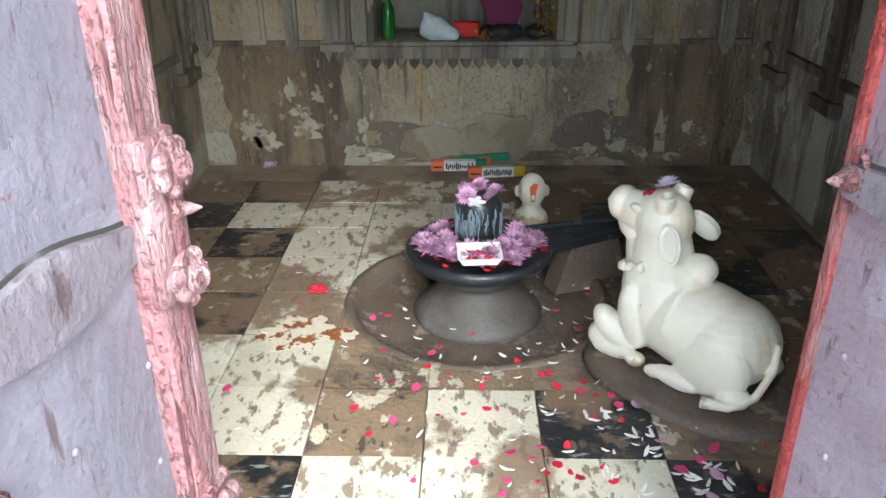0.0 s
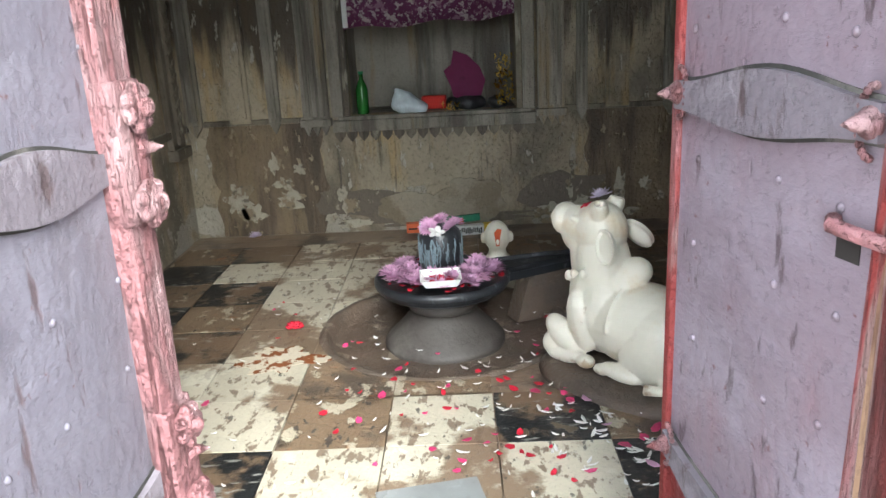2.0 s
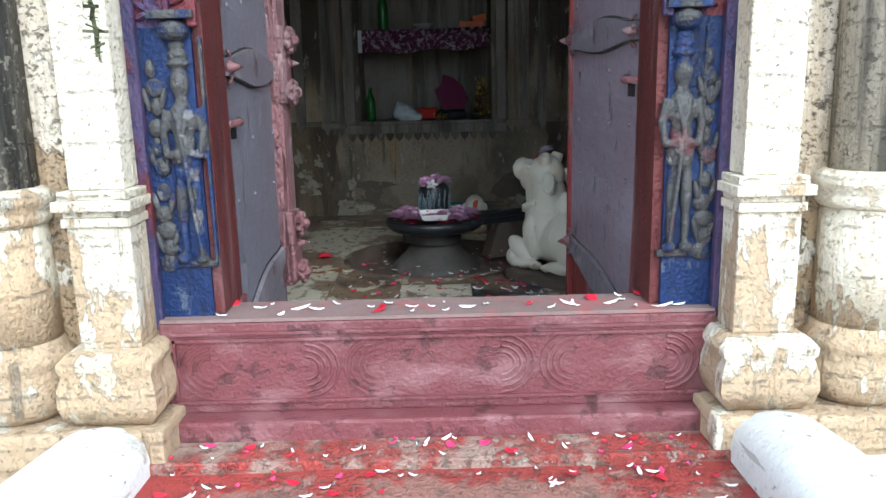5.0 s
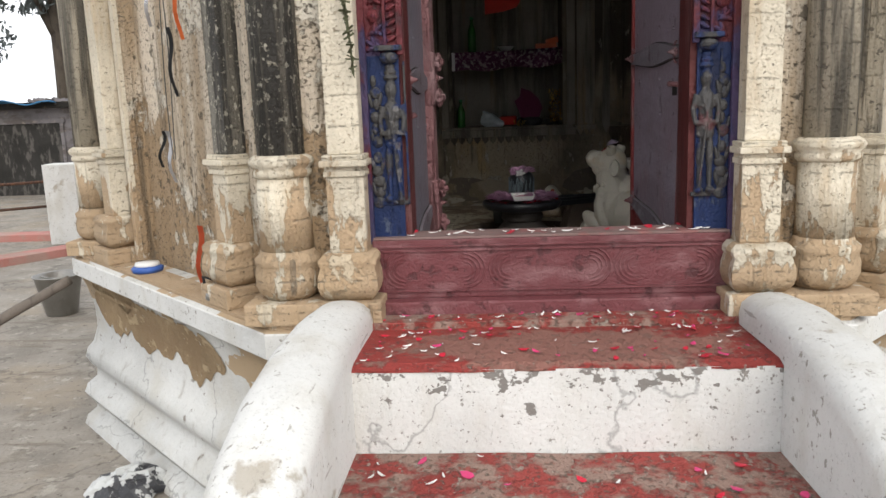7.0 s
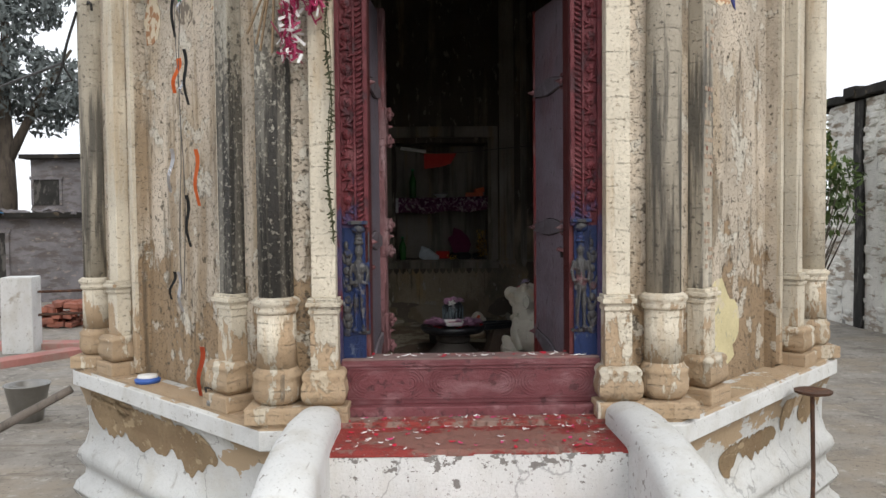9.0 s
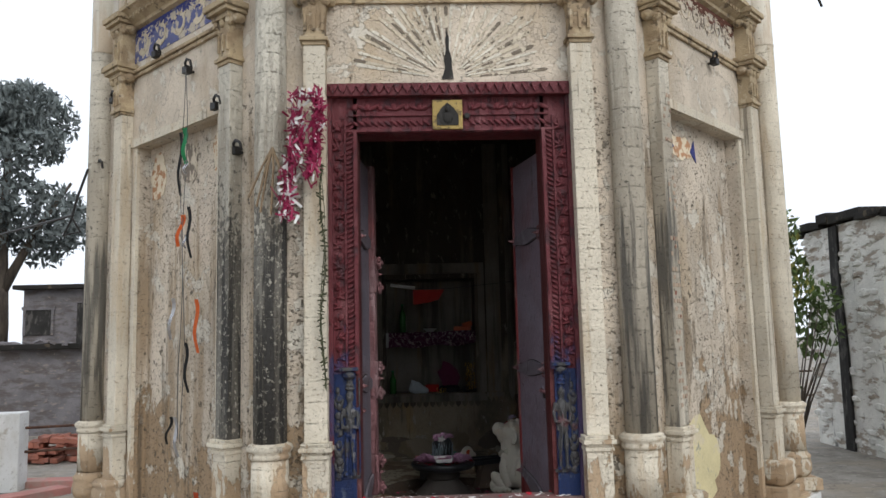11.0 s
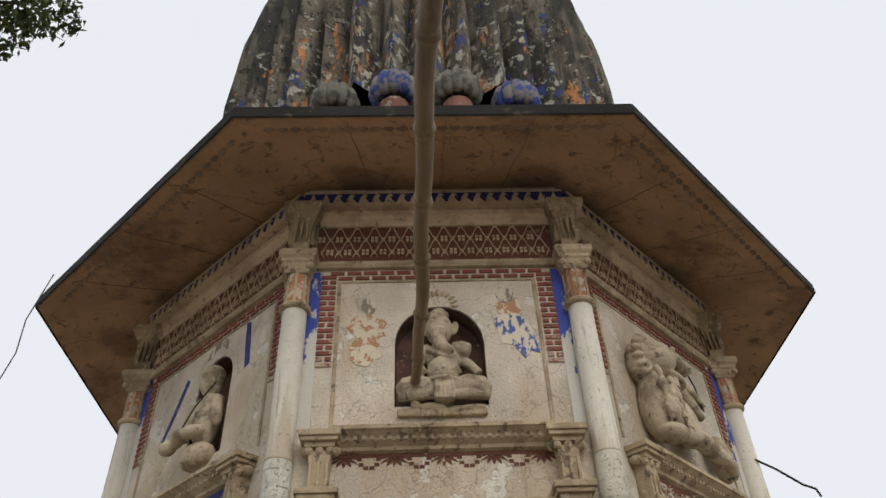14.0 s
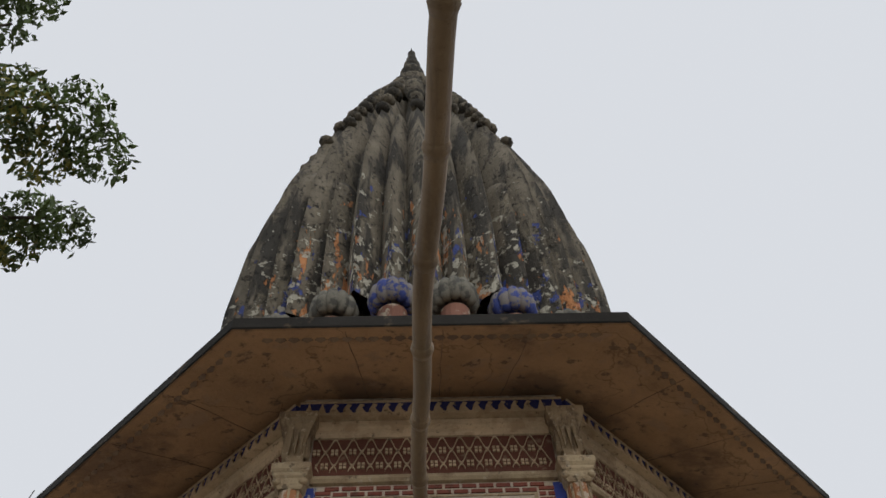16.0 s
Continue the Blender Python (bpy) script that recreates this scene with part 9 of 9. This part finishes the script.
def house(x0, x1, y0, y1, h, label, openings, roof_out=0.25):
    t = thing("brick_house", label, "house", turn(0, 0, GROUND - 0.3), "far brick houses")
    b = bmesh.new()
    bx(b, x0, x1, y0, y1, 0, h)
    part("wall", b, M["brickwall"], t)
    b = bmesh.new()
    bx(b, x0 - roof_out, x1 + roof_out, y0 - roof_out, y1 + roof_out, h, h + 0.14, bevel=0.02)
    part("roof", b, M["eave"], t, "grey flat concrete roof")
    for a, c, z0, z1, nm in openings:
        # solid dark blocks paint the unlit inside of each opening
        b = bmesh.new()
        bx(b, a, c, y0 - 0.03, y0 + 0.3, z0, z1)
        w = part(nm, b, M["soot_and_shade"], t, "dark block standing for the unlit opening")
        b = bmesh.new()
        bx(b, a - 0.08, a, y0 - 0.06, y0, z0, z1)
        bx(b, c, c + 0.08, y0 - 0.06, y0, z0, z1)
        bx(b, a - 0.12, c + 0.12, y0 - 0.07, y0, z1, z1 + 0.10)
        part("surround", b, M["brickwall"], w)
    return t


house(-12.7, -8.9, 21.0, 26.0, 4.25, "old two-storey brick house with flat roof", ((-12.6, -11.8, 2.8, 3.6, "window"), (-11.0, -10.0, 2.2, 3.8, "door")))
house(-14.5, -7.4, 15.2, 18.0, 2.35, "low brick shed with dark doorway", ((-13.0, -10.4, 0.1, 2.0, "doorway"),))
bm = bmesh.new()
prism(bm, [(-9.6, 2.0), (-8.2, 2.0), (-8.0, 4.3), (-8.6, 4.3)], 20.3, 20.6)
tagged(part("concrete_ramp", bm, M["ground"]), "sloping bare concrete stair slab", "stair", kind="structure")
bm = bmesh.new()
bmesh.ops.create_grid(bm, x_segments=16, y_segments=6, size=0.5, matrix=turn(-11.6, 15.2, 1.28) @ Matrix.Diagonal((2.6, 1.0, 1, 1)))
for v in bm.verts:
    v.co.z += 0.10 * noise.noise(v.co * 1.7) + 0.06
bmesh.ops.solidify(bm, geom=list(bm.faces), thickness=0.02)
tagged(part("blue_tarp", bm, M["tarp"]), "crumpled blue tarpaulin on the shed roof", "tarpaulin")
bm = bmesh.new()
for k in range(40):
    r = random.Random(100 + k)
    bx(bm, -0.2, 0.2, -0.08, 0.08, -0.03, 0.03, pose(-9.6 + r.uniform(-1.4, 2.0), 15.1 + r.uniform(-0.1, 0.4), 1.25 + r.uniform(0, 0.12), r.uniform(-30, 30), r.uniform(-30, 30), r.uniform(0, 180)))
tagged(part("roof_rubble", bm, M["brickwall"]), "rubble and scraps along the shed roof", "rubble", kind="stuff")

# whitewashed rubble wall
bm = bmesh.new()
bx(bm, 7.25, 8.1, -2.0, 10.4, GROUND - 0.05, 3.05)
wr = tagged(part("rubble_wall", bm, M["rubble_white"]), "old whitewashed rubble masonry wall", "wall", kind="structure")
bm = bmesh.new()
for k in range(40):
    r = random.Random(k)
    y = -2.0 + 12.5 * k / 39
    bx(bm, 7.13 + r.uniform(-0.05, 0.05), 8.2, y - 0.18, y + 0.18, 3.04, 3.16 + r.uniform(-0.02, 0.06), pose(0, 0, 0, r.uniform(-0.5, 0.5)), bevel=0.015)
part("coping", bm, M["eave"], wr, "dark mossy broken coping")
bm = bmesh.new()
prism(bm, [(9.18, -0.86), (9.44, -0.86), (9.42, 1.0), (9.50, 2.0), (9.46, 3.04), (9.20, 3.04), (9.24, 2.0), (9.16, 0.8)], 0.0, 0.045, turn(7.245, 0, 0, 90) @ Matrix.Diagonal((1, 1, 1, 1)))
part("soot_streak", bm, M["soot_and_shade"], wr, "broad black damp streak")
rs = random.Random(77)
stone_me = []
for k in range(4):
    b = bmesh.new()
    bmesh.ops.create_icosphere(b, subdivisions=1, radius=1.0)
    for v in b.verts:
        v.co = Vector((v.co.x * 0.04, v.co.y * rs.uniform(0.14, 0.2), v.co.z * rs.uniform(0.055, 0.085)))
    me = finish(b)
    me.materials.append(M["rubble_white"])
    stone_me.append(me)
for k in range(170):
    ob = part("stone", rs.choice(stone_me), None, wr)
    ob.matrix_basis = pose(7.25, rs.uniform(6.8, 10.4), rs.uniform(GROUND + 0.1, 3.0), rs.uniform(-8, 8), 0, 0)
for k in range(40):
    ob = part("stone", rs.choice(stone_me), None, wr)
    ob.matrix_basis = pose(rs.uniform(7.3, 8.05), 10.4, rs.uniform(GROUND + 0.1, 3.0), 0, 0, 90)

# ---------------------------------------------------------------- trees


def leaf_cloud(bm, centre, radii, n, size, r, droop=0.0, hollow=0.45):
    """Small leaves in loose clumps inside an uneven ball."""
    for k in range(n):
        while True:
            p = Vector((r.uniform(-1, 1), r.uniform(-1, 1), r.uniform(-1, 1)))
            if hollow < p.length < 1.0 and noise.noise(p * 2.3 + Vector(centre)) > -0.12:
                break
        c = Vector(centre) + Vector((p.x * radii[0], p.y * radii[1], p.z * radii[2]))
        q = Matrix.LocRotScale(c, Euler((r.uniform(0, 6.3), r.uniform(0, 6.3), r.uniform(0, 6.3))), None)
        l = size * r.uniform(0.6, 1.3)
        v = [bm.verts.new(q @ Vector(t)) for t in ((-l, 0, 0), (0, -l * 0.42, l * 0.12), (l, 0, 0), (0, l * 0.42, l * 0.12))]
        bm.faces.new(v)


def tree(name, label, base, trunk, clumps, size, per, key, seed, alt=None):
    """trunk: list of limbs, each a list of (x, y, z, radius)."""
    r = random.Random(seed)
    t = thing(name, label, "tree", turn(*base))
    b = bmesh.new()
    for limb in trunk:
        tube(b, [p[:3] for p in limb], [p[3] for p in limb], 9)
    part("trunk", b, M["bark"], t, smooth=True)
    b = bmesh.new()
    for c, rad in clumps:
        leaf_cloud(b, c, rad, int(per * rad[0] * rad[2]), size, r)
    part("crown", b, M[key], t, "uneven leafy crown")
    if alt:
        b = bmesh.new()
        for c, rad in clumps[::3]:
            leaf_cloud(b, c, rad, int(per * 0.5 * rad[0] * rad[2]), size, r)
        part("young_leaves", b, M[alt], t, "yellow-green young leaves")
    return t


# big tree beyond the houses, its leaf colour greyed to stand for haze
rt = random.Random(5)
cl = []
for k in range(20):
    a, h = rt.uniform(0, 6.28), rt.uniform(5.2, 10.5)
    rr = (2.9 if h < 8.5 else 1.9) * rt.uniform(0.3, 1.0)
    s = rt.uniform(0.8, 1.5)
    cl.append(((rr * math.cos(a), rr * math.sin(a), h), (s, s, s * 0.8)))
tree("shade_tree", "large leafy tree behind the houses, greyed for haze", (-14.6, 23.0, GROUND + 0.4), [[(0, 0, 0, 0.38), (0.1, 0, 2.5, 0.30), (0, 0.1, 5.5, 0.22), (0.2, 0, 9, 0.08)], [(0.05, 0, 3.5, 0.2), (1.2, 0.3, 6.0, 0.1), (2.2, 0.4, 7.5, 0.05)], [(0, 0, 4.2, 0.2), (-1.2, 0.2, 6.5, 0.1), (-2.0, 0, 8, 0.05)]], cl, 0.15, 430, "leaf_hazed", 6)
cl = []
for k in range(14):
    a, h = rt.uniform(0, 6.28), rt.uniform(2.8, 6.8)
    rr = 2.2 * rt.uniform(0.2, 1.0)
    s = rt.uniform(0.6, 1.1)
    cl.append(((rr * math.cos(a), rr * math.sin(a), h), (s, s, s * 0.8)))
# same leaf colour with the haze painted in
tree("shade_tree", "tree with bent trunk near the shed, leaves greyed for haze", (-13.8, 14.5, GROUND - 0.3), [[(0, 0, 0, 0.30), (0.25, 0, 1.6, 0.25), (0.1, 0, 3.4, 0.18), (0.4, 0, 6.0, 0.06)], [(0.2, 0, 2.0, 0.16), (1.0, 0, 3.6, 0.09), (1.6, 0.1, 5.0, 0.04)], [(0.15, 0, 2.6, 0.14), (-0.9, 0, 4.2, 0.08), (-1.6, 0, 5.4, 0.03)]], cl, 0.11, 560, "leaf_hazed", 8)
# bush by the rubble wall
cl = [((0.0, 0, 2.3), (0.55, 0.5, 0.55)), ((-0.3, 0.1, 1.7), (0.5, 0.5, 0.6)), ((0.35, -0.1, 1.6), (0.55, 0.5, 0.5)), ((0.1, 0, 2.9), (0.30, 0.3, 0.40)), ((0.7, 0, 2.0), (0.35, 0.3, 0.3)), ((-0.2, 0, 1.0), (0.45, 0.4, 0.4))]
br = []
cl = [((x, y, z * 1.3), rad) for (x, y, z), rad in cl]
for k in range(26):
    a = rt.uniform(0, 6.28)
    rr = rt.uniform(0.3, 1.0)
    br.append([(0.05 * math.cos(a), 0.05 * math.sin(a), 0.0, 0.022), (rr * 0.4 * math.cos(a), rr * 0.4 * math.sin(a), 0.9, 0.015), (rr * math.cos(a), rr * math.sin(a), rt.uniform(1.3, 2.9), 0.005)])
tree("bush", "thin-stemmed leafy bush beside the white wall", (6.0, 8.9, GROUND), br, cl, 0.075, 1300, "leaf", 9, "leaf_yellow")
# branch of a neem tree overhead, its trunk standing off to the side
nt = [[(-3.3, -1.2, 0, 0.26), (-3.2, -1.1, 3.0, 0.22), (-2.9, -1.0, 5.5, 0.16), (-1.9, -0.9, 7.4, 0.09), (-0.7, -0.8, 8.3, 0.04), (0.25, -0.75, 8.5, 0.012)], [(-2.9, -1.0, 5.5, 0.12), (-1.9, -0.3, 7.0, 0.06), (-0.8, 0.1, 8.1, 0.03), (-0.1, 0.3, 8.4, 0.010)], [(-1.9, -0.9, 7.4, 0.05), (-0.8, -1.4, 8.2, 0.025), (0.1, -1.5, 8.4, 0.010)]]
b0 = Vector((-3.35, -0.6, 0))
cl = []
for x, y, z in ((0.0, -0.9, 8.35), (0.45, -0.75, 8.4), (0.55, -0.4, 8.3), (0.1, -0.45, 8.2), (-0.3, -0.7, 8.5), (-0.2, 0.25, 8.3), (-0.5, 0.5, 8.3), (-0.05, 0.45, 8.45), (0.0, -1.55, 8.4), (-0.4, -1.3, 8.2), (0.3, -1.75, 8.5), (-0.9, 0.1, 8.2), (-0.8, -0.6, 8.1), (-1.2, -1.0, 8.0), (-1.3, 0.0, 7.9), (-0.6, -1.7, 8.5), (-1.7, -0.6, 7.8)):
    cl.append(((x, y, z), (0.30, 0.30, 0.22)))
tree("neem_tree", "neem branch with drooping sickle-shaped leaves overhead", (-3.35, -0.6, GROUND), nt, cl, 0.045, 5200, "leaf", 10, "leaf_yellow")
